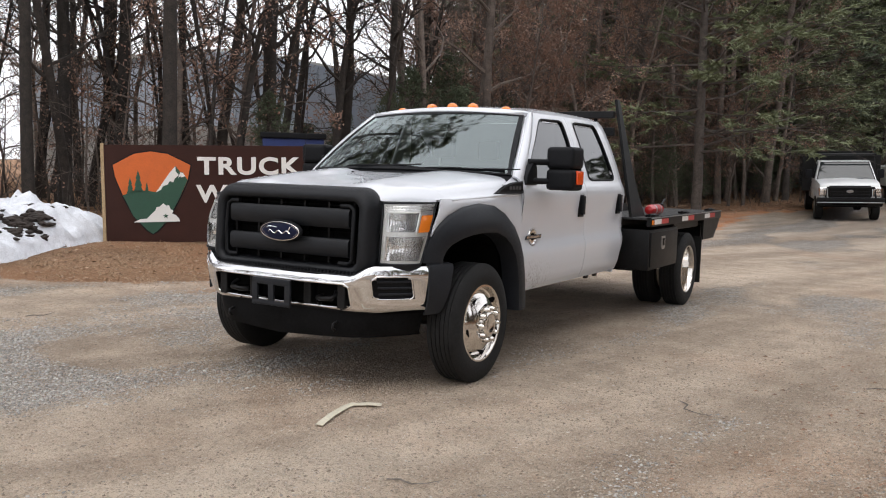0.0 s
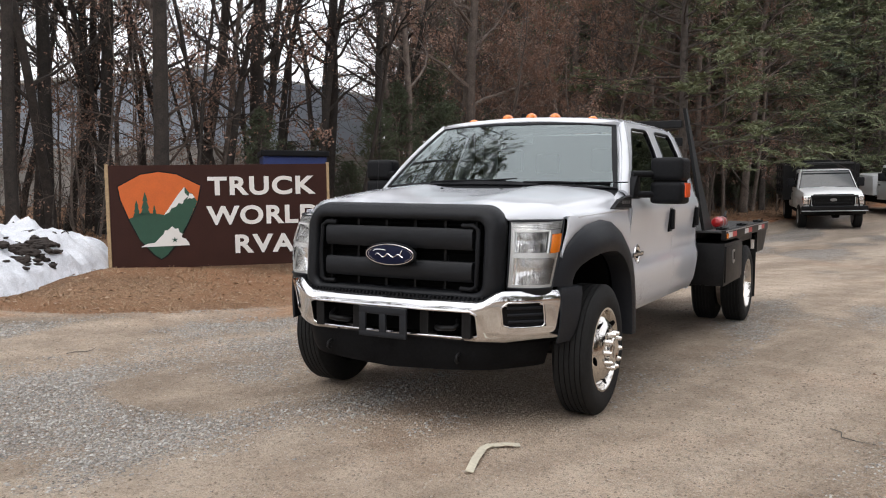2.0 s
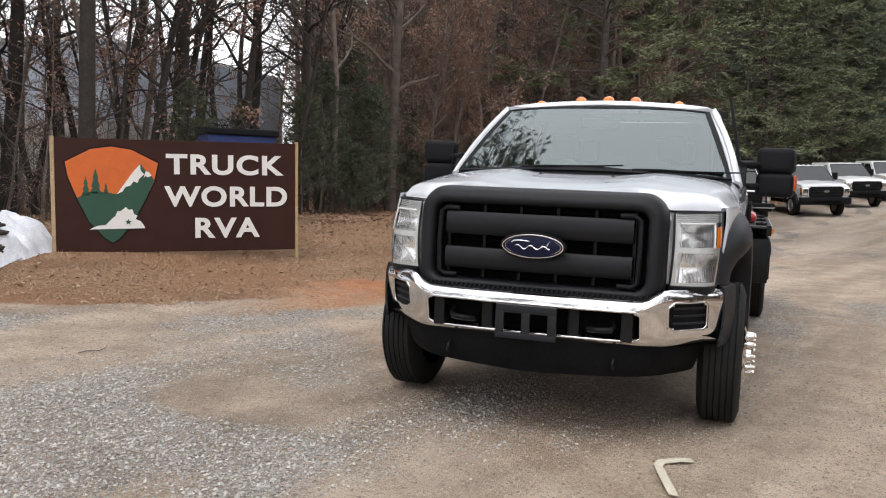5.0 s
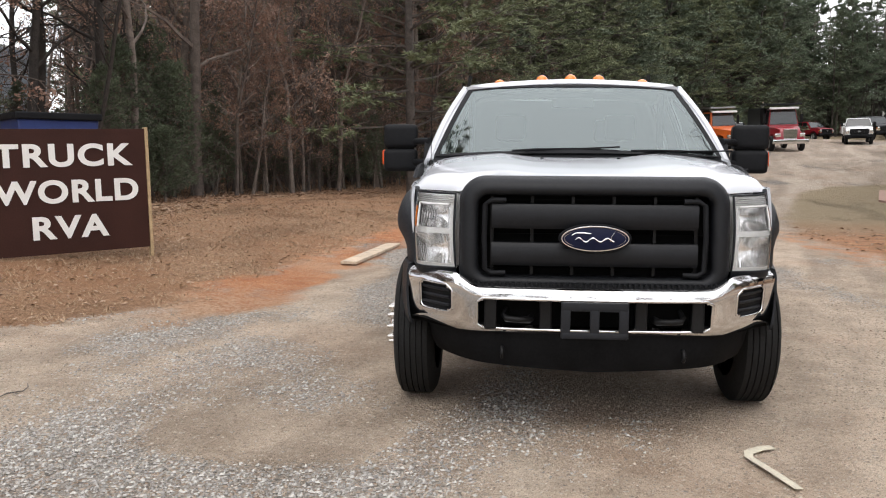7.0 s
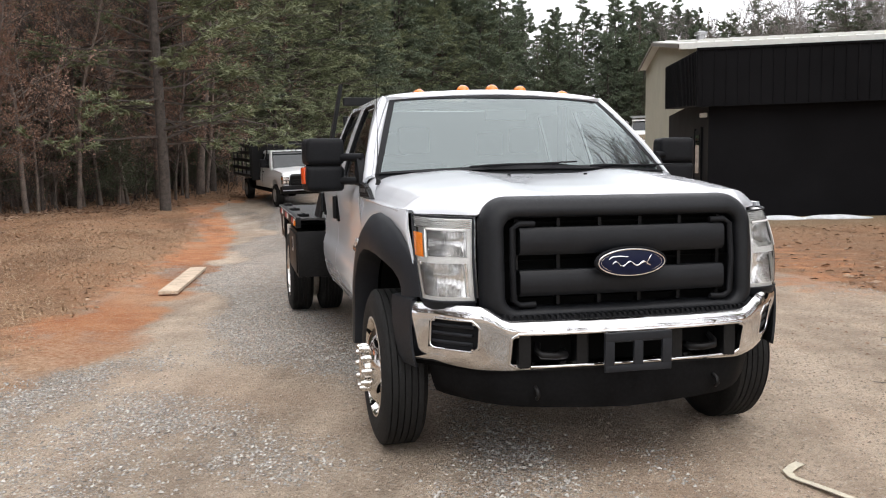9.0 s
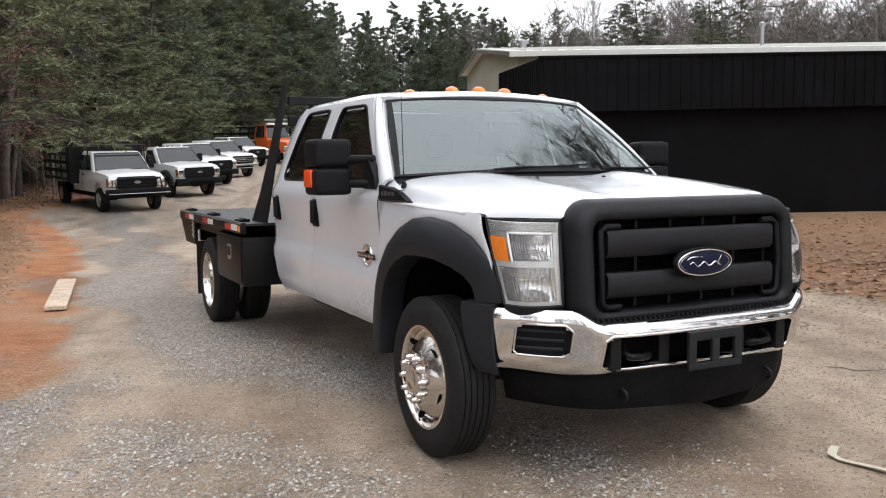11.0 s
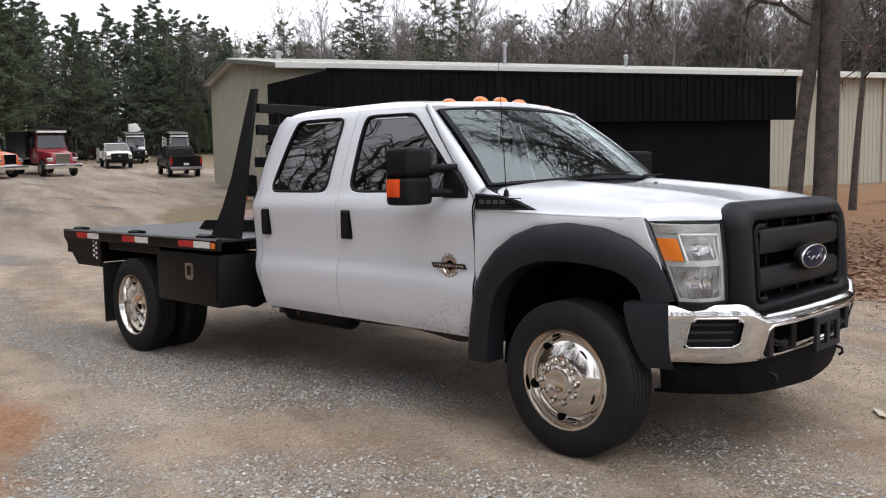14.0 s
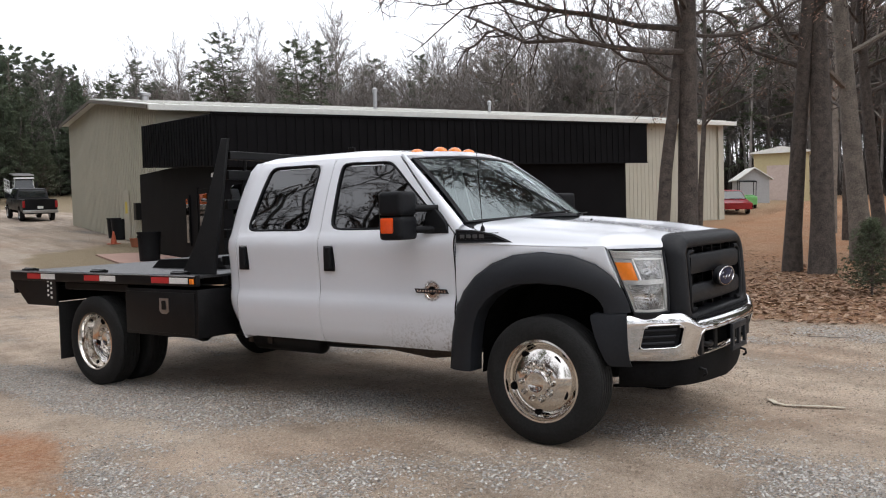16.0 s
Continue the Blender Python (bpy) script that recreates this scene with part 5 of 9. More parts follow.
# ---- flatbed ----
SWAP_YX = Matrix(((0, 1, 0, 0), (1, 0, 0, 0), (0, 0, 1, 0), (0, 0, 0, 1)))
BED = empty("flatbed")
BED.parent = TRUCK
BED["label"] = "black steel flatbed with reflective tape along the rail"
DECK = mat("worn_deck_steel", (0.032, 0.032, 0.033), 0.42, 0.3, vary=0.6, scale=3, grain=25, bump=0.5, bump_scale=60)
bm = bmesh.new()
box(bm, -1.20, 1.20, 3.02, 5.82, 1.0, 1.02, 0.003)
part("deck_plate", bm, DECK, BED)
for s in (-1, 1):
    bm = bmesh.new()
    box(bm, s * 1.19, s * 1.235, 3.02, 5.84, 0.935, 1.028, 0.006)
    RAIL = part("side_rail", bm, BLACK_STEEL, BED, smooth=30)
    bm = bmesh.new()
    tube(bm, [(s * 1.237, 3.03, 1.02), (s * 1.237, 5.83, 1.02)], 0.006, 5)
    part("rail_edge", bm, STEEL, RAIL, "worn bare metal edge", smooth=60)
    for y0 in (3.12, 4.10, 5.05):
        for k, mt in ((0, WHITE_TAPE), (1, RED_TAPE)):
            bm = bmesh.new()
            ya = y0 + 0.24 * k
            box(bm, s * 1.2355, s * 1.238, ya, ya + 0.235, 0.955, 1.005)
            part("reflective_tape", bm, mt, RAIL)
    for y0 in (3.25, 4.4, 5.55):
        bm = bmesh.new()
        box(bm, s * 1.10, s * 1.20, y0, y0 + 0.14, 1.02, 1.045, 0.006)
        tube(bm, [(s * 1.15, y0 - 0.02, 1.04), (s * 1.15, y0 + 0.16, 1.04)], 0.014, 8)
        part("strap_winch_eye", bm, BLACK_STEEL, RAIL, smooth=40)
    bm = bmesh.new()
    box(bm, s * 1.236, s * 1.252, 3.04, 3.085, 0.955, 1.0, 0.004)
    part("side_marker", bm, AMBER, RAIL)
    bm = bmesh.new()
    prism(bm, [(5.84, 1.0), (5.84, 0.93), (5.56, 0.70), (5.06, 0.70), (5.06, 1.0)], 0.03, bevel=0.004, m=Matrix(((0, s * 1, 0, s * 1.195), (1, 0, 0, 0), (0, 0, 1, 0), (0, 0, 0, 1))))
    part("tail_gusset", bm, BLACK_STEEL, BED)
    # small white marks in two staggered columns on one gusset
    for j in range(4 if s < 0 else 0):
        for i in range(2):
            bm = bmesh.new()
            yy, zz = 5.12 + 0.055 * i, 0.77 + 0.045 * j
            box(bm, s * 1.224, s * 1.229, yy, yy + 0.026, zz + 0.02 * i, zz + 0.022 + 0.02 * i)
            part("plate_hole", bm, WHITE_TAPE, BED)
    bm = bmesh.new()
    box(bm, s * 0.80, s * 1.225, 3.02, 3.98, 0.51, 0.905, 0.008)
    BOX = part("toolbox", bm, BLACK_STEEL, BED, "black underbody toolbox", smooth=30)
    bm = bmesh.new()
    box(bm, s * 1.222, s * 1.238, 3.05, 3.95, 0.54, 0.88, 0.005)
    LID = part("toolbox_door", bm, BLACK_STEEL, BOX, smooth=30)
    bm = bmesh.new()
    prism(bm, [(3.37, 0.72), (3.40, 0.70), (3.46, 0.70), (3.49, 0.72), (3.49, 0.83), (3.37, 0.83)], 0.006, m=Matrix(((0, s * 1, 0, s * 1.238), (1, 0, 0, 0), (0, 0, 1, 0), (0, 0, 0, 1))))
    part("latch_plate", bm, STEEL, LID, "silver paddle latch")
    bm = bmesh.new()
    box(bm, s * 1.243, s * 1.252, 3.405, 3.455, 0.735, 0.81, 0.006)
    part("latch_paddle", bm, BLACK_STEEL, LID)
    bm = bmesh.new()
    box(bm, s * 0.78, s * 1.22, 5.02, 5.035, 0.20, 0.74)
    part("mud_flap", bm, RUBBER, BED)
    bm = bmesh.new()
    box(bm, s * 0.80, s * 1.18, 4.0, 4.98, 0.86, 0.93, 0.01)
    part("bed_cross_sill", bm, BLACK_STEEL, BED)
    # headache rack: tapering side plates
    bm = bmesh.new()
    prism(bm, [(3.03, 1.02), (3.44, 1.02), (3.41, 1.08), (3.32, 1.25), (3.24, 1.50), (3.125, 2.16), (3.05, 2.16)], 0.03, bevel=0.005, m=Matrix(((0, s * 1, 0, s * 0.80), (1, 0, 0, 0), (0, 0, 1, 0), (0, 0, 0, 1))))
    for v in bm.verts:
        v.co.x += s * 0.21 * (2.16 - v.co.z) / 1.14
    part("rack_side_plate", bm, BLACK_STEEL, BED)
bm = bmesh.new()
box(bm, -0.80, 0.80, 3.05, 3.11, 1.98, 2.05, 0.008)
part("rack_top_beam", bm, BLACK_STEEL, BED)
for z in (1.85, 1.6, 1.35, 1.12):
    bm = bmesh.new()
    box(bm, -0.80, 0.80, 3.06 + 0.12 * (2 - z), 3.10 + 0.12 * (2 - z), z - 0.04, z + 0.04, 0.006)
    part("rack_bar", bm, BLACK_STEEL, BED)
for x in (-0.6, -0.3, 0, 0.3, 0.6):
    bm = bmesh.new()
    tube(bm, [(x, 3.22, 1.02), (x, 3.09, 2.0)], 0.018, 6)
    part("rack_upright", bm, BLACK_STEEL, BED)
bm = bmesh.new()
box(bm, -1.2, 1.2, 5.80, 5.85, 0.80, 1.02, 0.006)
box(bm, -1.1, 1.1, 5.42, 5.50, 0.71, 0.86, 0.006)
part("tail_board", bm, BLACK_STEEL, BED)
bm = bmesh.new()
prism(bm, [(3.52, 1.02), (4.62, 1.02), (4.50, 1.105), (3.62, 1.125)], 0.95, Matrix.Translation((-0.475, 0, 0)) @ SWAP_YX, bevel=0.008)
part("deck_hatch", bm, BLACK_STEEL, BED, "dark raised hitch cover")
for x in (-0.9, -0.45, 0.0, 0.45, 0.9):
    bm = bmesh.new()
    box(bm, x - 0.03, x + 0.03, 3.05, 5.78, 0.93, 0.998)
    part("bed_beam", bm, BLACK_STEEL, BED)

# red fire extinguisher strapped to the deck
EXT = empty("fire_extinguisher", pose(1.05, 3.72, 1.02), label="red fire extinguisher lying in a bracket on the truck bed", category="fire extinguisher")
RED = mat("red_enamel", (0.42, 0.012, 0.015), 0.3, vary=0.1, coat=0.4)
bm = bmesh.new()
lathe(bm, [(-0.22, 0.0), (-0.21, 0.04), (-0.17, 0.055), (0.12, 0.055), (0.18, 0.04), (0.20, 0.02)], 20, "y", Matrix.Translation((0, 0, 0.060)))
part("cylinder", bm, RED, EXT, smooth=40)
bm = bmesh.new()
box(bm, -0.02, 0.02, 0.20, 0.30, 0.07, 0.12, 0.008)
tube(bm, [(0, 0.2, 0.085), (0, 0.27, 0.13), (0, 0.33, 0.16)], 0.012, 6)
part("valve", bm, BLACK_STEEL, EXT, smooth=40)
for y in (-0.1, 0.06):
    bm = bmesh.new()
    lathe(bm, [(y - 0.012, 0.058), (y + 0.012, 0.058)], 20, "y", Matrix.Translation((0, 0, 0.060)))
    part("strap_band", bm, STEEL, EXT, smooth=40)

# exhaust and transmission parts seen below the sills
for s in (-1, 1):
    bm = bmesh.new()
    tube(bm, [(s * 0.62, 0.75, 0.50), (s * 0.66, 1.1, 0.47), (s * 0.68, 1.5, 0.50), (s * 0.68, 2.6, 0.52)], [0.05, 0.06, 0.045, 0.04], 10)
    part("exhaust_pipe", bm, RUSTY, TRUCK, smooth=50)
    for y in (2.72, 2.95):
        bm = bmesh.new()
        box(bm, s * 0.70 - 0.02, s * 0.70 + 0.02, y, y + 0.05, 0.42, 0.60, 0.008)
        part("exhaust_hanger", bm, RUSTY, TRUCK)

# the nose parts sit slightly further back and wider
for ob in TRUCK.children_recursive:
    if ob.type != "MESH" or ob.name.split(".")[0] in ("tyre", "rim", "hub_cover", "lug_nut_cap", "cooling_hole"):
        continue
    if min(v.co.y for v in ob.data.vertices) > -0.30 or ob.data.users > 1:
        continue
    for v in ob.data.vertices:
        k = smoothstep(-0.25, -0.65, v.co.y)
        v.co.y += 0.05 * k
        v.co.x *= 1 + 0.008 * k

# ---- the sign ----
SIGN_A, SIGN_B = Vector((-7.38, 3.44)), Vector((-5.09, 5.51))
s_dir = (SIGN_B - SIGN_A).normalized()
SIGN_M = Matrix.Translation((SIGN_A.x + 0.026 * s_dir.x, SIGN_A.y + 0.026 * s_dir.y, 0.17)) @ Matrix.Rotation(math.atan2(s_dir.y, s_dir.x), 4, "Z") @ Matrix.Rotation(radians(1.4), 4, "Y").inverted()
SW, SH = 3.112, 1.50
SIGN = empty("yard_sign", SIGN_M, label="brown wooden yard sign with orange and green mountain shield", category="sign")
bm = bmesh.new()
box(bm, 0, SW, 0, 0.04, 0, SH, 0.004)
part("sign_board", bm, SIGN_BROWN, SIGN)
for x, h_w in ((-0.028, 0.024), (SW + 0.022, 0.020)):
    bm = bmesh.new()
    box(bm, x - h_w, x + h_w, -0.01, 0.08, -0.45, SH + 0.02, 0.005)
    part("sign_post", bm, LUMBER, SIGN, "pale wooden post")


def flat(name, outline, y, mt, label=""):
    bm = bmesh.new()
    prism(bm, [(0.121 + (x - 0.10) * 1.036, 1.40 - (1.40 - z) * 0.944) for x, z in outline], 0.004, Matrix.Translation((0, y, 0)))
    return part(name, bm, mt, SIGN, label)


# shield: orange sky over green hills
SHIELD_EDGE = [(0.08, 1.19), (0.40, 1.382), (0.64, 1.422), (0.88, 1.382), (1.22, 1.19), (1.17, 0.92), (1.04, 0.615), (0.88, 0.29), (0.735, 0.10), (0.64, 0.04), (0.54, 0.11), (0.36, 0.35), (0.22, 0.655), (0.11, 0.98)]
flat("shield_border", SHIELD_EDGE, -0.0015, BLACK_STEEL, "dark painted outline")
flat("shield", [(0.10, 1.18), (0.40, 1.36), (0.64, 1.40), (0.88, 1.36), (1.20, 1.18), (1.15, 0.92), (1.02, 0.62), (0.86, 0.30), (0.72, 0.12), (0.64, 0.09), (0.55, 0.13), (0.38, 0.36), (0.24, 0.66), (0.13, 0.98)], -0.006, SIGN_ORANGE, "orange painted shield")
flat("hill_shape", [(0.228, 0.69), (0.30, 0.72), (0.40, 0.78), (0.50, 0.77), (0.60, 0.76), (0.70, 0.74), (0.80, 0.90), (0.90, 1.06), (0.985, 1.17), (1.05, 1.07), (1.09, 1.06), (1.14, 0.96), (1.155, 0.94), (1.02, 0.62), (0.86, 0.30), (0.72, 0.12), (0.64, 0.06), (0.55, 0.13), (0.365, 0.36), (0.28, 0.57)], -0.011, SIGN_GREEN, "dark green painted hill")
for x, z, hh in ((0.335, 0.72, 0.26), (0.45, 0.74, 0.36), (0.57, 0.74, 0.16)):
    w = hh * 0.20
    flat("painted_pine", [(x - w, z), (x - w * 0.5, z + hh * 0.28), (x - w * 0.75, z + hh * 0.28), (x - w * 0.3, z + hh * 0.6), (x - w * 0.5, z + hh * 0.6), (x, z + hh), (x + w * 0.5, z + hh * 0.6), (x + w * 0.3, z + hh * 0.6), (x + w * 0.75, z + hh * 0.28), (x + w * 0.5, z + hh * 0.28), (x + w, z)], -0.011, SIGN_GREEN)
flat("snow_cap", [(0.70, 0.74), (0.80, 0.90), (0.90, 1.06), (0.985, 1.165), (0.985, 1.08), (1.03, 1.02), (0.97, 0.96), (0.95, 0.90), (0.90, 0.92), (0.86, 0.86), (0.80, 0.84), (0.77, 0.78)], -0.016, SIGN_WHITE)
flat("snow_cap", [(1.05, 1.065), (1.09, 1.055), (1.12, 1.0), (1.07, 0.98), (1.05, 1.0), (1.02, 0.97)], -0.016, SIGN_WHITE)
flat("state_outline", [(0.37, 0.25), (0.46, 0.30), (0.56, 0.31), (0.62, 0.38), (0.68, 0.44), (0.70, 0.50), (0.74, 0.50), (0.80, 0.56), (0.84, 0.52), (0.88, 0.53), (0.90, 0.46), (0.94, 0.44), (0.92, 0.39), (0.98, 0.36), (1.02, 0.30), (1.03, 0.26)], -0.016, SIGN_WHITE, "white painted state outline")
star = []
for k in range(10):
    a = math.pi / 2 + k * math.pi / 5
    r = 0.045 if k % 2 == 0 else 0.018
    star.append((0.83 + r * math.cos(a), 0.35 + r * math.sin(a)))
flat("star", star, -0.021, SIGN_GREEN)


def lettering(text, x, z, height, spacing=1.0, fat=0.012, squash=1.0):
    cu = bpy.data.curves.new("lettering", "FONT")
    cu.body, cu.size, cu.extrude, cu.offset, cu.space_character = text, height / 0.69, 0.003, fat, spacing
    tmp = bpy.data.objects.new("lettering", cu)
    scene.collection.objects.link(tmp)
    bpy.context.view_layer.update()
    me_ = bpy.data.meshes.new_from_object(tmp.evaluated_get(bpy.context.evaluated_depsgraph_get()))
    bpy.data.objects.remove(tmp)
    me_.materials.clear()
    me_.materials.append(SIGN_WHITE)
    ob = new("lettering", me_)
    ob.parent = SIGN
    ob.matrix_basis = Matrix.Translation((x, -0.008, z)) @ Matrix.Rotation(radians(90), 4, "X") @ Matrix.Diagonal((squash, 1, 1, 1))
    ob["label"] = "white painted letters"
    return ob


lettering("TRUCK", 1.37, 1.06, 0.252, 1.12, squash=1.20)
lettering("WORLD", 1.355, 0.625, 0.255, 1.10, squash=1.14)
lettering("RVA", 1.715, 0.195, 0.255, 1.13, squash=1.18)

# ---- the building: tan metal hall with a black front ----
RAKE_BROWN = mat("dull_brown_trim", (0.12, 0.105, 0.085), 0.6, vary=0.15)
B_M = Matrix.Translation((14.9, 25.0, 0)) @ Matrix.Rotation(radians(-22), 4, "Z")
HALL = empty("metal_hall", B_M, label="long tan metal building with black painted front and pale roof", category="building")
L_, D_, D_R = 33.0, 18.0, 10.0
EAVE, RIDGE, EAVE_B = 5.85, 7.35, 7.0


def hall_part(name, bm, mt, parent=None, label="", smooth=0.0):
    """The eaves rise a little along the building."""
    for v in bm.verts:
        if v.co.z > 2.5:
            v.co.z += 0.0165 * v.co.x
        if "parapet" in name:
            v.co.z += 0.055 * max(0.0, v.co.y + 9.7)
    return part(name, bm, mt, parent or HALL, label, smooth)


SWAP = Matrix(((0, 1, 0, 0), (1, 0, 0, 0), (0, 0, 1, 0), (0, 0, 0, 1)))
for x0 in (0, L_ - 0.15):
    bm = bmesh.new()
    prism(bm, [(0, -0.5), (D_, -0.5), (D_, EAVE_B), (D_R, RIDGE), (0, EAVE)], 0.15, Matrix.Translation((x0, 0, 0)) @ SWAP)
    hall_part("gable_wall", bm, TAN_METAL)
bm = bmesh.new()
box(bm, 0.15, L_ - 0.15, 0.0, 0.15, -0.5, EAVE)
hall_part("front_wall", bm, TAN_METAL)
bm = bmesh.new()
box(bm, 0.15, L_ - 0.15, D_ - 0.15, D_, -0.5, EAVE_B)
hall_part("rear_wall", bm, TAN_METAL)


def gable_top(y):
    return EAVE + (RIDGE - EAVE) * y / D_R if y < D_R else RIDGE + (EAVE_B - RIDGE) * (y - D_R) / (D_ - D_R)


for k in range(60):
    bm = bmesh.new()
    y = 0.15 + k * 0.3
    box(bm, -0.035, 0.0, y - 0.04, y + 0.04, -0.3, gable_top(y) - 0.05)
    hall_part("wall_rib", bm, TAN_METAL)
for k in range(58):
    bm = bmesh.new()
    x = 15.6 + k * 0.3
    box(bm, x - 0.05, x + 0.05, -0.018, 0.0, -0.3, EAVE - 0.1)
    hall_part("wall_rib", bm, TAN_METAL)
for (ya, za), (yb, zb) in (((-0.5, EAVE - 0.02), (D_R, RIDGE)), ((D_R, RIDGE), (D_ + 0.4, EAVE_B - 0.02))):
    bm = bmesh.new()
    prism(bm, [(ya, za), (ya, za + 0.10), (yb, zb + 0.12), (yb, zb + 0.02)], L_ + 0.8, Matrix.Translation((-0.4, 0, 0)) @ SWAP)
    hall_part("roof_slope", bm, ROOF_METAL, label="pale metal roof")
for k in range(54):
    bm = bmesh.new()
    x = 0.2 + k * 0.61
    prism(bm, [(-0.5, EAVE + 0.08), (-0.5, EAVE + 0.13), (D_R, RIDGE + 0.16), (D_R, RIDGE + 0.11)], 0.05, Matrix.Translation((x, 0, 0)) @ SWAP)
    hall_part("roof_seam", bm, ROOF_METAL)
bm = bmesh.new()
box(bm, -0.42, L_ + 0.42, -0.64, -0.50, EAVE - 0.16, EAVE + 0.06, 0.01)
hall_part("gutter", bm, ROOF_METAL)
for (ya, za), (yb, zb) in (((-0.5, EAVE), (D_R, RIDGE)), ((D_R, RIDGE), (D_ + 0.4, EAVE_B))):
    bm = bmesh.new()
    prism(bm, [(ya, za - 0.10), (ya, za + 0.05), (yb, zb + 0.06), (yb, zb - 0.09)], 0.05, Matrix.Translation((-0.455, 0, 0)) @ SWAP)
    hall_part("rake_trim", bm, RAKE_BROWN)
bm = bmesh.new()
box(bm, L_ - 0.6, L_ - 0.45, -0.12, -0.04, 0.2, EAVE - 0.2, 0.02)
hall_part("downpipe", bm, TAN_METAL)
# black extension with an overhanging parapet
PX, PY, PL = -1.04, -9.7, 17.3
bm = bmesh.new()
box(bm, PX + 0.35, PX + PL - 0.9, PY + 0.3, -0.04, -0.5, 3.3)
hall_part("extension_wall", bm, BLACK_METAL)
bm = bmesh.new()
box(bm, PX, PX + PL, PY, -1.95, 3.02, 4.5, 0.01)
hall_part("black_parapet", bm, BLACK_METAL)
for k in range(55):
    bm = bmesh.new()
    x = PX + 0.15 + k * 0.3
    box(bm, x - 0.02, x + 0.02, PY - 0.025, PY, 3.05, 4.47)
    hall_part("parapet_rib", bm, BLACK_METAL)
for k in range(26):
    bm = bmesh.new()
    y = PY + 0.1 + k * 0.3
    box(bm, PX - 0.025, PX, y - 0.02, y + 0.02, 3.05, 4.47)
    hall_part("parapet_rib", bm, BLACK_METAL)
bm = bmesh.new()
box(bm, PX - 0.03, PX + PL + 0.03, PY - 0.04, PY + 0.02, 4.49, 4.55)
hall_part("parapet_cap", bm, BLACK_METAL)
bm = bmesh.new()
box(bm, PX - 0.02, PX + PL, PY - 0.03, PY - 0.005, 3.0, 3.03)
hall_part("parapet_drip", bm, BLACK_METAL)
# door, narrow window and lamp on the side of the extension
xs_ = PX + 0.35
bm = bmesh.new()
box(bm, xs_ - 0.04, xs_, -8.3, -7.2, 0.3, 2.45, 0.01)
ED = hall_part("extension_door", bm, BLACK_METAL)
bm = bmesh.new()
box(bm, xs_ - 0.055, xs_ - 0.04, -8.1, -7.4, 1.2, 2.3)
hall_part("door_glass", bm, TINT, ED)
for y in (-8.38, -7.12):
    bm = bmesh.new()
    box(bm, xs_ - 0.06, xs_, y - 0.05, y + 0.05, 0.25, 2.52)
    hall_part("door_frame", bm, BLACK_METAL, ED)
bm = bmesh.new()
box(bm, xs_ - 0.05, xs_, -6.3, -5.9, 0.7, 2.3)
WN = hall_part("narrow_window", bm, BLACK_METAL)
bm = bmesh.new()
box(bm, xs_ - 0.056, xs_ - 0.05, -6.22, -5.98, 0.8, 2.2)
hall_part("narrow_pane", bm, TINT, WN)
bm = bmesh.new()
box(bm, xs_ - 0.18, xs_, -9.2, -8.95, 2.75, 2.87, 0.02)
hall_part("wall_lamp", bm, WHITE_TAPE)
# side door with a yellow notice, meter box
YELLOW = mat("yellow_notice", (0.55, 0.43, 0.05), 0.6)
bm = bmesh.new()
box(bm, -0.09, -0.035, 4.5, 5.4, 0.75, 2.9, 0.01)
GD = hall_part("side_door", bm, TAN_METAL, label="dull tan steel door")
bm = bmesh.new()
box(bm, -0.10, -0.09, 4.75, 5.1, 1.9, 2.4)
hall_part("notice", bm, YELLOW, GD)
bm = bmesh.new()
box(bm, -0.25, -0.035, 2.6, 3.0, 1.6, 2.3, 0.02)
hall_part("meter_box", bm, BLACK_STEEL)
bm = bmesh.new()
box(bm, 17.6, 18.2, -0.075, -0.035, 1.9, 2.6)
LV = hall_part("wall_louvre", bm, ROOF_METAL)
for k in range(7):
    bm = bmesh.new()
    box(bm, 17.63, 18.17, -0.09, -0.075, 1.94 + 0.09 * k, 1.97 + 0.09 * k)
    hall_part("louvre_slat", bm, TAN_METAL, LV)
for x, y, hh, r in ((11.2, 3.0, 1.0, 0.09), (17.6, 2.4, 0.6, 0.08), (1.5, 7.5, 0.35, 0.2)):
    bm = bmesh.new()
    z0 = gable_top(y)
    lathe(bm, [(z0, r), (z0 + hh, r), (z0 + hh, r * 1.5), (z0 + hh + 0.12, r * 1.5), (z0 + hh + 0.2, 0.02)], 14, "z", Matrix.Translation((x, y, 0)))
    hall_part("roof_vent", bm, STEEL, smooth=40)

# blue-grey hall behind the trees
BLUE_HALL = empty("blue_hall", Matrix.Translation((-25.0, 24.0, 0)), label="blue-grey metal building behind the trees", category="building")
p0, p1, p2 = Vector((-25.0, 24.0)), Vector((-42.5, 24.8)), Vector((-25.0, 38.5))
for nm, q in (("long_wall", p1), ("end_wall", p2)):
    d = q - p0
    M = Matrix.Translation((0, 0, 0)) @ Matrix.Rotation(math.atan2(d.y, d.x), 4, "Z")
    bm = bmesh.new()
    box(bm, 0, d.length, -0.1, 0.1, 3.2, 6.6, m=M)
    part(nm, bm, BLUE_METAL, BLUE_HALL)
    bm = bmesh.new()
    box(bm, 0, d.length, -0.12, 0.12, -0.5, 3.2, m=M)
    part("base_wall", bm, MASONRY, BLUE_HALL)
bm = bmesh.new()
prism(bm, [(0, 6.6), (-17.6, 6.6), (-17.6, 6.75), (0, 6.75)], 14.5)
part("roof_slab", bm, ROOF_METAL, BLUE_HALL)

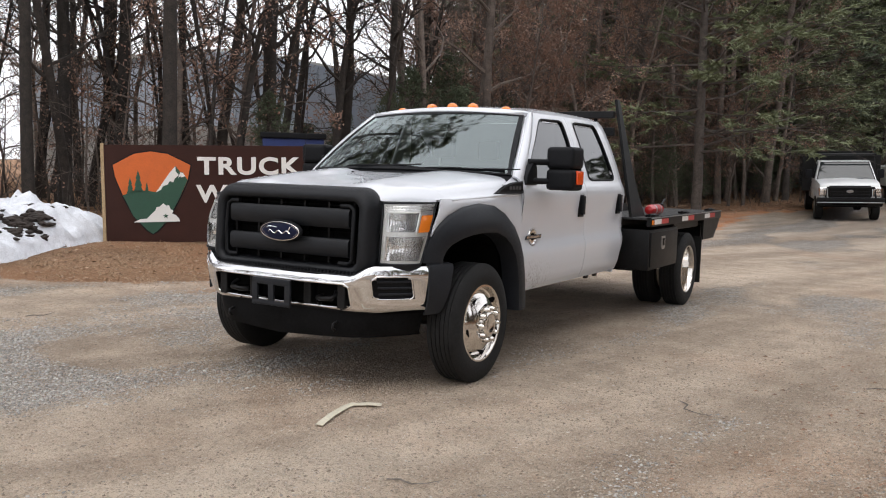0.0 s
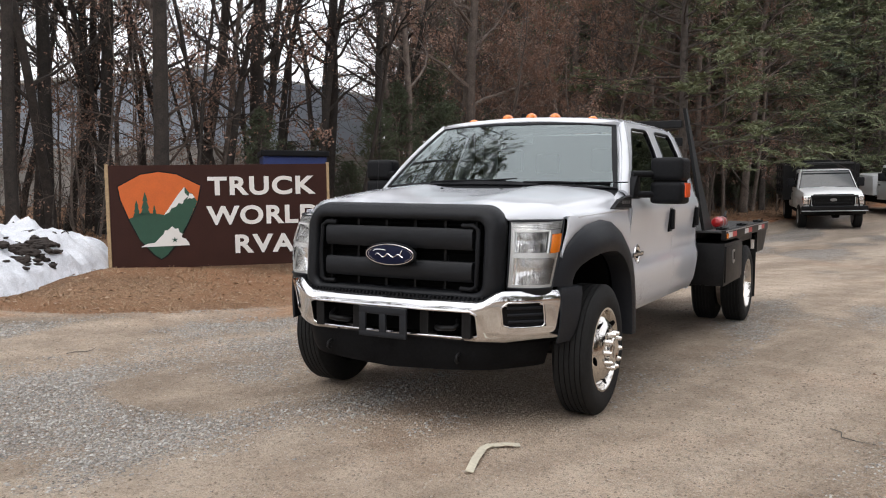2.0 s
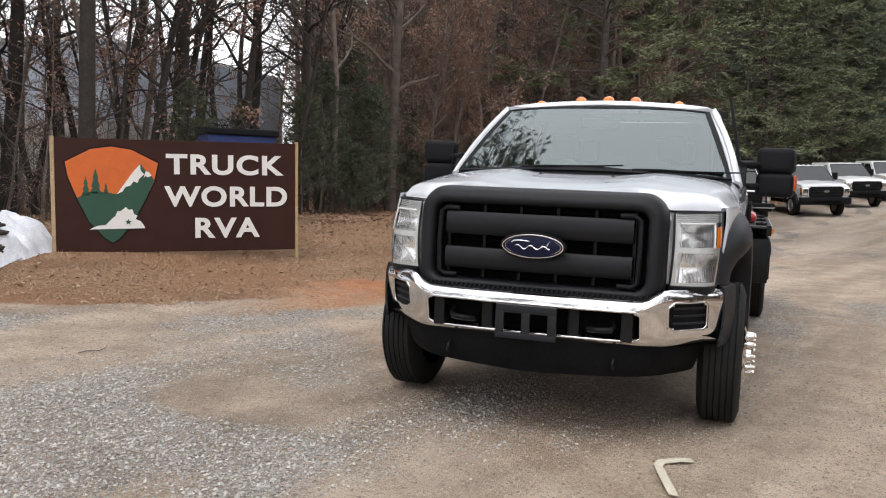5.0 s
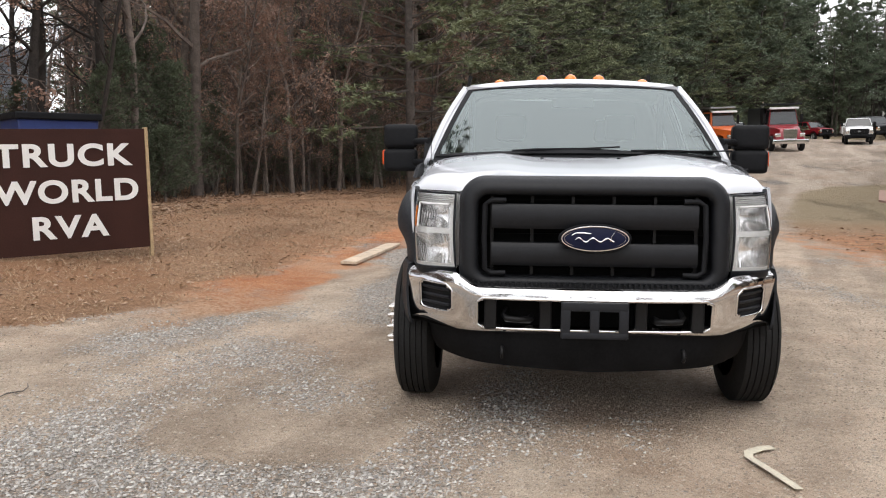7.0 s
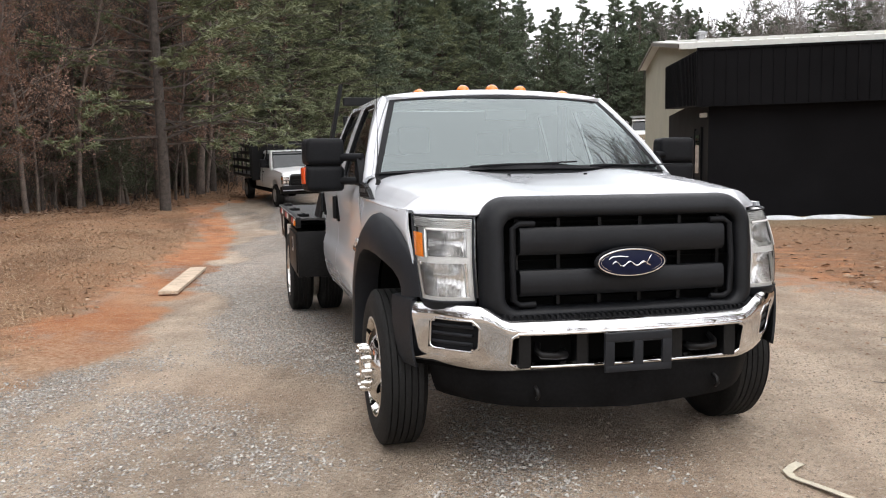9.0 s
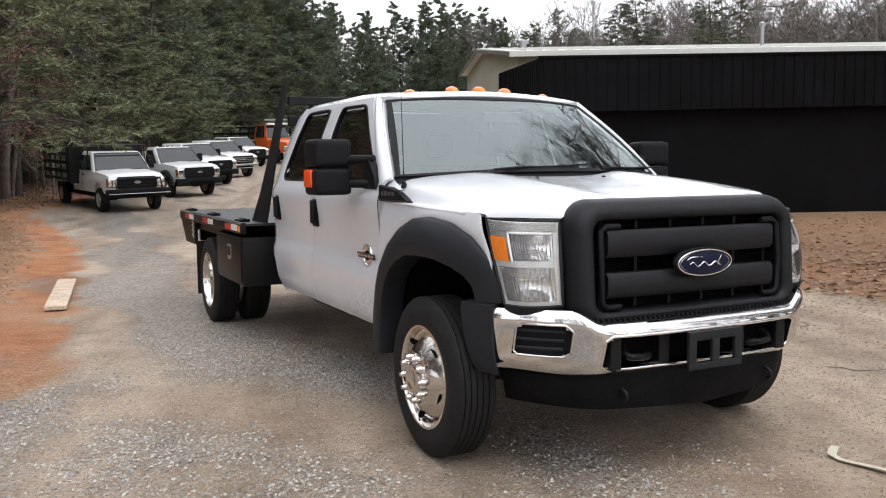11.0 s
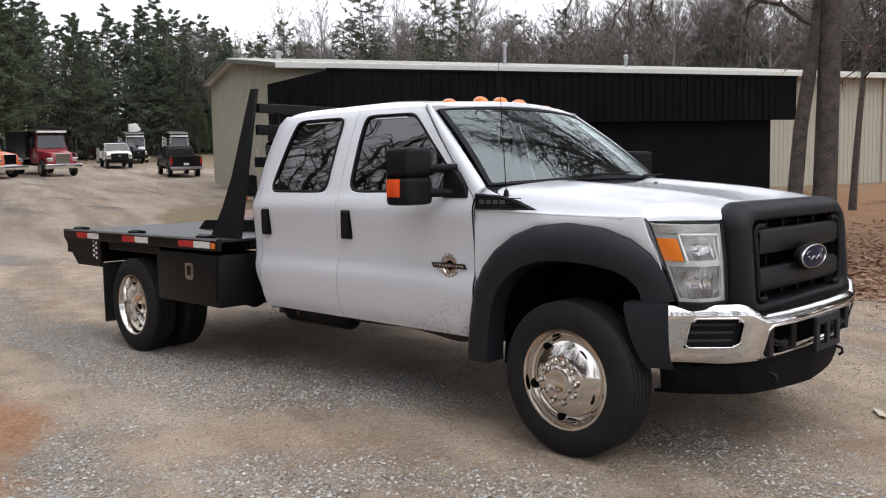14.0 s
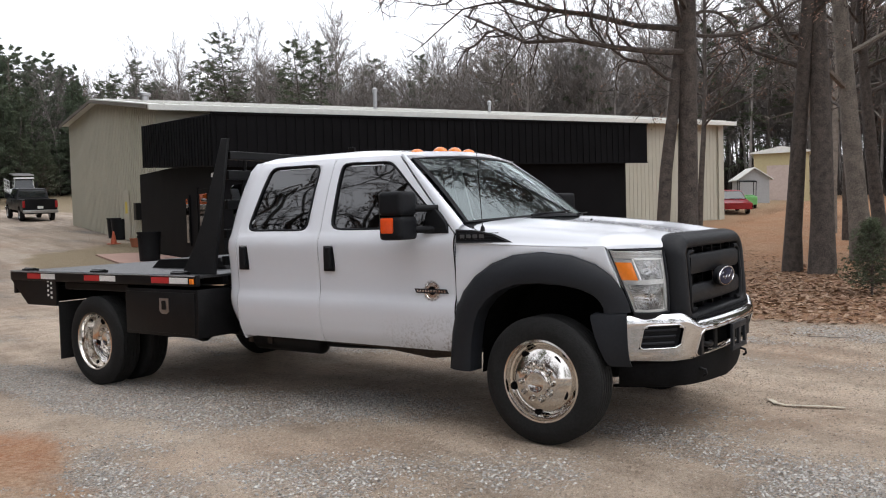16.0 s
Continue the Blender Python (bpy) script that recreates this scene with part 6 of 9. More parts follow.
# ---- trees ----
class Wood:
    """Collects bark tubes and leaves of one tree."""

    def __init__(self, seed):
        self.v, self.f, self.lv, self.lf = [], [], [], []
        self.rng = random.Random(seed)
        self.tips = []

    def limb(self, pts, r0, r1, seg):
        n, base, side = len(pts), len(self.v), None
        for i, p in enumerate(pts):
            d = (pts[min(i + 1, n - 1)] - pts[max(i - 1, 0)]).normalized()
            if side is None:
                side = d.orthogonal().normalized()
            side = (side - d * side.dot(d)).normalized()
            up = d.cross(side)
            r = r0 + (r1 - r0) * i / (n - 1)
            for k in range(seg):
                a = 2 * math.pi * k / seg
                self.v.append(p + (math.cos(a) * side + math.sin(a) * up) * r)
        for i in range(n - 1):
            for k in range(seg):
                a, b_ = base + i * seg + k, base + i * seg + (k + 1) % seg
                self.f.append((a, b_, b_ + seg, a + seg))

    def path(self, p, d, length, n, wander, droop=0.0):
        g, pts = self.rng.gauss, [Vector(p)]
        d = Vector(d).normalized()
        for _ in range(n):
            d = (d + Vector((g(0, wander), g(0, wander), g(0, wander) - droop))).normalized()
            pts.append(pts[-1] + d * (length / n))
        return pts

    def sliver(self, p, q, width):
        """The thinnest twigs: one tapering blade."""
        d = q - p
        o = d.orthogonal().normalized()
        o.rotate(Matrix.Rotation(self.rng.uniform(0, 6.28), 3, d.normalized()))
        k = len(self.v)
        self.v += [p - o * width, p + o * width, q]
        self.f.append((k, k + 1, k + 2))

    def branch(self, p, d, length, r, level, droop=0.0, wander=0.16):
        if level == 3:
            d = Vector(d).normalized()
            q = Vector(p) + d * length + Vector((self.rng.gauss(0, 0.1), self.rng.gauss(0, 0.1), self.rng.gauss(0, 0.1) - droop)) * length
            self.sliver(Vector(p), q, max(0.004, r))
            self.tips.append((q, 3))
            return
        n = (6, 5, 3, 2)[level]
        pts = self.path(p, d, length, n, wander, droop)
        self.limb(pts, r, max(0.003, r * 0.25), (6, 4, 3, 3)[level])
        self.tips.append((pts[-1], level))
        kids = (11 if wander > 0.2 else 7, 5, 4)[level]
        for k in range(kids):
            t = 0.25 + 0.75 * (k + self.rng.random()) / kids
            i = min(n - 1, int(t * n))
            q = pts[i].lerp(pts[i + 1], t * n - i)
            ax = (pts[i + 1] - pts[i]).normalized()
            o = ax.orthogonal().normalized()
            o.rotate(Matrix.Rotation(self.rng.uniform(0, 2 * math.pi), 3, ax))
            nd = ax * 0.75 + o * 0.75 + Vector((0, 0, 0.12 - droop))
            self.branch(q, nd, length * self.rng.uniform(0.32, 0.55) * (1.1 - 0.5 * t), r * 0.42, level + 1, droop, wander * 1.2)

    def leaves(self, where, count, size, spread):
        rr = self.rng
        for p in where:
            for _ in range(count):
                c = p + Vector((rr.gauss(0, spread), rr.gauss(0, spread), rr.gauss(0, spread)))
                a = Vector((rr.gauss(0, 1), rr.gauss(0, 1), rr.gauss(0, 1))).normalized() * size * rr.uniform(0.6, 1.3)
                o = a.orthogonal().normalized() * size * 0.55
                k = len(self.lv)
                self.lv += [c - a * 0.6, c + o * 0.6, c + a * 0.6, c - o * 0.6]
                self.lf.append((k, k + 1, k + 2, k + 3))

    def needles(self, where, blades, size, flat=0.45):
        rr = self.rng
        for p, d in where:
            for _ in range(blades):
                a = (Vector((rr.gauss(0, 1), rr.gauss(0, 1), rr.gauss(0, flat))) + d * 0.8).normalized() * size * rr.uniform(0.6, 1.25)
                o = a.orthogonal().normalized()
                o.rotate(Matrix.Rotation(rr.uniform(0, 6.28), 3, a.normalized()))
                o *= size * 0.11
                k = len(self.lv)
                self.lv += [p - o, p + o, p + a]
                self.lf.append((k, k + 1, k + 2))

    def meshes(self):
        out = []
        for v, f, nm in ((self.v, self.f, "trunk"), (self.lv, self.lf, "crown")):
            me_ = bpy.data.meshes.new(nm)
            me_.from_pydata(v, [], f)
            if nm == "trunk":
                me_.polygons.foreach_set("use_smooth", [True] * len(me_.polygons))
            out.append(me_)
        return out


def make_tree(seed, height, r, first, limbs, limb_len, bark, leaf=None, n_leaf=0, droop=0.0, lean=0.02, leaf_size=0.07, aims=(), crook=0.10):
    """A bare broadleaf: trunk mesh with the heavy wood, crown mesh with the twigs and what leaves are left."""
    w = Wood(seed)
    g = w.rng
    trunk = w.path((0, 0, -0.3), (g.gauss(0, lean), g.gauss(0, lean), 1), height + 0.3, 12, 0.018 + lean * 0.5)
    n = len(trunk)
    base = len(w.v)
    w.limb(trunk, r, r * 0.18, 12)
    for i in range(12):
        w.v[base + i] = Vector((w.v[base + i].x * 1.22, w.v[base + i].y * 1.22, w.v[base + i].z))
    wood_v, wood_f = w.v, w.f
    w.v, w.f = [], []
    for k in range(limbs):
        t = first + (1 - first) * ((k + g.random()) / limbs) ** 1.1
        i = min(n - 2, int(t * (n - 1)))
        q = trunk[i].lerp(trunk[i + 1], t * (n - 1) - i)
        a = g.uniform(0, 2 * math.pi)
        up = 0.45 + 0.9 * t
        w.branch(q, (math.cos(a), math.sin(a), up - droop), limb_len * g.uniform(0.5, 1.1) * (1.15 - 0.7 * t), r * 0.42 * (1.1 - 0.75 * t), 0 if k % 2 == 0 else 1, droop)
    for hz, d, ln, rr in aims:
        t = (hz + 0.3) / (height + 0.3)
        i = min(n - 2, int(t * (n - 1)))
        w.branch(trunk[i].lerp(trunk[i + 1], t * (n - 1) - i), d, ln, rr, 0, droop * 0.3, crook)
    if leaf:
        tips = [p for p, lv in w.tips if lv >= 2]
        g.shuffle(tips)
        w.leaves(tips[:n_leaf], 7, leaf_size, 0.10)
    me_t = bpy.data.meshes.new("trunk")
    me_t.from_pydata(wood_v, [], wood_f)
    me_t.polygons.foreach_set("use_smooth", [True] * len(me_t.polygons))
    me_t.materials.append(bark)
    k = len(w.v)
    me_c = bpy.data.meshes.new("crown")
    me_c.from_pydata(w.v + w.lv, [], w.f + [tuple(i + k for i in f) for f in w.lf])
    me_c.materials.append(bark)
    if leaf:
        me_c.materials.append(leaf)
        me_c.polygons.foreach_set("material_index", [0] * len(w.f) + [1] * len(w.lf))
    return me_t, me_c


def make_pine(seed, height, r, first, branches, reach, bark, leaf, tufts=3, blades=6, size=0.17, subs=9):
    """A pine: many long, uneven, slightly drooping branches set all round the trunk, with needle tufts."""
    w = Wood(seed)
    g = w.rng
    trunk = w.path((0, 0, -0.3), (g.gauss(0, 0.02), g.gauss(0, 0.02), 1), height + 0.3, 12, 0.015)
    n = len(trunk)
    w.limb(trunk, r, r * 0.12, 10)
    wood_v, wood_f = w.v, w.f
    w.v, w.f = [], []
    spots = []
    for k in range(branches):
        t = first + (0.99 - first) * ((k + g.random()) / branches)
        i = min(n - 2, int(t * (n - 1)))
        q = trunk[i].lerp(trunk[i + 1], t * (n - 1) - i)
        a = g.uniform(0, 6.28)
        u0 = (t - first) / (1 - first)
        ln = reach * (0.55 + 0.6 * math.sin(math.pi * min(1, 0.25 + u0 * 0.8))) * g.uniform(0.45, 1.15) * (1.05 - 0.65 * u0)
        pts = w.path(q, (math.cos(a), math.sin(a), g.uniform(-0.05, 0.25) + 0.5 * u0), ln, 6, 0.12, 0.015)
        w.limb(pts, r * 0.20 * (1.15 - u0) + 0.008, 0.005, 4)
        bare = g.random() < 0.30 * (1 - u0)
        for m_ in range(subs):
            u = 0.2 + 0.8 * (m_ + g.random()) / subs
            ii = min(5, int(u * 6))
            p = pts[ii].lerp(pts[ii + 1], u * 6 - ii)
            ax = (pts[ii + 1] - pts[ii]).normalized()
            sd = Vector((-ax.y, ax.x, 0)) * g.choice((-1, 1))
            d = (ax * g.uniform(0.4, 1.0) + sd * g.uniform(0.3, 1.0) + Vector((0, 0, g.gauss(0.02, 0.22)))).normalized()
            sl = ln * 0.30 * g.uniform(0.4, 1.3) * (1.25 - 0.6 * u) + 0.1
            tw = [p, p + d * sl * 0.5 + Vector((0, 0, 0.03)), p + d * sl + Vector((0, 0, -0.05 * sl))]
            w.sliver(tw[0], tw[2], 0.008)
            for c in range(0 if bare else tufts):
                spots.append((tw[0].lerp(tw[2], 0.3 + 0.7 * (c + g.random()) / tufts), d))
    w.needles(spots, blades, size)
    me_t = bpy.data.meshes.new("trunk")
    me_t.from_pydata(wood_v, [], wood_f)
    me_t.polygons.foreach_set("use_smooth", [True] * len(me_t.polygons))
    me_t.materials.append(bark)
    k = len(w.v)
    me_c = bpy.data.meshes.new("crown")
    me_c.from_pydata(w.v + w.lv, [], w.f + [tuple(i + k for i in f) for f in w.lf])
    me_c.materials.append(bark)
    me_c.materials.append(leaf)
    me_c.polygons.foreach_set("material_index", [0] * len(w.f) + [1] * len(w.lf))
    return me_t, me_c


def make_cedar(seed, height, width, leaf, spots_n=900, size=0.13):
    """A dense evergreen shrub: many leafy sprays on thin stems."""
    w = Wood(seed)
    g = w.rng
    stem = w.path((0, 0, -0.1), (0, 0, 1), height * 0.95, 6, 0.05)
    w.limb(stem, 0.05, 0.01, 6)
    wood_v, wood_f = w.v, w.f
    w.v, w.f, spots = [], [], []
    for _ in range(spots_n // 6):
        t = g.random() ** 0.8
        q = Vector((0, 0, height * (0.04 + 0.92 * t)))
        a = g.uniform(0, 6.28)
        ln = width * (1 - t) ** 0.6 * g.uniform(0.5, 1.1) + 0.1
        d = Vector((math.cos(a), math.sin(a), 0.35)).normalized()
        pts = [q, q + d * ln * 0.6, q + d * ln + Vector((0, 0, 0.05))]
        w.limb(pts, 0.010, 0.003, 3)
        for c in range(6):
            spots.append((pts[0].lerp(pts[2], 0.3 + 0.7 * g.random()) + Vector((g.gauss(0, 0.07), g.gauss(0, 0.07), g.gauss(0, 0.07))), d))
    w.needles(spots, 9, size, 0.8)
    me_t = bpy.data.meshes.new("trunk")
    me_t.from_pydata(wood_v, [], wood_f)
    me_t.materials.append(BARK)
    k = len(w.v)
    me_c = bpy.data.meshes.new("crown")
    me_c.from_pydata(w.v + w.lv, [], w.f + [tuple(i + k for i in f) for f in w.lf])
    me_c.materials.append(BARK)
    me_c.materials.append(leaf)
    me_c.polygons.foreach_set("material_index", [0] * len(w.f) + [1] * len(w.lf))
    return me_t, me_c


def plant(meshes, name, x, y, turn, size, label, category, group, dz=0.0):
    ob = empty(name, Matrix.Translation((x, y, rise(x, y) + dz)) @ Matrix.Rotation(turn, 4, "Z") @ Matrix.Diagonal((size, size, size, 1)), label=label, category=category, group=group)
    for me_, nm in zip(meshes, ("trunk", "crown")):
        p = new(nm, me_)
        p.parent = ob
    return ob


DARK_BARE = [make_tree(60 + k, 15 + 1.5 * k, (0.12, 0.16, 0.20)[k], (0.20, 0.28, 0.24)[k], 18, 3.4, BARK_SHADED, DRY_LEAF, 90, lean=0.06) for k in range(3)]
BARE = [make_tree(10 + k, 17 + 1.2 * k, (0.15, 0.19, 0.23, 0.13, 0.17, 0.10)[k], (0.26, 0.30, 0.22, 0.30, 0.18, 0.15)[k], 26, 3.4, BARK, lean=0.035) for k in range(6)]
LEAFY = [make_tree(30 + k, 9 + 1.5 * k, 0.07 + 0.01 * k, 0.16, 26, 2.8, BARK, DRY_LEAF, 330, lean=0.08, leaf_size=0.08) for k in range(3)]
SAPLING = [make_tree(40 + k, 4.5 + k, 0.03, 0.08, 18, 1.6, BARK, DRY_LEAF, 30 if k else 90, lean=0.10, leaf_size=0.055) for k in range(3)]
PINES = [make_pine(50 + k, 16 + 2 * k, 0.14 + 0.02 * k, 0.10 + 0.03 * k, 95, 4.6, BARK_OAK, PINE, tufts=5, blades=6, size=0.26) for k in range(3)]
BROAD_PINE = [make_pine(150 + k, 20 + 2 * k, 0.2, 0.03, 125, 5.4, BARK_OAK, DEEP_PINE, tufts=4, blades=9, size=0.36) for k in range(2)]
CEDARS = [make_cedar(70 + k, 2.4 + 1.0 * k, 1.0 + 0.25 * k, CEDAR, 1300, 0.11) for k in range(3)]

WOOD_EDGE = [(-40, -30), (-26, -13), (-17.0, -1.0), (-13.0, 5.0), (-10.6, 9.0), (-10.0, 14.0), (-10.0, 20.0), (-6.5, 26.0), (-3.5, 31.0), (-0.5, 38.0), (3.0, 48.0), (8.0, 62.0), (13.0, 76.0), (40, 100)]


def in_wood(x, y):
    """How far a place lies inside the woods' edge, in metres."""
    best, sign = 1e9, -1
    p = Vector((x, y))
    for a, c in zip(WOOD_EDGE, WOOD_EDGE[1:]):
        a, c = Vector(a), Vector(c)
        t = max(0, min(1, (p - a).dot(c - a) / (c - a).length_squared))
        q = a.lerp(c, t)
        if (p - q).length < best:
            best = (p - q).length
            e = c - a
            sign = 1 if e.x * (p.y - a.y) - e.y * (p.x - a.x) > 0 else -1
    return best * sign


def behind_sign(x, y):
    """The thin strip of trees in front of the blue hall."""
    return 123.5 < math.degrees(math.atan2(y + 5, x - 3.7)) < 153


wr = random.Random(5)
placed = []


def free(x, y, gap):
    if any((x - a) ** 2 + (y - c) ** 2 < gap * gap for a, c in placed):
        return False
    if -44 < x < -23.5 and 22.5 < y < 40:
        return False
    placed.append((x, y))
    return True


def piney(x, y):
    """Share of pines: few behind the sign, nearly all along the upper yard."""
    return smoothstep(25, 38, y + 0.25 * x) * 0.85


edge_len = [(Vector(c) - Vector(a)).length for a, c in zip(WOOD_EDGE, WOOD_EDGE[1:])]


def edge_spot(y_lo, y_hi, depth):
    """A random place behind the woods' edge."""
    while True:
        k = wr.choices(range(len(edge_len)), edge_len)[0]
        a, c = Vector(WOOD_EDGE[k]), Vector(WOOD_EDGE[k + 1])
        e = (c - a).normalized()
        p = a.lerp(c, wr.random()) + Vector((-e.y, e.x)) * depth()
        if y_lo < p.y < y_hi:
            return p


counts = {"bare": 0, "pine": 0, "leafy": 0, "small": 0}
while counts["bare"] + counts["pine"] + counts["leafy"] < 275:
    p = edge_spot(-14, 92, lambda: wr.uniform(0.3, 4) if wr.random() < 0.35 else wr.uniform(2, 17))
    x, y = p
    if in_wood(x, y) < 0.2 or (behind_sign(x, y) and in_wood(x, y) > 3.5 and wr.random() < 0.80) or not free(x, y, 1.15):
        continue
    u = wr.random()
    if behind_sign(x, y) and u > 0.84:
        u = 0.99
    t, s_ = wr.uniform(0, 6.28), wr.uniform(0.8, 1.15)
    if u < piney(x, y):
        plant(wr.choice(PINES), "pine_tree", x, y, t, s_, "dull green pine with long level branches", "tree", "pines of the wood")
        counts["pine"] += 1
    elif u > 0.86:
        plant(wr.choice(LEAFY), "beech_tree", x, y, t, s_, "slim tree still holding dry brown leaves", "tree", "young trees of the wood")
        counts["leafy"] += 1
    else:
        plant(wr.choice(DARK_BARE if behind_sign(x, y) else BARE), "bare_tree", x, y, t, s_, "tall leafless winter tree with dark trunk", "tree", "bare trees of the wood")
        counts["bare"] += 1
n_dark = 0
while n_dark < 4:
    p = edge_spot(-6, 30, lambda: wr.uniform(0.2, 11))
    if not behind_sign(p.x, p.y) or not free(p.x, p.y, 0.8):
        continue
    n_dark += 1
    plant(wr.choice(DARK_BARE), "bare_tree", p.x, p.y, wr.uniform(0, 6.28), wr.uniform(0.75, 1.15), "dark leafless tree behind the sign", "tree", "bare trees of the wood")
while counts["small"] < 120:
    p = edge_spot(-6, 62, lambda: wr.uniform(-0.4, 7))
    x, y = p
    if not free(x, y, 0.7):
        continue
    counts["small"] += 1
    if wr.random() < 0.34 + 0.30 * smoothstep(10, 24, y):
        plant(wr.choice(CEDARS), "evergreen_bush", x, y, wr.uniform(0, 6.28), wr.uniform(0.6, 1.1), "dark evergreen bush at the wood's edge", "bush", "bushes of the wood's edge")
    else:
        plant(wr.choice(SAPLING), "sapling", x, y, wr.uniform(0, 6.28), wr.uniform(0.7, 1.3), "thin sapling with a few dry leaves", "tree", "saplings of the wood's edge")
# dim evergreens between the sign and the lone pine
for k, (x, y, s_) in enumerate(((-10.9, 17.2, 1.0), (-10.2, 19.0, 1.15), (-10.6, 15.6, 0.8), (-9.9, 21.6, 0.85), (-8.9, 24.6, 0.9), (-7.4, 27.0, 0.9), (-11.4, 20.2, 1.2))):
    plant(CEDARS[2 - k % 2], "evergreen_bush", x, y, 1.7 * k, s_, "dim evergreen bush at the wood's edge", "bush", "bushes of the wood's edge")
for x, y, s_ in ((-14.2, 18.6, 0.9), (-15.4, 23.5, 1.1)):
    plant(DARK_BARE[int(10 * s_) % 3], "bare_tree", x, y, 3 * s_ + x, s_, "dark leafless tree behind the sign", "tree", "bare trees of the wood")
# tall pines that stand over the sign, bare far up their trunks
TALL_PINE = make_pine(160, 25, 0.165, 0.50, 70, 4.4, BARK_SHADED, PINE, tufts=4, blades=6, size=0.30)
SLIM_DARK = [make_tree(260 + k, 12 + k, (0.055, 0.075, 0.09, 0.065)[k], (0.2, 0.3, 0.25, 0.15)[k], 12, 2.4, BARK_SHADED, DRY_LEAF, 30, lean=(0.10, 0.05, 0.13, 0.07)[k]) for k in range(4)]
for k in range(34):
    while True:
        p = edge_spot(-4, 16, lambda: wr.uniform(0.1, 7))
        if free(p.x, p.y, 0.5):
            break
    t, s_ = wr.uniform(0, 6.28), wr.uniform(0.75, 1.2)
    if k % 2 and p.y < 8:
        continue
    plant(SLIM_DARK[k % 4], "bare_tree", p.x, p.y, t, s_, "slim dark leafless tree behind the sign", "tree", "bare trees of the wood")
for x, y, t, s_ in ((-10.6, 7.5, 1.4, 1.0), (-12.6, 5.6, 2.2, 0.8), (-14.3, 7.6, 5.0, 1.0)):
    plant(TALL_PINE, "pine_tree", x, y, t, s_, "tall pine with a long bare trunk behind the sign", "tree", "pines of the wood")
# brown-leaved young trees between the sign and the lone pine
n_young = 0
while n_young < 64:
    p = edge_spot(9, 36, lambda: wr.uniform(-0.3, 6.5))
    if behind_sign(p.x, p.y) or not free(p.x, p.y, 0.6):
        continue
    n_young += 1
    plant(wr.choice(LEAFY + SAPLING[:1]), "beech_tree", p.x, p.y, wr.uniform(0, 6.28), wr.uniform(0.6, 1.05), "slim tree still holding dry brown leaves", "tree", "young trees of the wood")
# dense pines behind the parked trucks and along the far end of the yard
for k in range(46):
    x, y = edge_spot(36, 90, lambda: wr.uniform(0.5, 12))
    plant(wr.choice(BROAD_PINE), "pine_tree", x, y, wr.uniform(0, 6.28), wr.uniform(0.8, 1.15), "tall dense green pine behind the parked trucks", "tree", "pines behind the yard")
for k in range(90):
    t = wr.random()
    x, y = 12 + 62 * t + wr.gauss(0, 2), 90 + 8 * math.sin(2.2 * t) + wr.uniform(0, 12) - 12 * t * t
    plant(wr.choice(BROAD_PINE), "pine_tree", x, y, wr.uniform(0, 6.28), wr.uniform(0.78, 1.0) - 0.34 * smoothstep(0.05, 0.5, t), "tall dense green pine at the end of the yard", "tree", "pines behind the yard")
deep = random.Random(77)
for k in range(70):
    x, y = deep.uniform(14, 62), deep.uniform(99, 124)
    plant(deep.choice(BROAD_PINE + BARE[:2]), "pine_tree", x, y, deep.uniform(0, 6.28), deep.uniform(0.70, 0.92), "tall tree of the dense woods past the yard", "tree", "pines behind the yard")
for k in range(46):
    x, y = wr.uniform(8, 56), wr.uniform(92, 100)
    if y < 96 - 0.10 * x and in_wood(x, y) < -3:
        y += 5
    plant(wr.choice(CEDARS), "evergreen_bush", x, y, wr.uniform(0, 6.28), wr.uniform(1.3, 2.3), "dark evergreen bush at the end of the yard", "bush", "bushes of the wood's edge")
# the pine that stands out on the grass
LONE_PINE = make_pine(152, 17, 0.19, 0.14, 110, 5.4, BARK_OAK, PINE, tufts=5, blades=9, size=0.25)
plant(LONE_PINE, "pine_tree", -4.0, 24.8, 1.1, 1.0, "pine with bare lower trunk at the edge of the grass", "tree", "pines of the wood")

# trees beside the building
LEFT = Vector((-0.80, 0.60, 0.08))
ROADSIDE = [make_tree(80, 15, 0.14, 0.34, 36, 4.6, BARK_OAK, DRY_LEAF, 260, droop=0.10, lean=0.02), make_tree(81, 17, 0.20, 0.34, 18, 4.6, BARK_PALE, DRY_LEAF, 110, droop=0.10, lean=0.015),
            make_tree(82, 18, 0.28, 0.36, 26, 4.6, BARK_OAK, DRY_LEAF, 120, lean=0.02), make_tree(83, 17, 0.27, 0.34, 16, 4.6, BARK_PALE, lean=0.03)]
# the forked tree beside the truck with its long level limbs, and the pale one with a rising limb
FORKED = make_tree(84, 17, 0.20, 0.36, 110, 6.0, BARK_OAK, DRY_LEAF, 900, lean=0.012, leaf_size=0.05, aims=[(4.3, LEFT + Vector((0, 0, 0.06)), 4.9, 0.06), (5.0, LEFT + Vector((-0.3, -0.2, 0.25)), 5.2, 0.06), (3.7, LEFT + Vector((0.1, 0, -0.02)), 2.6, 0.04), (5.8, LEFT + Vector((-0.5, -0.5, 0.3)), 5.0, 0.06), (4.6, Vector((0.5, -0.7, 0.2)), 2.8, 0.04), (4.7, LEFT + Vector((-0.15, 0.1, 0.15)), 5.6, 0.06), (5.4, LEFT + Vector((0.2, 0.1, 0.2)), 5.8, 0.06), (6.2, LEFT + Vector((0, 0, 0.25)), 5.6, 0.06), (6.8, LEFT + Vector((-0.3, 0.1, 0.15)), 5.0, 0.05), (5.2, LEFT + Vector((0.3, -0.3, 0.35)), 4.4, 0.05), (7.5, LEFT + Vector((0.1, 0.2, 0.3)), 5.4, 0.05)], crook=0.24)
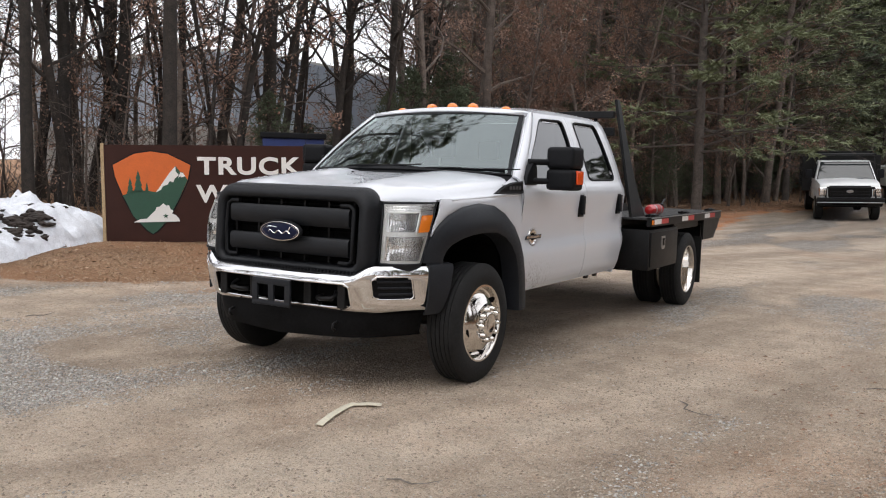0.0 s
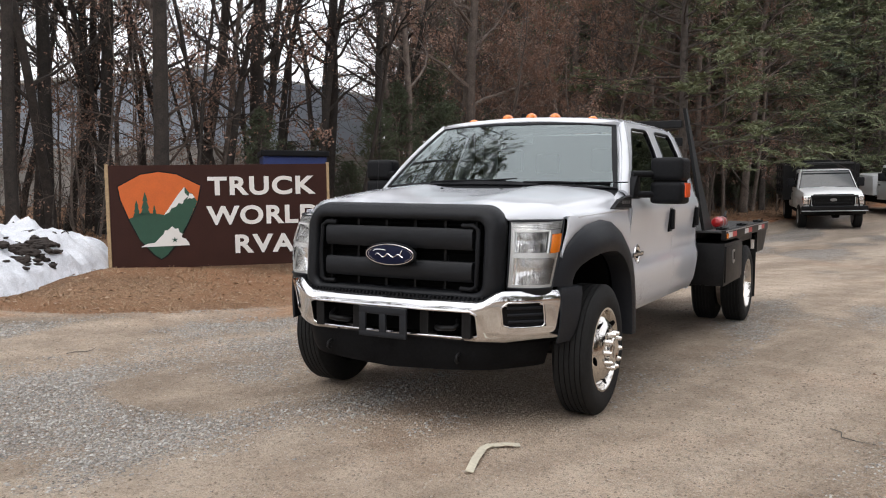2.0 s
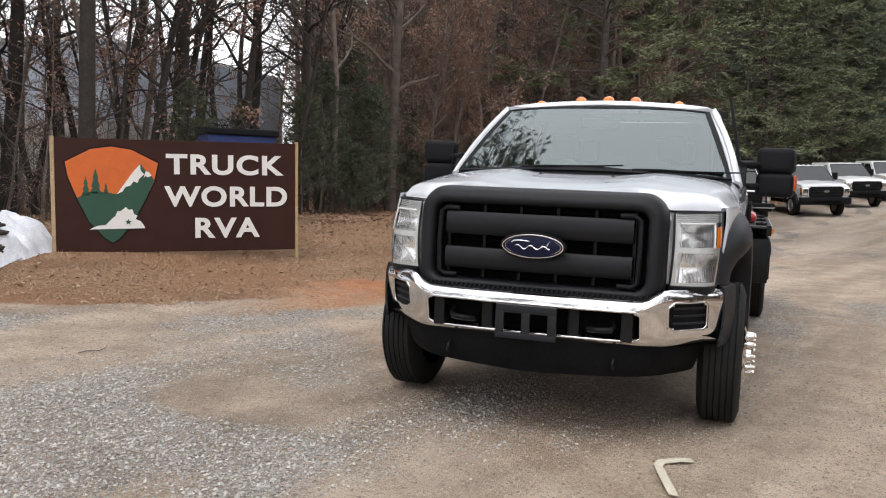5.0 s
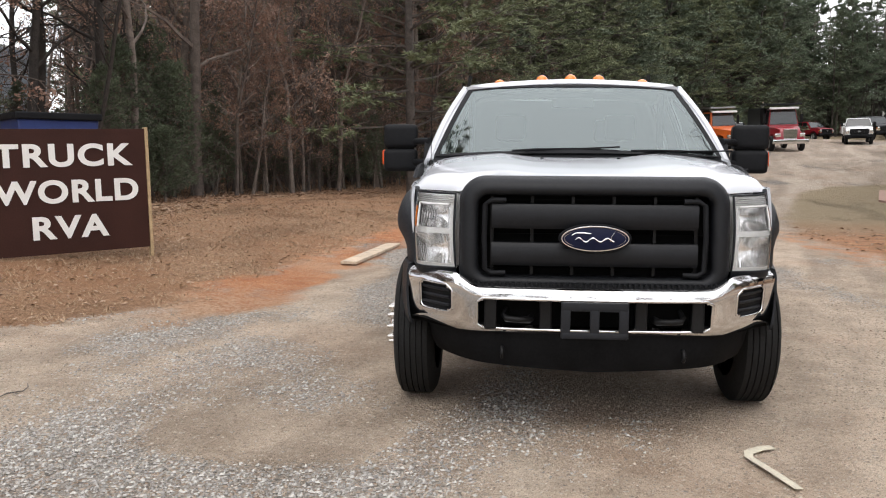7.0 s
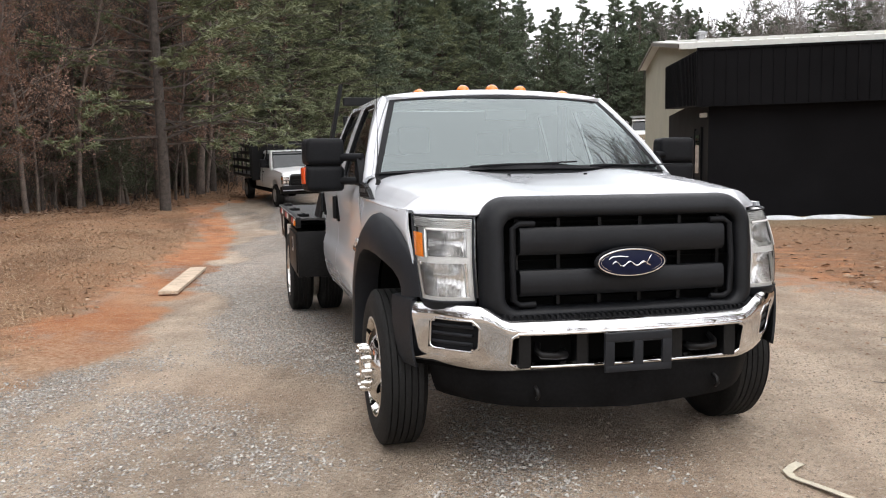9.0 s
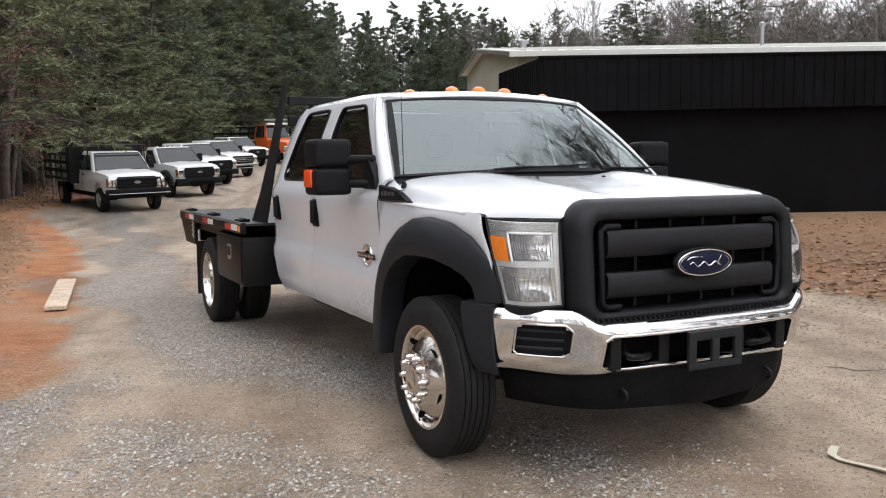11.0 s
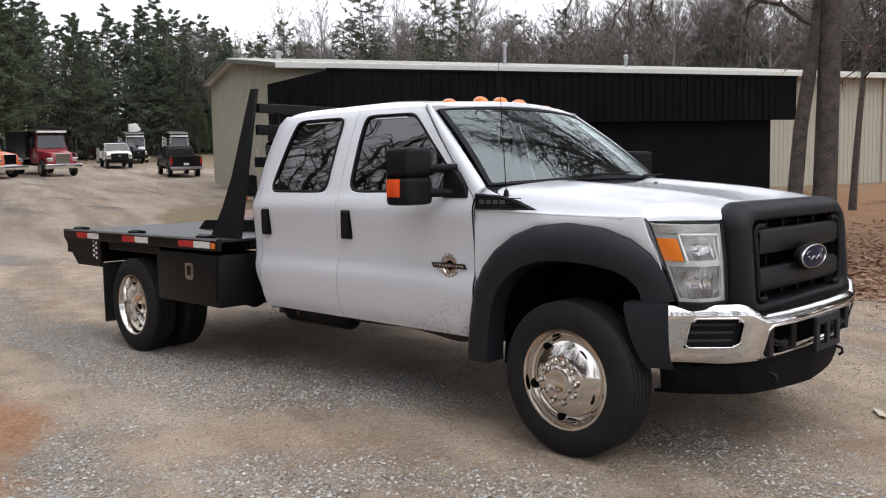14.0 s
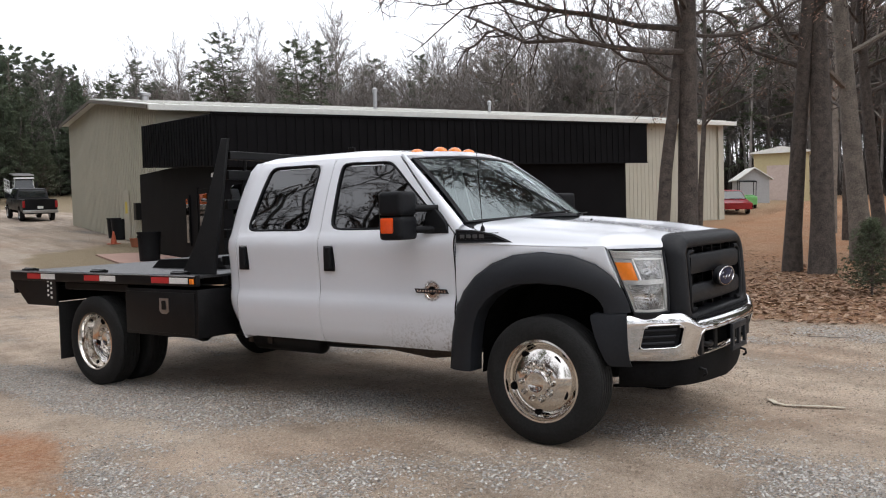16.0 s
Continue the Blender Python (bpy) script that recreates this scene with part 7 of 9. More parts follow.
PALE_LIMB = make_tree(85, 17, 0.24, 0.40, 26, 4.8, BARK_PALE, lean=0.03, aims=[(4.0, LEFT + Vector((0, 0, 0.45)), 6.5, 0.085), (4.8, Vector((0.6, -0.5, 0.5)), 4.0, 0.07)])
for k, x, y, t, s_ in ((0, 9.45, 3.15, 0.4, 0.95), (2, 14.0, 1.85, 1.0, 0.70), (2, 13.55, 1.15, 3.4, 0.92), (2, 20.0, 0.85, 5.0, 0.7), (0, 26.5, 8.0, 1.1, 0.9),
                       (2, 31, 3.5, 0.2, 0.8), (1, 36, 5.0, 2.2, 0.9), (0, 19.5, -3.0, 0, 0.9), (3, 24, -6.5, 2.5, 0.9), (2, 12.5, -8, 1, 0.9), (1, 11.5, -13.0, 3, 1.0), (2, 17, -11, 1, 1.0)):
    plant(ROADSIDE[k], "yard_tree", x, y, t, s_, "leafless roadside tree with a few brown leaves", "tree", "trees beside the building")
plant(FORKED, "yard_tree", 9.75, 2.75, 0.0, 1.0, "tall bare tree with long level limbs beside the yard", "tree", "trees beside the building")
plant(PALE_LIMB, "yard_tree", 17.9, 1.0, 0.0, 1.1, "pale-barked bare tree with a rising limb", "tree", "trees beside the building")
# trees farther along the road close that side
for k in range(26):
    x, y = wr.uniform(19, 46), wr.uniform(-15, -3.5)
    if y > -8 + 0.17 * (x - 15):
        continue
    plant(wr.choice(BARE + PINES), "bare_tree", x, y, wr.uniform(0, 6.28), wr.uniform(0.75, 1.0), "tall leafless tree along the road", "tree", "trees across the road")
for m_, x, y, t, s_ in ((PINES[0], 12.5, -6.0, 0.5, 0.8), (LEAFY[2], 10.5, -8.5, 1.5, 1.1), (PINES[1], 15.5, -7.2, 2.5, 0.8), (LEAFY[1], 18, -5.8, 0.2, 1.1), (PINES[2], 20.5, -7.5, 4.0, 0.8), (BARE[2], 13.5, -11, 3.0, 0.9)):
    plant(m_, "roadside_tree", x, y, t, s_, "tall tree along the road past the yard", "tree", "trees across the road")
# trees behind the camera close the place
for k in range(46):
    a = radians(wr.uniform(190, 345))
    d = wr.uniform(24, 46)
    plant(wr.choice(BARE + PINES[:1]), "bare_tree", d * math.cos(a), -4 + d * math.sin(a), wr.uniform(0, 6.28), wr.uniform(0.8, 1.1), "tall leafless winter tree across the road", "tree", "trees across the road")

# far woods on the rising ground behind the yard and the building: one mass
def far_woods(name, spots, label):
    co, fa, mi, base = [], [], [], 0
    mats = []
    for me_list, x, y, t, s_ in spots:
        M = np.array(Matrix.Translation((x, y, rise(x, y))) @ Matrix.Rotation(t, 4, "Z") @ Matrix.Diagonal((s_, s_, s_, 1)))
        for me_ in me_list:
            nv = len(me_.vertices)
            c = np.empty(nv * 3, np.float32)
            me_.vertices.foreach_get("co", c)
            c = c.reshape(-1, 3) @ M[:3, :3].T + M[:3, 3]
            co.append(c)
            for p in me_.polygons:
                fa.append(tuple(i + base for i in p.vertices))
                mt = me_.materials[p.material_index]
                if mt not in mats:
                    mats.append(mt)
                mi.append(mats.index(mt))
            base += nv
    me_ = bpy.data.meshes.new(name)
    me_.from_pydata(np.concatenate(co).tolist(), [], fa)
    for mt in mats:
        me_.materials.append(mt)
    me_.polygons.foreach_set("material_index", mi)
    return tagged(new(name, me_), label, "woods", kind="stuff")


def thin_tree(seed, height, r, bark, limbs=44, twigs=40, twig_r=0.016):
    """A far leafless tree: forked limbs ending in a haze of twigs."""
    w = Wood(seed)
    g = w.rng
    trunk = w.path((0, 0, -0.3), (0, 0, 1), height * 0.86, 6, 0.05)
    w.limb(trunk, r, 0.02, 4)
    for k in range(limbs):
        t = 0.36 + 0.64 * k / limbs
        i = min(5, int(t * 6))
        q = trunk[i].lerp(trunk[i + 1], t * 6 - i)
        a = g.uniform(0, 6.28)
        pts = w.path(q, (math.cos(a), math.sin(a), 0.55 + 0.7 * t), height * 0.30 * (1.15 - 0.62 * t), 3, 0.22)
        w.limb(pts, r * 0.3 * (1.2 - t), twig_r, 3)
        for j in range(twigs):
            u = 0.2 + 0.8 * g.random()
            ii = min(2, int(u * 3))
            p = pts[ii].lerp(pts[ii + 1], u * 3 - ii)
            b2 = g.uniform(0, 6.28)
            d = Vector((math.cos(b2), math.sin(b2), g.uniform(0.1, 1.1))) * g.uniform(0.3, 1.0)
            o = Vector((-math.sin(b2 + g.uniform(-1, 1)), math.cos(b2), 0.2)) * twig_r * 1.3
            w.v += [p - o, p + o, p + d]
            w.f.append((len(w.v) - 3, len(w.v) - 2, len(w.v) - 1))
    me_ = bpy.data.meshes.new("far_tree")
    me_.from_pydata(w.v, [], w.f)
    me_.materials.append(bark)
    return (me_,)


def bushy_pine(seed, height, first, size=0.38):
    return make_pine(seed, height, 0.2, first, 50, height * 0.22, BARK_OAK, CEDAR, tufts=2, blades=6, size=size * 1.15, subs=7)


# paler than the near bark: distance haze put into the colour
FAR_BARK = mat("hazed_far_bark", (0.20, 0.18, 0.166), 0.95, vary=0.35, scale=2)
FAR_BARE = [thin_tree(90 + k, 15 + 2 * k, 0.16, FAR_BARK) for k in range(4)]
MID_BARE = [thin_tree(190 + k, 16 + 2 * k, 0.15, BARK) for k in range(3)]
FAR_PINE = [bushy_pine(95, 17, 0.12), bushy_pine(96, 19, 0.55), bushy_pine(97, 15, 0.08)]
MID_PINE = [bushy_pine(98, 18, 0.06, 0.30), bushy_pine(99, 16, 0.04, 0.30)]
spots = []
for k in range(1050):
    a = radians(wr.uniform(-14, 72))
    d = 84 + 80 * wr.random() ** 1.1
    x, y = -5 + d * math.cos(a), -3 + d * math.sin(a)
    if in_wood(x, y) > 0 or math.hypot(x - 35, y - 28) < 24 or (60 < x < 84 and 5 < y < 25) or (x < 52 and y < 93):
        continue
    ang = math.degrees(a)
    tall = 1.35 - 0.34 * smoothstep(12, 36, ang) - 0.10 * smoothstep(40, 60, ang)
    p_pine = 0.85 if ang > 62 else 0.18 if ang > 45 else 0.09
    if wr.random() < p_pine:
        spots.append((FAR_PINE[wr.choice((0, 2))] if ang > 62 else wr.choice(FAR_PINE), x, y, wr.uniform(0, 6.28), tall * wr.uniform(0.75, 1.0)))
    else:
        spots.append((wr.choice(FAR_BARE), x, y, wr.uniform(0, 6.28), tall * wr.uniform(0.72, 1.05)))
far_woods("far_woods", spots, "grey leafless woods with scattered pines on rising ground")
spots = []
while len(spots) < 150:
    x, y = edge_spot(-18, 100, lambda: wr.uniform(15, 40))
    pn = piney(x, y)
    if in_wood(x, y) < 12 or not free(x, y, 1.2) or (pn < 0.25 and wr.random() < 0.6) or (behind_sign(x, y) and wr.random() < 0.93):
        continue
    spots.append((wr.choice(MID_PINE) if wr.random() < 0.12 + 0.8 * pn else wr.choice(MID_BARE), x, y, wr.uniform(0, 6.28), wr.uniform(0.85, 1.15)))
far_woods("deep_woods", spots, "dense dim woods of pines and bare trees")

# thicket under the far trees, their shadow put into its near-black bark
w = Wood(720)
for k in range(16000):
    a, d = radians(wr.uniform(-14, 76)), 80 + 70 * wr.random()
    x, y = -5 + d * math.cos(a), -3 + d * math.sin(a)
    if in_wood(x, y) > 0 or math.hypot(x - 35, y - 28) < 24 or (60 < x < 84 and 3 < y < 25) or (x < 52 and y < 93):
        continue
    p = Vector((x, y, rise(x, y) - 0.2))
    for _ in range(3):
        q = Vector((wr.gauss(0, 0.8), wr.gauss(0, 0.8), wr.uniform(1.5, 6.5)))
        o = Vector((wr.gauss(0, 1), wr.gauss(0, 1), 0)).normalized() * 0.07
        w.v += [p - o, p + o, p + q]
        w.f.append((len(w.v) - 3, len(w.v) - 2, len(w.v) - 1))
me_ = bpy.data.meshes.new("far_thicket")
me_.from_pydata(w.v, [], w.f)
me_.materials.append(BARK_SHADED)
tagged(new("far_thicket", me_), "leafless thicket under the far trees, shade put into its near-black colour", "thicket", kind="stuff")

# ---- parked vehicles in the yard ----
def stand(x, y, turn):
    """A vehicle's pose on the slope: nose towards -y turned by the angle."""
    ca, sa = math.cos(radians(turn)), math.sin(radians(turn))
    pitch = math.atan2(rise(x - 3.5 * sa, y + 3.5 * ca) - rise(x, y), 3.5)
    roll = math.atan2(rise(x + 0.8 * ca, y + 0.8 * sa) - rise(x - 0.8 * ca, y - 0.8 * sa), 1.6)
    return Matrix.Translation((x, y, rise(x, y))) @ Matrix.Rotation(radians(turn), 4, "Z") @ Matrix.Rotation(pitch, 4, "X") @ Matrix.Rotation(-roll, 4, "Y")


def road_wheel(parent, x, y, r, w, mt):
    W = empty("wheel")
    W.parent = parent
    W.matrix_basis = Matrix.Translation((x, y, r)) @ (Matrix.Rotation(math.pi, 4, "Z") if x < 0 else Matrix.Identity(4))
    bm = bmesh.new()
    lathe(bm, [(-w / 2, r * 0.62), (-w / 2, r * 0.9), (-w / 2 + 0.03, r), (w / 2 - 0.03, r), (w / 2, r * 0.9), (w / 2 + 0.005, r * 0.7), (w / 2, r * 0.62)], 26, "x", caps=False)
    part("tyre", bm, RUBBER, W, smooth=40)
    bm = bmesh.new()
    lathe(bm, [(-w / 2, r * 0.62), (w / 2 - 0.005, r * 0.62), (w / 2 - 0.05, r * 0.54), (w / 2 - 0.06, r * 0.3), (w / 2 - 0.02, r * 0.24), (w / 2 - 0.02, 0)], 22, "x")
    part("rim", bm, mt, W, smooth=40)


def greenhouse(parent, paint, y0, y1, y2, y3, zb, zt, w, doors):
    """Cab upper: pillars and roof of paint with glass set in."""
    def at(y, z, side):
        k = (z - zb) / (zt - zb)
        return (side * (w / 2 - 0.16 * k), y, z)
    bm = bmesh.new()
    vs = [[bm.verts.new(at(y, z, s)) for s in (-1, 1)] for y, z in ((y0, zb), (y1, zt - 0.04), (y1 + 0.15, zt), (y2, zt), (y3, zb))]
    for a, c in zip(vs, vs[1:]):
        bm.faces.new((a[0], a[1], c[1], c[0]))
    for s in (0, 1):
        bm.faces.new([v[s] for v in vs])
    bmesh.ops.recalc_face_normals(bm, faces=bm.faces)
    bmesh.ops.bevel(bm, geom=bm.edges[:], offset=0.065, segments=3, profile=0.6, affect="EDGES")
    cab = part("cab_roof", bm, paint, parent, smooth=60)
    # windscreen
    nrm = Vector((0, -(zt - zb), (y1 - y0) * 1.0)).normalized()
    def on_screen(u, v):
        y, z = y0 + (y1 - y0) * v, zb + (zt - 0.04 - zb) * v
        x = u * (w / 2 - 0.16 * v - 0.055)
        return Vector((x, y, z)) + nrm * 0.012
    bm = grid_mesh([[on_screen(-1 + j / 3, v) for j in range(7)] for v in (0.04, 0.35, 0.65, 0.965)])
    WS = thicken(part("windscreen", bm, CAR_GLASS, cab, smooth=60), 0.006)
    bm = bmesh.new()
    rim = [on_screen(-1 + j / 3, 0.04) for j in range(7)] + [on_screen(1, 0.5)] + [on_screen(1 - j / 3, 0.97) for j in range(7)] + [on_screen(-1, 0.5)]
    tube(bm, rim + rim[:2], 0.016, 5, caps=False)
    part("screen_seal", bm, BLACK_PLASTIC, WS, smooth=60)
    bm = bmesh.new()
    for sx in (-0.45, 0.2):
        tube(bm, [on_screen(sx, 0.05) + nrm * 0.015, on_screen(sx + 0.55, 0.12) + nrm * 0.015], 0.010, 5)
    part("wiper_pair", bm, BLACK_PLASTIC, WS)
    for s in (-1, 1):
        ya = y0 + 0.30
        for k in range(doors):
            yb_ = ya + (y3 - 0.22 - ya) / (doors - k)
            lo, hi = zb + 0.05, zt - 0.11
            q = []
            for y, z in ((ya, lo), (yb_ - 0.05, lo), (min(yb_ - 0.05, y2 - 0.1), hi), (max(ya, y1 + 0.12) if k == 0 else ya, hi)):
                p = Vector(at(y, z, s))
                q.append(p + Vector((s * 0.012, 0, 0)))
            bm = bmesh.new()
            bm.faces.new([bm.verts.new(p) for p in q])
            thicken(part("side_window", bm, CAR_GLASS, cab), 0.004)
            ya = yb_ + 0.03
    bm = bmesh.new()
    q = []
    for v, sgn in ((0.2, -1), (0.2, 1), (0.85, 1), (0.85, -1)):
        q.append((sgn * (w / 2 - 0.16 * v - 0.12), y3 + (y2 - y3) * v + 0.014, zb + (zt - zb) * v))
    bm.faces.new([bm.verts.new(p) for p in q])
    part("back_window", bm, CAR_GLASS, cab)
    return cab


CAR_GLASS = mat("car_glass", (0.016, 0.020, 0.021), 0.03, vary=0.5, scale=2.2, spec=0.75)
OFF_WHITE = mat("fleet_white_paint", (0.74, 0.75, 0.75), 0.32, vary=0.05, scale=2, coat=0.5)
SILVER = mat("silver_grey_paint", (0.60, 0.62, 0.63), 0.32, vary=0.05, coat=0.5)
ORANGE = mat("orange_truck_paint", (0.55, 0.11, 0.02), 0.32, vary=0.06, coat=0.5)
RED_PAINT = mat("dark_red_truck_paint", (0.26, 0.012, 0.022), 0.3, vary=0.06, coat=0.5)
BLACK_PAINT = mat("black_truck_paint", (0.005, 0.005, 0.006), 0.35, vary=0.2, spec=0.2)
GREEN_PAINT = mat("green_cart_paint", (0.16, 0.42, 0.14), 0.4, vary=0.1)


def pickup(x, y, turn, paint, label, cab_len=2.45, wheelbase=3.9, bed="pickup", trim=None, chrome=False, flares=False, markers=False, group="trucks parked along the yard"):
    """A full-size pickup or chassis-cab truck, nose to -y, front axle over its place."""
    trim = trim or BLACK_PLASTIC
    T = empty("parked_truck", stand(x, y, turn), label=label, category="truck", group=group)
    w, r = 1.98, 0.40
    yc = 0.42 + cab_len
    tail = wheelbase + 1.15
    # lower body with wheel arches
    out = [(-0.86, 0.62), (-0.88, 1.12), (-0.80, 1.20), (0.45, 1.30), (yc, 1.32)]
    if bed == "pickup":
        out += [(tail, 1.34), (tail, 0.66)]
        arches = ((wheelbase, 0.50), (0.0, 0.52))
    else:
        out += [(yc + 0.05, 1.0), (yc, 0.60)]
        arches = ((0.0, 0.52),)
    for ay, ar in arches:
        out += [(ay + ar * math.cos(radians(a)), 0.44 + ar * math.sin(radians(a))) for a in (20, 45, 70, 90, 110, 135, 160)]
    bm = bmesh.new()
    prism(bm, out, w, Matrix.Translation((-w / 2, 0, 0)) @ SWAP, bevel=0.05)
    for v in bm.verts:
        v.co.x *= 1 - 0.045 * smoothstep(0.95, 1.33, v.co.z) - 0.03 * smoothstep(0.85, 0.6, v.co.z) - 0.07 * smoothstep(-0.35, -0.9, v.co.y)
    part("body", bm, paint, T, smooth=50)
    if flares:
        for s in (-1, 1):
            bm = bmesh.new()
            arc = [(0.53 * math.cos(radians(a)), 0.44 + 0.53 * math.sin(radians(a))) for a in range(5, 176, 17)]
            rim_ = [(0.68 * math.cos(radians(a)), 0.44 + 0.66 * math.sin(radians(a))) for a in range(5, 176, 17)]
            grid_mesh([[(s * (0.955 + h), a[0] + (c[0] - a[0]) * t, a[1] + (c[1] - a[1]) * t) for t, h in ((0, 0.0), (0, 0.10), (0.5, 0.09), (0.9, 0.04), (1, 0.0))] for a, c in zip(arc, rim_)], bm=bm)
            outward(bm, (0, 0, 0.7))
            thicken(part("wheel_flare", bm, GREY_PLASTIC, T, "dark plastic wheel flare", smooth=50), 0.015)
    bm = bmesh.new()
    box(bm, -0.85, 0.85, -0.6, tail - 0.2, 0.45, 0.75)
    part("underbody", bm, DARK, T)
    greenhouse(T, paint, 0.38, 1.02, yc - 0.18, yc, 1.29, 1.95, w - 0.06, 2 if cab_len > 2 else 1)
    # bonnet crown
    bm = bmesh.new()
    rows = [[(u * 0.93 * (1 - 0.06 * smoothstep(-0.35, -0.9, yy)), yy, z - 0.06 * u ** 4 + 0.012 * math.cos(u * 7)) for u in (-1, -0.92, -0.7, -0.5, -0.35, -0.15, 0, 0.15, 0.35, 0.5, 0.7, 0.92, 1)] for yy, z in ((-0.89, 1.10), (-0.87, 1.19), (-0.80, 1.25), (-0.5, 1.30), (0.0, 1.34), (0.46, 1.37))]
    grid_mesh(rows, bm=bm)
    outward(bm, (0, 0, 0.5))
    thicken(part("bonnet", bm, paint, T, smooth=60), 0.03)
    # nose
    bm = bmesh.new()
    prism(bm, [(-0.60, 0.76), (0.60, 0.76), (0.655, 0.84), (0.655, 1.10), (0.60, 1.175), (-0.60, 1.175), (-0.655, 1.10), (-0.655, 0.84)], 0.07, Matrix.Translation((0, -0.945, 0)), bevel=0.02)
    G = part("grille", bm, trim, T, "dark grille")
    for z in (0.88, 0.97, 1.06):
        bm = bmesh.new()
        box(bm, -0.58, 0.58, -0.965, -0.94, z - 0.022, z + 0.022, 0.006)
        part("grille_bar", bm, CHROME if chrome else BLACK_STEEL, G)
    bm = bmesh.new()
    lathe(bm, [(0, 1), (-0.012, 0.9), (-0.014, 0)], 18, "y", Matrix.Translation((0, -0.965, 0.99)) @ Matrix.Diagonal((0.11, 1, 0.05, 1)))
    part("badge", bm, STEEL, G)
    for s in (-1, 1):
        bm = bmesh.new()
        box(bm, s * 0.68, s * 0.925, -0.915, -0.66, 0.82, 1.12, 0.04, seg=3)
        HL = part("headlamp", bm, LAMP_CHROME, T, smooth=50)
        bm = bmesh.new()
        box(bm, s * 0.835, s * 0.932, -0.895, -0.70, 0.98, 1.08, 0.02)
        part("corner_lens", bm, AMBER, HL, smooth=40)
        bm = bmesh.new()
        box(bm, s * 0.70, s * 0.90, -0.922, -0.90, 0.955, 0.972, 0.004)
        part("lamp_bar", bm, GREY_PLASTIC, HL)
        bm = bmesh.new()
        box(bm, s * 1.03, s * 1.24, 0.86, 0.98, 1.36, 1.66, 0.03)
        part("door_mirror", bm, BLACK_PLASTIC, T, smooth=40)
        bm = bmesh.new()
        tube(bm, [(s * 0.93, 0.82, 1.42), (s * 1.06, 0.92, 1.45)], 0.03, 6)
        part("mirror_arm", bm, BLACK_PLASTIC, T)
        for k in range(2 if cab_len > 2 else 1):
            bm = bmesh.new()
            box(bm, s * 0.985, s * 1.01, 1.42 + k, 1.60 + k, 1.16, 1.21, 0.008)
            part("door_handle", bm, BLACK_PLASTIC, T)
            bm = bmesh.new()
            box(bm, s * 0.985, s * 0.993, 1.66 + k * 1.05, 1.675 + k * 1.05, 0.66, 1.30)
            part("door_gap", bm, DARK, T)
    bm = bmesh.new()
    box(bm, -0.99, 0.99, -1.06, -0.86, 0.50, 0.76, 0.05, seg=3)
    for v in bm.verts:
        v.co.y += 0.12 * smoothstep(0.6, 1.0, abs(v.co.x))
    BP = part("bumper", bm, CHROME if chrome else trim, T, smooth=40)
    # flat plate, near-black in place of the slot's shade
    bm = bmesh.new()
    box(bm, -0.52, 0.52, -1.068, -1.05, 0.555, 0.635, 0.01)
    part("bumper_slot", bm, DARK, BP)
    if markers:
        for x_ in (-0.55, -0.2, 0.0, 0.2, 0.55):
            bm = bmesh.new()
            lathe(bm, [(-0.01, 0.045), (0.02, 0.04), (0.035, 0.015), (0.037, 0)], 12, "z", Matrix.Translation((x_, 1.28, 1.95)))
            part("roof_lamp", bm, WHITE_TAPE, T, smooth=50)
    for s in (-1, 1):
        for yy in (0.0, wheelbase):
            road_wheel(T, s * 0.86, yy, r, 0.26, STEEL)
    if bed == "pickup":
        bm = bmesh.new()
        box(bm, -0.80, 0.80, yc + 0.08, tail - 0.06, 1.30, 1.345)
        part("bed_liner", bm, DARK, T)
        bm = bmesh.new()
        box(bm, -0.98, 0.98, tail - 0.02, tail + 0.14, 0.52, 0.70, 0.03)
        part("rear_bumper", bm, STEEL, T, smooth=40)
        for s in (-1, 1):
            bm = bmesh.new()
            box(bm, s * 0.84, s * 0.985, tail - 0.01, tail + 0.02, 0.85, 1.25, 0.01)
            part("tail_lamp", bm, RED_LENS, T)
        bm = bmesh.new()
        box(bm, -0.16, 0.16, tail + 0.005, tail + 0.02, 0.78, 0.93)
        part("number_plate", bm, WHITE_TAPE, T)
    elif bed == "stake":
        bm = bmesh.new()
        box(bm, -1.15, 1.15, yc + 0.12, wheelbase + 1.6, 0.92, 1.02, 0.01)
        D = part("stake_deck", bm, BLACK_STEEL, T)
        for s in (-1, 1):
            for z in (1.25, 1.55, 1.85, 2.1):
                bm = bmesh.new()
                box(bm, s * 1.11, s * 1.15, yc + 0.12, wheelbase + 1.6, z - 0.06, z + 0.06, 0.006)
                part("stake_rail", bm, BLACK_STEEL, D)
            for k in range(5):
                yy = yc + 0.16 + (wheelbase + 1.4 - yc) * k / 4
                bm = bmesh.new()
                box(bm, s * 1.08, s * 1.12, yy - 0.03, yy + 0.03, 1.0, 2.2)
                part("stake_post", bm, BLACK_STEEL, D)
        bm = bmesh.new()
        box(bm, -1.12, 1.12, yc + 0.10, yc + 0.14, 1.02, 2.25, 0.006)
        part("bulkhead", bm, BLACK_STEEL, D)
    elif bed == "service":
        bm = bmesh.new()
        box(bm, -1.08, 1.08, yc + 0.12, wheelbase + 1.5, 0.75, 1.55, 0.03)
        part("service_body", bm, paint, T, smooth=40)
    elif bed == "chassis":
        bm = bmesh.new()
        box(bm, -0.45, 0.45, yc, wheelbase + 1.2, 0.6, 0.85, 0.02)
        part("chassis", bm, DARK, T)
    return T


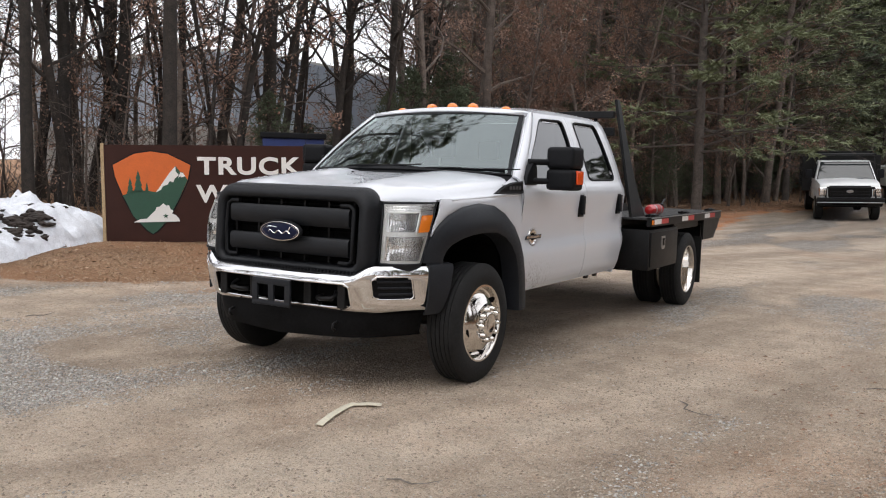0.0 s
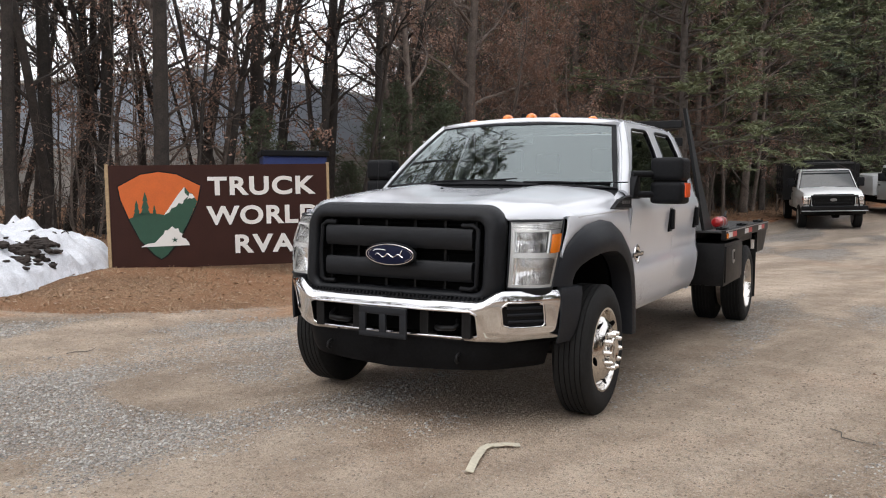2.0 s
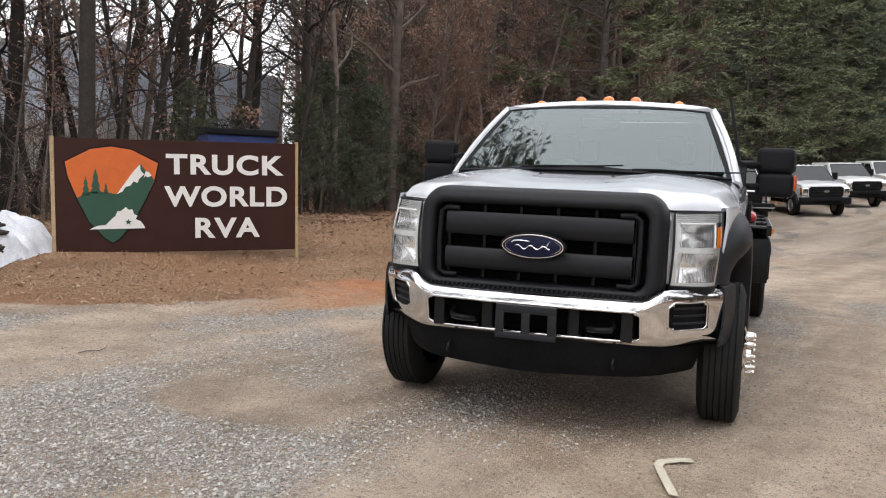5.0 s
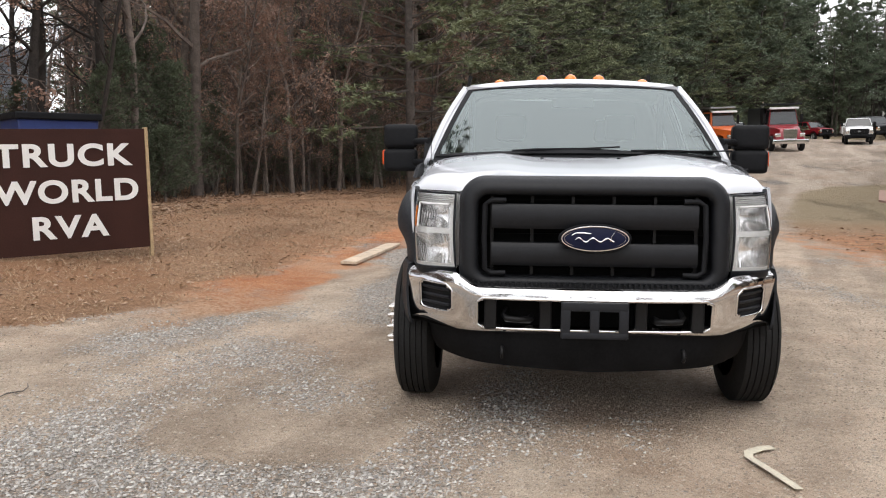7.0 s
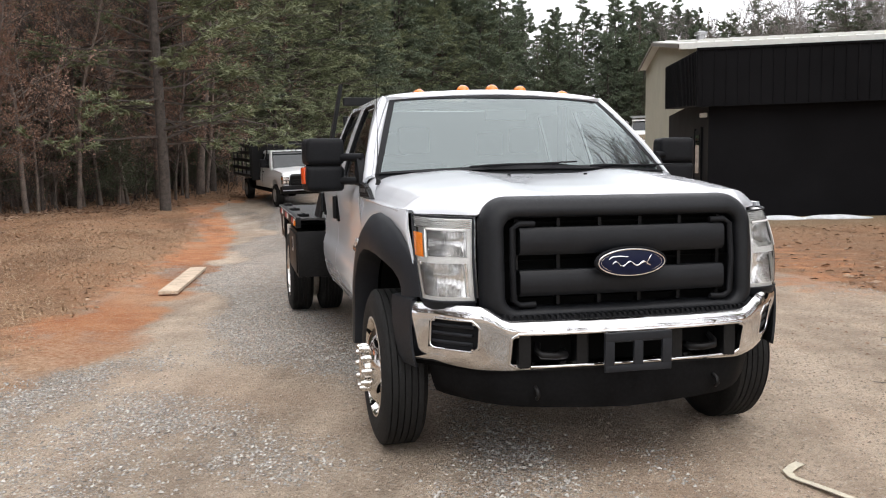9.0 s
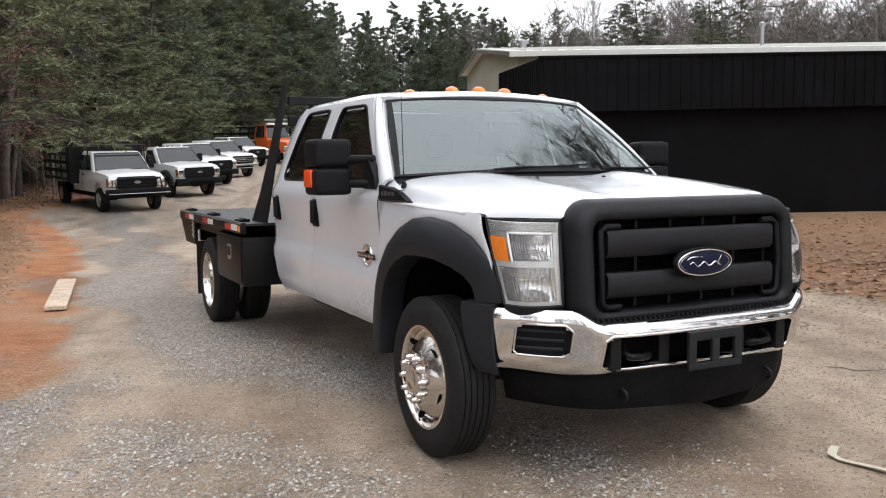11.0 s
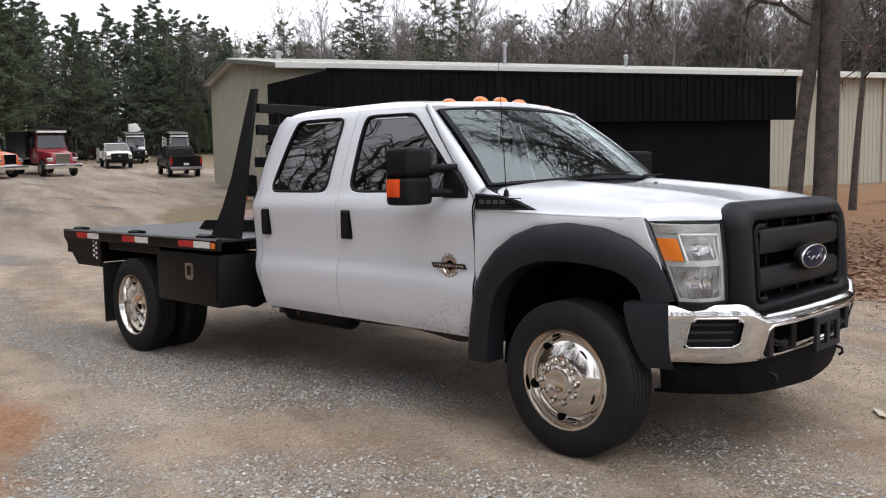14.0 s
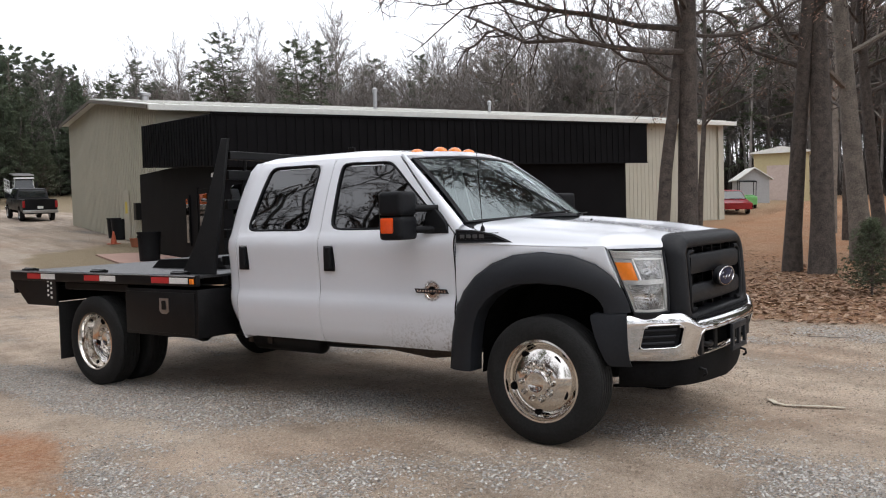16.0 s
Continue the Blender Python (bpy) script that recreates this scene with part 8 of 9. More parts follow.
def rack_on(T, y0, y1, z, w):
    """A black pipe rack above the cab."""
    for s in (-1, 1):
        bm = bmesh.new()
        tube(bm, [(s * w, y0, z), (s * w, y1, z)], 0.03, 6)
        part("rack_rail", bm, BLACK_STEEL, T)
        for yy in (y0 + 0.1, y1):
            bm = bmesh.new()
            tube(bm, [(s * w, yy, z), (s * w, yy, z - 0.5)], 0.025, 6)
            part("rack_leg", bm, BLACK_STEEL, T)
    for k in range(7):
        yy = y0 + (y1 - y0) * k / 6
        bm = bmesh.new()
        tube(bm, [(-w, yy, z), (w, yy, z)], 0.025, 6)
        part("rack_bar", bm, BLACK_STEEL, T)


T = pickup(0.55, 26.6, 12, OFF_WHITE, "white crew cab work truck with black grille guard and stake rack", 2.45, 4.4, "stake", trim=BLACK_STEEL)
rack_on(T, 0.9, 3.0, 2.16, 0.95)
bm = bmesh.new()
box(bm, -1.28, 1.28, 2.05, 2.12, 0.85, 2.12, 0.02)
part("headboard", bm, BLACK_STEEL, T, "black steel headboard")
bm = bmesh.new()
box(bm, -1.0, 1.0, -1.20, -1.08, 0.66, 0.80, 0.03)
tube(bm, [(-0.75, -1.14, 0.72), (-0.70, -1.12, 1.12), (0.70, -1.12, 1.12), (0.75, -1.14, 0.72)], 0.035, 8)
part("grille_guard", bm, BLACK_STEEL, T, smooth=40)
bm = bmesh.new()
tube(bm, [(-1.0, -1.21, 0.64), (1.0, -1.21, 0.64)], 0.014, 8)
part("guard_trim", bm, STEEL, T, smooth=40)
T = pickup(3.4, 31.6, 20, SILVER, "silver-white work truck with dark bumper and grille", 1.45, 4.2, "service", flares=True, markers=True)
T = pickup(5.4, 37.2, 22, OFF_WHITE, "white pickup with light bar on its roof", 2.45, 4.0, "service")
T = pickup(7.85, 43.0, 22, OFF_WHITE, "white pickup with chrome bumper", 2.45, 3.9, "pickup", chrome=True)
T = pickup(11.0, 52.2, 22, OFF_WHITE, "white pickup with dark windows", 2.45, 3.9, "pickup")
T = pickup(16.3, 60.6, 12, OFF_WHITE, "white pickup beside the orange truck", 1.45, 3.9, "service", chrome=True)
T = pickup(25.7, 62.8, -18, OFF_WHITE, "white work truck with dark grille", 2.0, 3.9, "service")
T = pickup(30.6, 70.6, 8, BLACK_PAINT, "dark grey pickup behind the white one", 2.45, 3.9, "pickup")
T = pickup(31.5, 88.0, 25, RED_PAINT, "red pickup at the end of the yard", 2.45, 3.9, "pickup")
T = pickup(24.3, 51.5, 161, BLACK_PAINT, "black pickup seen from behind", 2.45, 3.9, "pickup", chrome=True)


def heavy_truck(x, y, turn, paint, label, body, body_mat, h=2.85):
    """A conventional heavy truck: long bonnet, tall cab, body behind."""
    T = empty("heavy_truck", stand(x, y, turn), label=label, category="truck", group="heavy trucks in the yard")
    bm = bmesh.new()
    prism(bm, [(-1.0, 0.75), (-1.05, 1.35), (-0.9, 1.55), (0.95, 1.78), (0.95, 0.75), (0.62, 0.75), (0.55, 0.95), (0.3, 1.12), (0, 1.16), (-0.3, 1.12), (-0.55, 0.95), (-0.62, 0.75)], 2.0, Matrix.Translation((-1.0, 0, 0)) @ SWAP, bevel=0.10)
    for v in bm.verts:
        v.co.x *= 1 - 0.34 * smoothstep(0.95, -1.0, v.co.y) * smoothstep(1.05, 1.35, v.co.z)
        v.co.z -= 0.10 * (v.co.x ** 2) * smoothstep(1.2, 1.5, v.co.z)
    part("bonnet", bm, paint, T, smooth=45)
    bm = bmesh.new()
    prism(bm, [(-0.42, 0.85), (0.42, 0.85), (0.46, 1.5), (-0.46, 1.5)], 0.05, Matrix.Translation((0, -1.10, 0)), bevel=0.015)
    G = part("grille", bm, CHROME, T, "bright grille")
    for k in range(6):
        bm = bmesh.new()
        box(bm, -0.40, 0.40, -1.112, -1.10, 0.92 + 0.09 * k, 0.932 + 0.09 * k)
        part("grille_bar", bm, DARK, G)
    for s in (-1, 1):
        bm = bmesh.new()
        box(bm, s * 0.60, s * 0.96, -1.08, -0.88, 0.98, 1.22, 0.04)
        part("headlamp", bm, SATIN, T, smooth=40)
    bm = bmesh.new()
    box(bm, -1.15, 1.15, -1.32, -1.08, 0.52, 0.82, 0.05)
    part("bumper", bm, CHROME if paint is RED_PAINT else SATIN, T, smooth=40)
    bm = bmesh.new()
    box(bm, -0.98, 0.98, 0.9, 2.5, 0.8, 1.80, 0.06)
    part("cab", bm, paint, T, smooth=40)
    greenhouse(T, paint, 0.92, 1.22, 2.42, 2.52, 1.76, h, 1.98, 1)
    bm = bmesh.new()
    box(bm, -0.95, 0.95, 0.82, 1.1, h - 0.06, h + 0.08, 0.03)
    part("sun_visor", bm, WHITE_TAPE, T)
    for s in (-1, 1):
        bm = bmesh.new()
        box(bm, s * 1.15, s * 1.32, 1.1, 1.2, 1.9, 2.5, 0.02)
        part("door_mirror", bm, BLACK_STEEL, T)
        for yy in (0.0, 4.9):
            road_wheel(T, s * 0.98, yy, 0.52, 0.30, STEEL)
    bm = bmesh.new()
    box(bm, -0.45, 0.45, -0.8, 6.5, 0.6, 0.95, 0.02)
    part("chassis", bm, DARK, T)
    if body == "dump":
        bm = bmesh.new()
        box(bm, -1.22, 1.22, 2.62, 7.2, 1.2, 2.95, 0.04)
        B = part("dump_body", bm, body_mat, T)
        bm = bmesh.new()
        box(bm, -1.2, 1.2, 0.95, 3.0, h + 0.22, h + 0.34, 0.02)
        part("cab_shield", bm, body_mat, B)
        bm = bmesh.new()
        tube(bm, [(-1.05, 2.7, 1.2), (-1.05, 2.7, h + 0.5)], 0.08, 10)
        part("exhaust_stack", bm, CHROME, T, smooth=50)
    else:
        bm = bmesh.new()
        box(bm, -1.2, 1.2, 2.7, 7.6, 1.15, 1.35, 0.02)
        B = part("flat_body", bm, body_mat, T)
        for s in (-1, 1):
            for k in range(5):
                bm = bmesh.new()
                box(bm, s * 1.15, s * 1.2, 2.8 + k * 1.15, 2.88 + k * 1.15, 1.35, 2.5)
                part("side_stake", bm, body_mat, B)
            for z in (1.6, 2.0, 2.45):
                bm = bmesh.new()
                box(bm, s * 1.16, s * 1.19, 2.8, 7.5, z, z + 0.12)
                part("side_rail", bm, body_mat, B)
        bm = bmesh.new()
        box(bm, -1.0, 1.0, 1.1, 4.6, h + 0.25, h + 0.35, 0.02)
        part("roof_rack", bm, STEEL, T)
    return T


heavy_truck(14.5, 55.6, 20, ORANGE, "orange medium-duty truck with pale rack body", "flat", BLACK_STEEL, 2.75)
heavy_truck(18.1, 55.4, -4, RED_PAINT, "dark red dump truck with black body and chrome grille", "dump", BLACK_STEEL, 2.9)
T = heavy_truck(38.5, 86.0, -20, OFF_WHITE, "white bucket truck with folded boom", "flat", WHITE_TAPE, 2.9)
bm = bmesh.new()
box(bm, -0.5, 0.5, 1.6, 2.5, 3.35, 4.2, 0.08)
tube(bm, [(0.6, 2.0, 3.6), (0.6, 6.5, 3.9)], 0.18, 10)
part("boom", bm, WHITE_TAPE, T, smooth=40)

heavy_truck(42.3, 83.45, -22, OFF_WHITE, "white utility truck with a rack body", "flat", WHITE_TAPE, 2.9)

# small red car and green cart beyond the lawn
CAR = empty("red_car", stand(50.0, 13.3, -60), label="small red car parked beyond the lawn", category="car")
bm = bmesh.new()
prism(bm, [(-0.8, 0.35), (-0.85, 0.75), (0.5, 0.92), (3.2, 0.95), (3.4, 0.4)], 1.75, Matrix.Translation((-0.87, 0, 0)) @ SWAP, bevel=0.08)
part("body", bm, RED_PAINT, CAR, smooth=45)
greenhouse(CAR, RED_PAINT, 0.4, 1.1, 2.4, 3.1, 0.9, 1.45, 1.65, 2)
for s in (-1, 1):
    for yy in (0, 2.6):
        road_wheel(CAR, s * 0.78, yy, 0.31, 0.2, STEEL)
CART = empty("golf_cart", stand(55.1, 13.9, -70), label="green golf cart with a black canopy", category="cart")
bm = bmesh.new()
prism(bm, [(-0.6, 0.3), (-0.6, 0.8), (0.0, 0.85), (0.2, 0.5), (0.9, 0.5), (0.9, 0.85), (1.9, 0.85), (1.9, 0.35)], 1.2, Matrix.Translation((-0.6, 0, 0)) @ SWAP, bevel=0.05)
part("body", bm, GREEN_PAINT, CART, smooth=45)
bm = bmesh.new()
box(bm, -0.6, 0.6, -0.1, 1.9, 1.82, 1.9, 0.03)
part("canopy", bm, BLACK_STEEL, CART)
for s in (-1, 1):
    for yy in (0.0, 1.8):
        bm = bmesh.new()
        tube(bm, [(s * 0.55, yy, 0.8), (s * 0.55, yy, 1.85)], 0.025, 6)
        part("canopy_post", bm, BLACK_STEEL, CART)
    for yy in (0, 1.5):
        road_wheel(CART, s * 0.5, yy, 0.24, 0.18, STEEL)

# ---- loose things and ground cover ----
CARDBOARD = mat("grey_tan_webbing", (0.52, 0.48, 0.38), 0.85, vary=0.15, scale=20)
bm = bmesh.new()
for pts in ([(0.82, -1.43), (0.765, -1.25), (0.715, -1.05), (0.73, -0.985)], [(0.73, -0.985), (0.80, -0.94), (0.865, -0.90)]):
    rows = []
    for k, p in enumerate(pts):
        a = Vector(pts[max(0, k - 1)])
        c = Vector(pts[min(len(pts) - 1, k + 1)])
        d = (c - a).normalized()
        o = Vector((-d.y, d.x)) * 0.021
        z = rise(*p) + 0.008 + 0.006 * (k % 2)
        rows.append([(p[0] - o.x, p[1] - o.y, z), (p[0] + o.x, p[1] + o.y, z + 0.004)])
    grid_mesh(rows, bm=bm)
bmesh.ops.remove_doubles(bm, verts=bm.verts, dist=0.002)
tagged(thicken(part("strap", bm, CARDBOARD), 0.004), "pale webbing strap lying bent on the gravel", "strap")
# plank at the clay edge
bm = bmesh.new()
d = Vector((0.24, 2.5))
box(bm, -0.11, 0.11, 0, 2.45, 0.0, 0.04, 0.006, Matrix.Translation((-2.53, 5.85, rise(-2.53, 7.0) + 0.01)) @ Matrix.Rotation(radians(-5.5), 4, "Z"))
tagged(part("plank", bm, mat("weathered_plank_wood", (0.50, 0.40, 0.30), 0.85, vary=0.3, scale=7, grain=45, bump=0.4, bump_scale=30)), "weathered pale plank lying at the gravel's edge", "plank")
# twigs on the gravel
for x, y, a, ln in ((2.32, 0.33, -55, 0.36), (1.6, -1.9, 20, 0.25), (4.2, -0.5, -80, 0.5), (3.3, 1.4, 35, 0.4), (-3.3, -0.5, 80, 0.3)):
    bm = bmesh.new()
    p, pts = Vector((x, y)), []
    for k in range(5):
        q = p + Vector((math.cos(radians(a + 14 * math.sin(k * 2.1))), math.sin(radians(a + 14 * math.sin(k * 2.1))))) * ln * k / 4
        pts.append((q.x, q.y, rise(q.x, q.y) + 0.012))
    tube(bm, pts, [0.004, 0.0045, 0.004, 0.003, 0.002], 5)
    tagged(part("twig", bm, BARK_PALE), "dry brown twig on the gravel", "twig", "twigs on the gravel")

# snow heap beside the sign, with dirt showing through
bm = bmesh.new()
rows = []
SN = Matrix.Translation((-8.45, 1.75, 0)) @ Matrix.Rotation(radians(122), 4, "Z")


def snow_top(u, v):
    """A place on the heap for its own long and short axes."""
    p = SN @ Vector((u, v, 0))
    rim = 1 + 0.18 * noise.noise((u * 0.8, v * 0.8, 30)) + 0.08 * noise.noise((u * 3, v * 3, 31))
    q = (abs(u / 3.05) ** 2.6 + abs(v / 1.75) ** 2.2) / rim
    hgt = 0.80 * max(0, 1 - q) ** 0.5 if q < 1 else -0.06
    hgt *= 0.78 + 0.42 * noise.noise((u * 0.9, v * 0.9, 1)) + 0.34 * noise.noise((u * 2.4, v * 2.4, 5)) + 0.15 * noise.noise((u * 6, v * 6, 9)) + 0.05 * noise.noise((u * 14, v * 14, 2))
    return p.x, p.y, rise(p.x, p.y) + hgt - 0.02


for j in range(71):
    rows.append([snow_top(-3.5 + 7.0 * i / 110, -2.1 + 4.2 * j / 70) for i in range(111)])
grid_mesh(rows, bm=bm)
bmesh.ops.recalc_face_normals(bm, faces=bm.faces)
tagged(part("snow_heap", bm, SNOW, smooth=180), "heaped old white snow beside the sign", "snow")
SOIL = mat("dark_soil", (0.028, 0.020, 0.016), 0.95, vary=0.4, bump=1.0, bump_scale=20)
bm = bmesh.new()
for k in range(230):
    if k < 130:
        u, v = -0.75 + wr.gauss(0, 0.34), -1.22 + wr.gauss(0, 0.15)
    else:
        u, v = wr.uniform(-2.2, 2.4), wr.uniform(-1.3, 0.6)
    x, y, z = snow_top(u, v)
    r = wr.uniform(0.03, 0.075) if k < 130 else wr.uniform(0.012, 0.05)
    M = Matrix.Translation((x, y, z)) @ Matrix.Rotation(wr.uniform(0, 6.28), 4, "Z") @ Matrix.Diagonal((r * wr.uniform(1, 2.2), r, r * 0.55, 1))
    got = bmesh.ops.create_icosphere(bm, subdivisions=1, radius=1, matrix=M)
    for q in got["verts"]:
        q.co += Vector((0.02, 0.02, 0.015)) * noise.noise(q.co * 19)
tagged(part("soil_scraps", bm, SOIL), "dark soil and bark scraps in the old snow", "soil", kind="stuff")

# dark blue skip behind the sign
NAVY_STEEL = mat("navy_painted_steel", (0.015, 0.032, 0.135), 0.5, vary=0.2)
SKIP = empty("skip", Matrix.Translation((-7.95, 8.35, rise(-7.95, 8.35))) @ Matrix.Rotation(radians(43), 4, "Z"), label="dark blue steel skip with a black lid", category="skip")
bm = bmesh.new()
prism(bm, [(-0.50, 0.1), (0.50, 0.1), (0.60, 1.76), (-0.60, 1.76)], 1.4, Matrix.Translation((0, -0.7, 0)), bevel=0.03)
part("bin_body", bm, NAVY_STEEL, SKIP)
bm = bmesh.new()
box(bm, -0.64, 0.64, -0.75, 0.75, 1.76, 1.87, 0.02)
part("lid", bm, BLACK_PLASTIC, SKIP)

# beside the building: paving, bin, cone, pots, bucket, snow scraps
PAVING = mat("pinkish_concrete", (0.36, 0.23, 0.185), 0.85, vary=0.12, scale=1.5, bump=0.3)
bm = bmesh.new()
cs = [(10.3, 19.6), (11.9, 19.1), (12.4, 20.6), (13.1, 23.4), (11.6, 24.2), (10.2, 20.8)]
top = [bm.verts.new((x, y, rise(x, y) + 0.06)) for x, y in cs]
bot = [bm.verts.new((x, y, rise(x, y) - 0.3)) for x, y in cs]
bm.faces.new(top)
for k in range(len(cs)):
    bm.faces.new((top[k], bot[k], bot[(k + 1) % len(cs)], top[(k + 1) % len(cs)]))
bmesh.ops.recalc_face_normals(bm, faces=bm.faces)
tagged(part("paving", bm, PAVING), "pinkish concrete path to the side door", "paving", kind="structure")


def can(name, x, y, h, r, mt, label, category, dz=0.0, flare=1.15):
    ob = empty(name, Matrix.Translation((x, y, rise(x, y) + dz)), label=label, category=category)
    bm = bmesh.new()
    lathe(bm, [(0, r), (h * 0.95, r * flare), (h * 0.95, r * flare * 1.06), (h, r * flare * 1.06), (h, r * flare * 0.95), (0.05, r * 0.95), (0.05, 0)], 22, "z")
    part("tub", bm, mt, ob, smooth=40)
    return ob


B = can("dustbin", 11.1, 20.5, 0.92, 0.31, BLACK_PLASTIC, "black plastic dustbin standing by the side door", "bin", 0.06)
for s in (-1, 1):
    bm = bmesh.new()
    box(bm, s * 0.33, s * 0.40, -0.08, 0.08, 0.74, 0.80, 0.01)
    part("bin_handle", bm, BLACK_PLASTIC, B)
can("bucket", 11.0, 15.7, 0.37, 0.14, NAVY_STEEL, "dark blue bucket by the black wall", "bucket")
TERRA = mat("terracotta", (0.36, 0.13, 0.07), 0.85)
can("flower_pot", 15.0, 26.6, 0.35, 0.22, TERRA, "empty terracotta pot beside the wall", "pot", flare=1.3)
can("flower_pot", 16.9, 30.4, 0.9, 0.35, BLACK_PLASTIC, "black plastic tub by the tan wall", "pot")
can("flower_pot", 17.3, 31.3, 0.9, 0.35, BLACK_PLASTIC, "black plastic tub by the tan wall", "pot")
CONE = empty("traffic_cone", Matrix.Translation((15.3, 28.6, rise(15.3, 28.6))), label="orange traffic cone near the tan wall", category="cone")
CONE_O = mat("orange_cone", (0.42, 0.09, 0.04), 0.5)
bm = bmesh.new()
box(bm, -0.19, 0.19, -0.19, 0.19, 0, 0.04, 0.01)
part("base", bm, CONE_O, CONE)
bm = bmesh.new()
lathe(bm, [(0.04, 0.13), (0.55, 0.025), (0.55, 0)], 18, "z")
part("cone_body", bm, CONE_O, CONE, smooth=50)
for x, y, a in ((12.1, 15.2, 0.7), (13.4, 14.7, 0.9), (10.5, 15.9, 0.3)):
    bm = bmesh.new()
    bmesh.ops.create_icosphere(bm, subdivisions=3, radius=1, matrix=Matrix.Translation((x, y, rise(x, y))) @ Matrix.Rotation(radians(-22), 4, "Z") @ Matrix.Diagonal((a, 0.28, 0.10, 1)))
    for v in bm.verts:
        v.co += Vector((0.1, 0.05, 0.03)) * noise.noise(v.co * 2.5)
    tagged(part("snow_scrap", bm, SNOW, smooth=60), "melting strip of snow by the black wall", "snow", "snow scraps by the wall")

# shed and yellow barn beyond the lawn
SHED = empty("small_shed", Matrix.Translation((62.0, 15.2, rise(62.0, 15.2))) @ Matrix.Rotation(radians(-62), 4, "Z"), label="small grey shed with pale gable roof", category="shed")
GREY_SIDING = mat("grey_siding", (0.30, 0.30, 0.30), 0.8, vary=0.1)
bm = bmesh.new()
prism(bm, [(-1.1, -0.5), (1.1, -0.5), (1.1, 1.9), (0, 2.65), (-1.1, 1.9)], 2.6)
part("wall", bm, GREY_SIDING, SHED)
for s in (-1, 1):
    bm = bmesh.new()
    prism(bm, [(0, 2.67), (0, 2.75), (s * 1.35, 1.83), (s * 1.35, 1.75)], 3.1, Matrix.Translation((0, -0.25, 0)))
    part("roof_slope", bm, ROOF_METAL, SHED)
BARN = empty("yellow_garage", Matrix.Translation((68.0, 14.9, rise(68.0, 14.9))) @ Matrix.Rotation(radians(-77), 4, "Z"), label="pale yellow garage with a pink door and low metal roof", category="building")
YEL = mat("pale_yellow_siding", (0.40, 0.34, 0.19), 0.7, vary=0.1)
bm = bmesh.new()
box(bm, -1.85, 2.4, 0, 7, -0.5, 3.9)
part("wall", bm, YEL, BARN)
bm = bmesh.new()
prism(bm, [(-2.1, 3.9), (2.6, 3.9), (2.6, 4.0), (0.3, 4.45), (-2.1, 4.0)], 7.6, Matrix.Translation((0, -0.4, 0)))
part("roof", bm, ROOF_METAL, BARN)
bm = bmesh.new()
box(bm, -0.85, 0.9, -0.06, 0.0, -0.2, 2.9)
part("garage_door", bm, mat("faded_pink_door", (0.42, 0.34, 0.30), 0.7), BARN)

# evergreen bush by the roadside trees
plant(CEDARS[0], "evergreen_bush", 9.3, -0.40, 0.3, 0.50, "small leafy green bush below the roadside trees", "bush", "")

# brushwood along the wood's edge, one mass of thin stems
w = Wood(700)
for k in range(3600):
    x, y = edge_spot(-8, 64, lambda: wr.uniform(-0.6, 10))
    if -44 < x < -23.5 and 22.5 < y < 40:
        continue
    base_p = Vector((x, y, rise(x, y) - 0.05))
    hgt = wr.uniform(0.3, 1.1) if wr.random() < 0.6 else wr.uniform(1.0, 3.0)
    pts = w.path(base_p, (wr.gauss(0, 0.45), wr.gauss(0, 0.45), 1), hgt, 3, 0.2)
    w.limb(pts, 0.004 + 0.004 * hgt, 0.003, 3)
    for m_ in range(2):
        w.limb([pts[2], pts[2] + Vector((wr.gauss(0, 0.3), wr.gauss(0, 0.3), wr.uniform(0.1, 0.4))) * hgt * 0.5], 0.005, 0.002, 3)
me_ = bpy.data.meshes.new("brushwood")
me_.from_pydata(w.v, [], w.f)
# the darker bark puts the wood's shade into the stems
me_.materials.append(BARK_OAK)
tagged(new("brushwood", me_), "tangle of thin bare brushwood stems", "brushwood", kind="stuff")

# fallen leaves, dry grass and crushed stones
LEAF_LITTER = mat("leaf_litter", (0.23, 0.135, 0.085), 0.85, vary=0.55, scale=25)
PALE_LEAF = mat("pale_dry_leaf", (0.36, 0.25, 0.17), 0.85, vary=0.4, scale=25)
STRAW = mat("dry_straw", (0.36, 0.25, 0.155), 0.85, vary=0.4, scale=20)


def scatter_leaves(name, count, pick, size, mats, label):
    v, f, mi = [], [], []
    while len(f) < count:
        x, y = pick()
        z = rise(x, y) + 0.012
        a = wr.uniform(0, 6.28)
        s_ = size * wr.uniform(0.5, 1.3)
        t1, t2 = wr.uniform(0.0, 0.6) * s_, wr.uniform(0.0, 0.5) * s_
        ca, sa = math.cos(a) * s_, math.sin(a) * s_
        k = len(v)
        v += [(x - ca, y - sa, z), (x + sa * 0.55, y - ca * 0.55, z + t1), (x + ca, y + sa, z + t2 * 0.5), (x - sa * 0.55, y + ca * 0.55, z + t2)]
        f.append((k, k + 1, k + 2, k + 3))
        mi.append(wr.randrange(len(mats)))
    me_ = bpy.data.meshes.new(name)
    me_.from_pydata(v, [], f)
    for mt in mats:
        me_.materials.append(mt)
    me_.polygons.foreach_set("material_index", mi)
    return tagged(new(name, me_), label, "leaves", kind="stuff")


def lawn_left():
    while True:
        x, y = wr.uniform(-14, 0), wr.uniform(-2, 32)
        g_, c_ = zones(x, y)
        if g_ > 0.3 and x < road_left(y) + 0.3 and wr.random() < 0.25 + 0.75 * smoothstep(-6, 0.5, in_wood(x, y)):
            return x, y


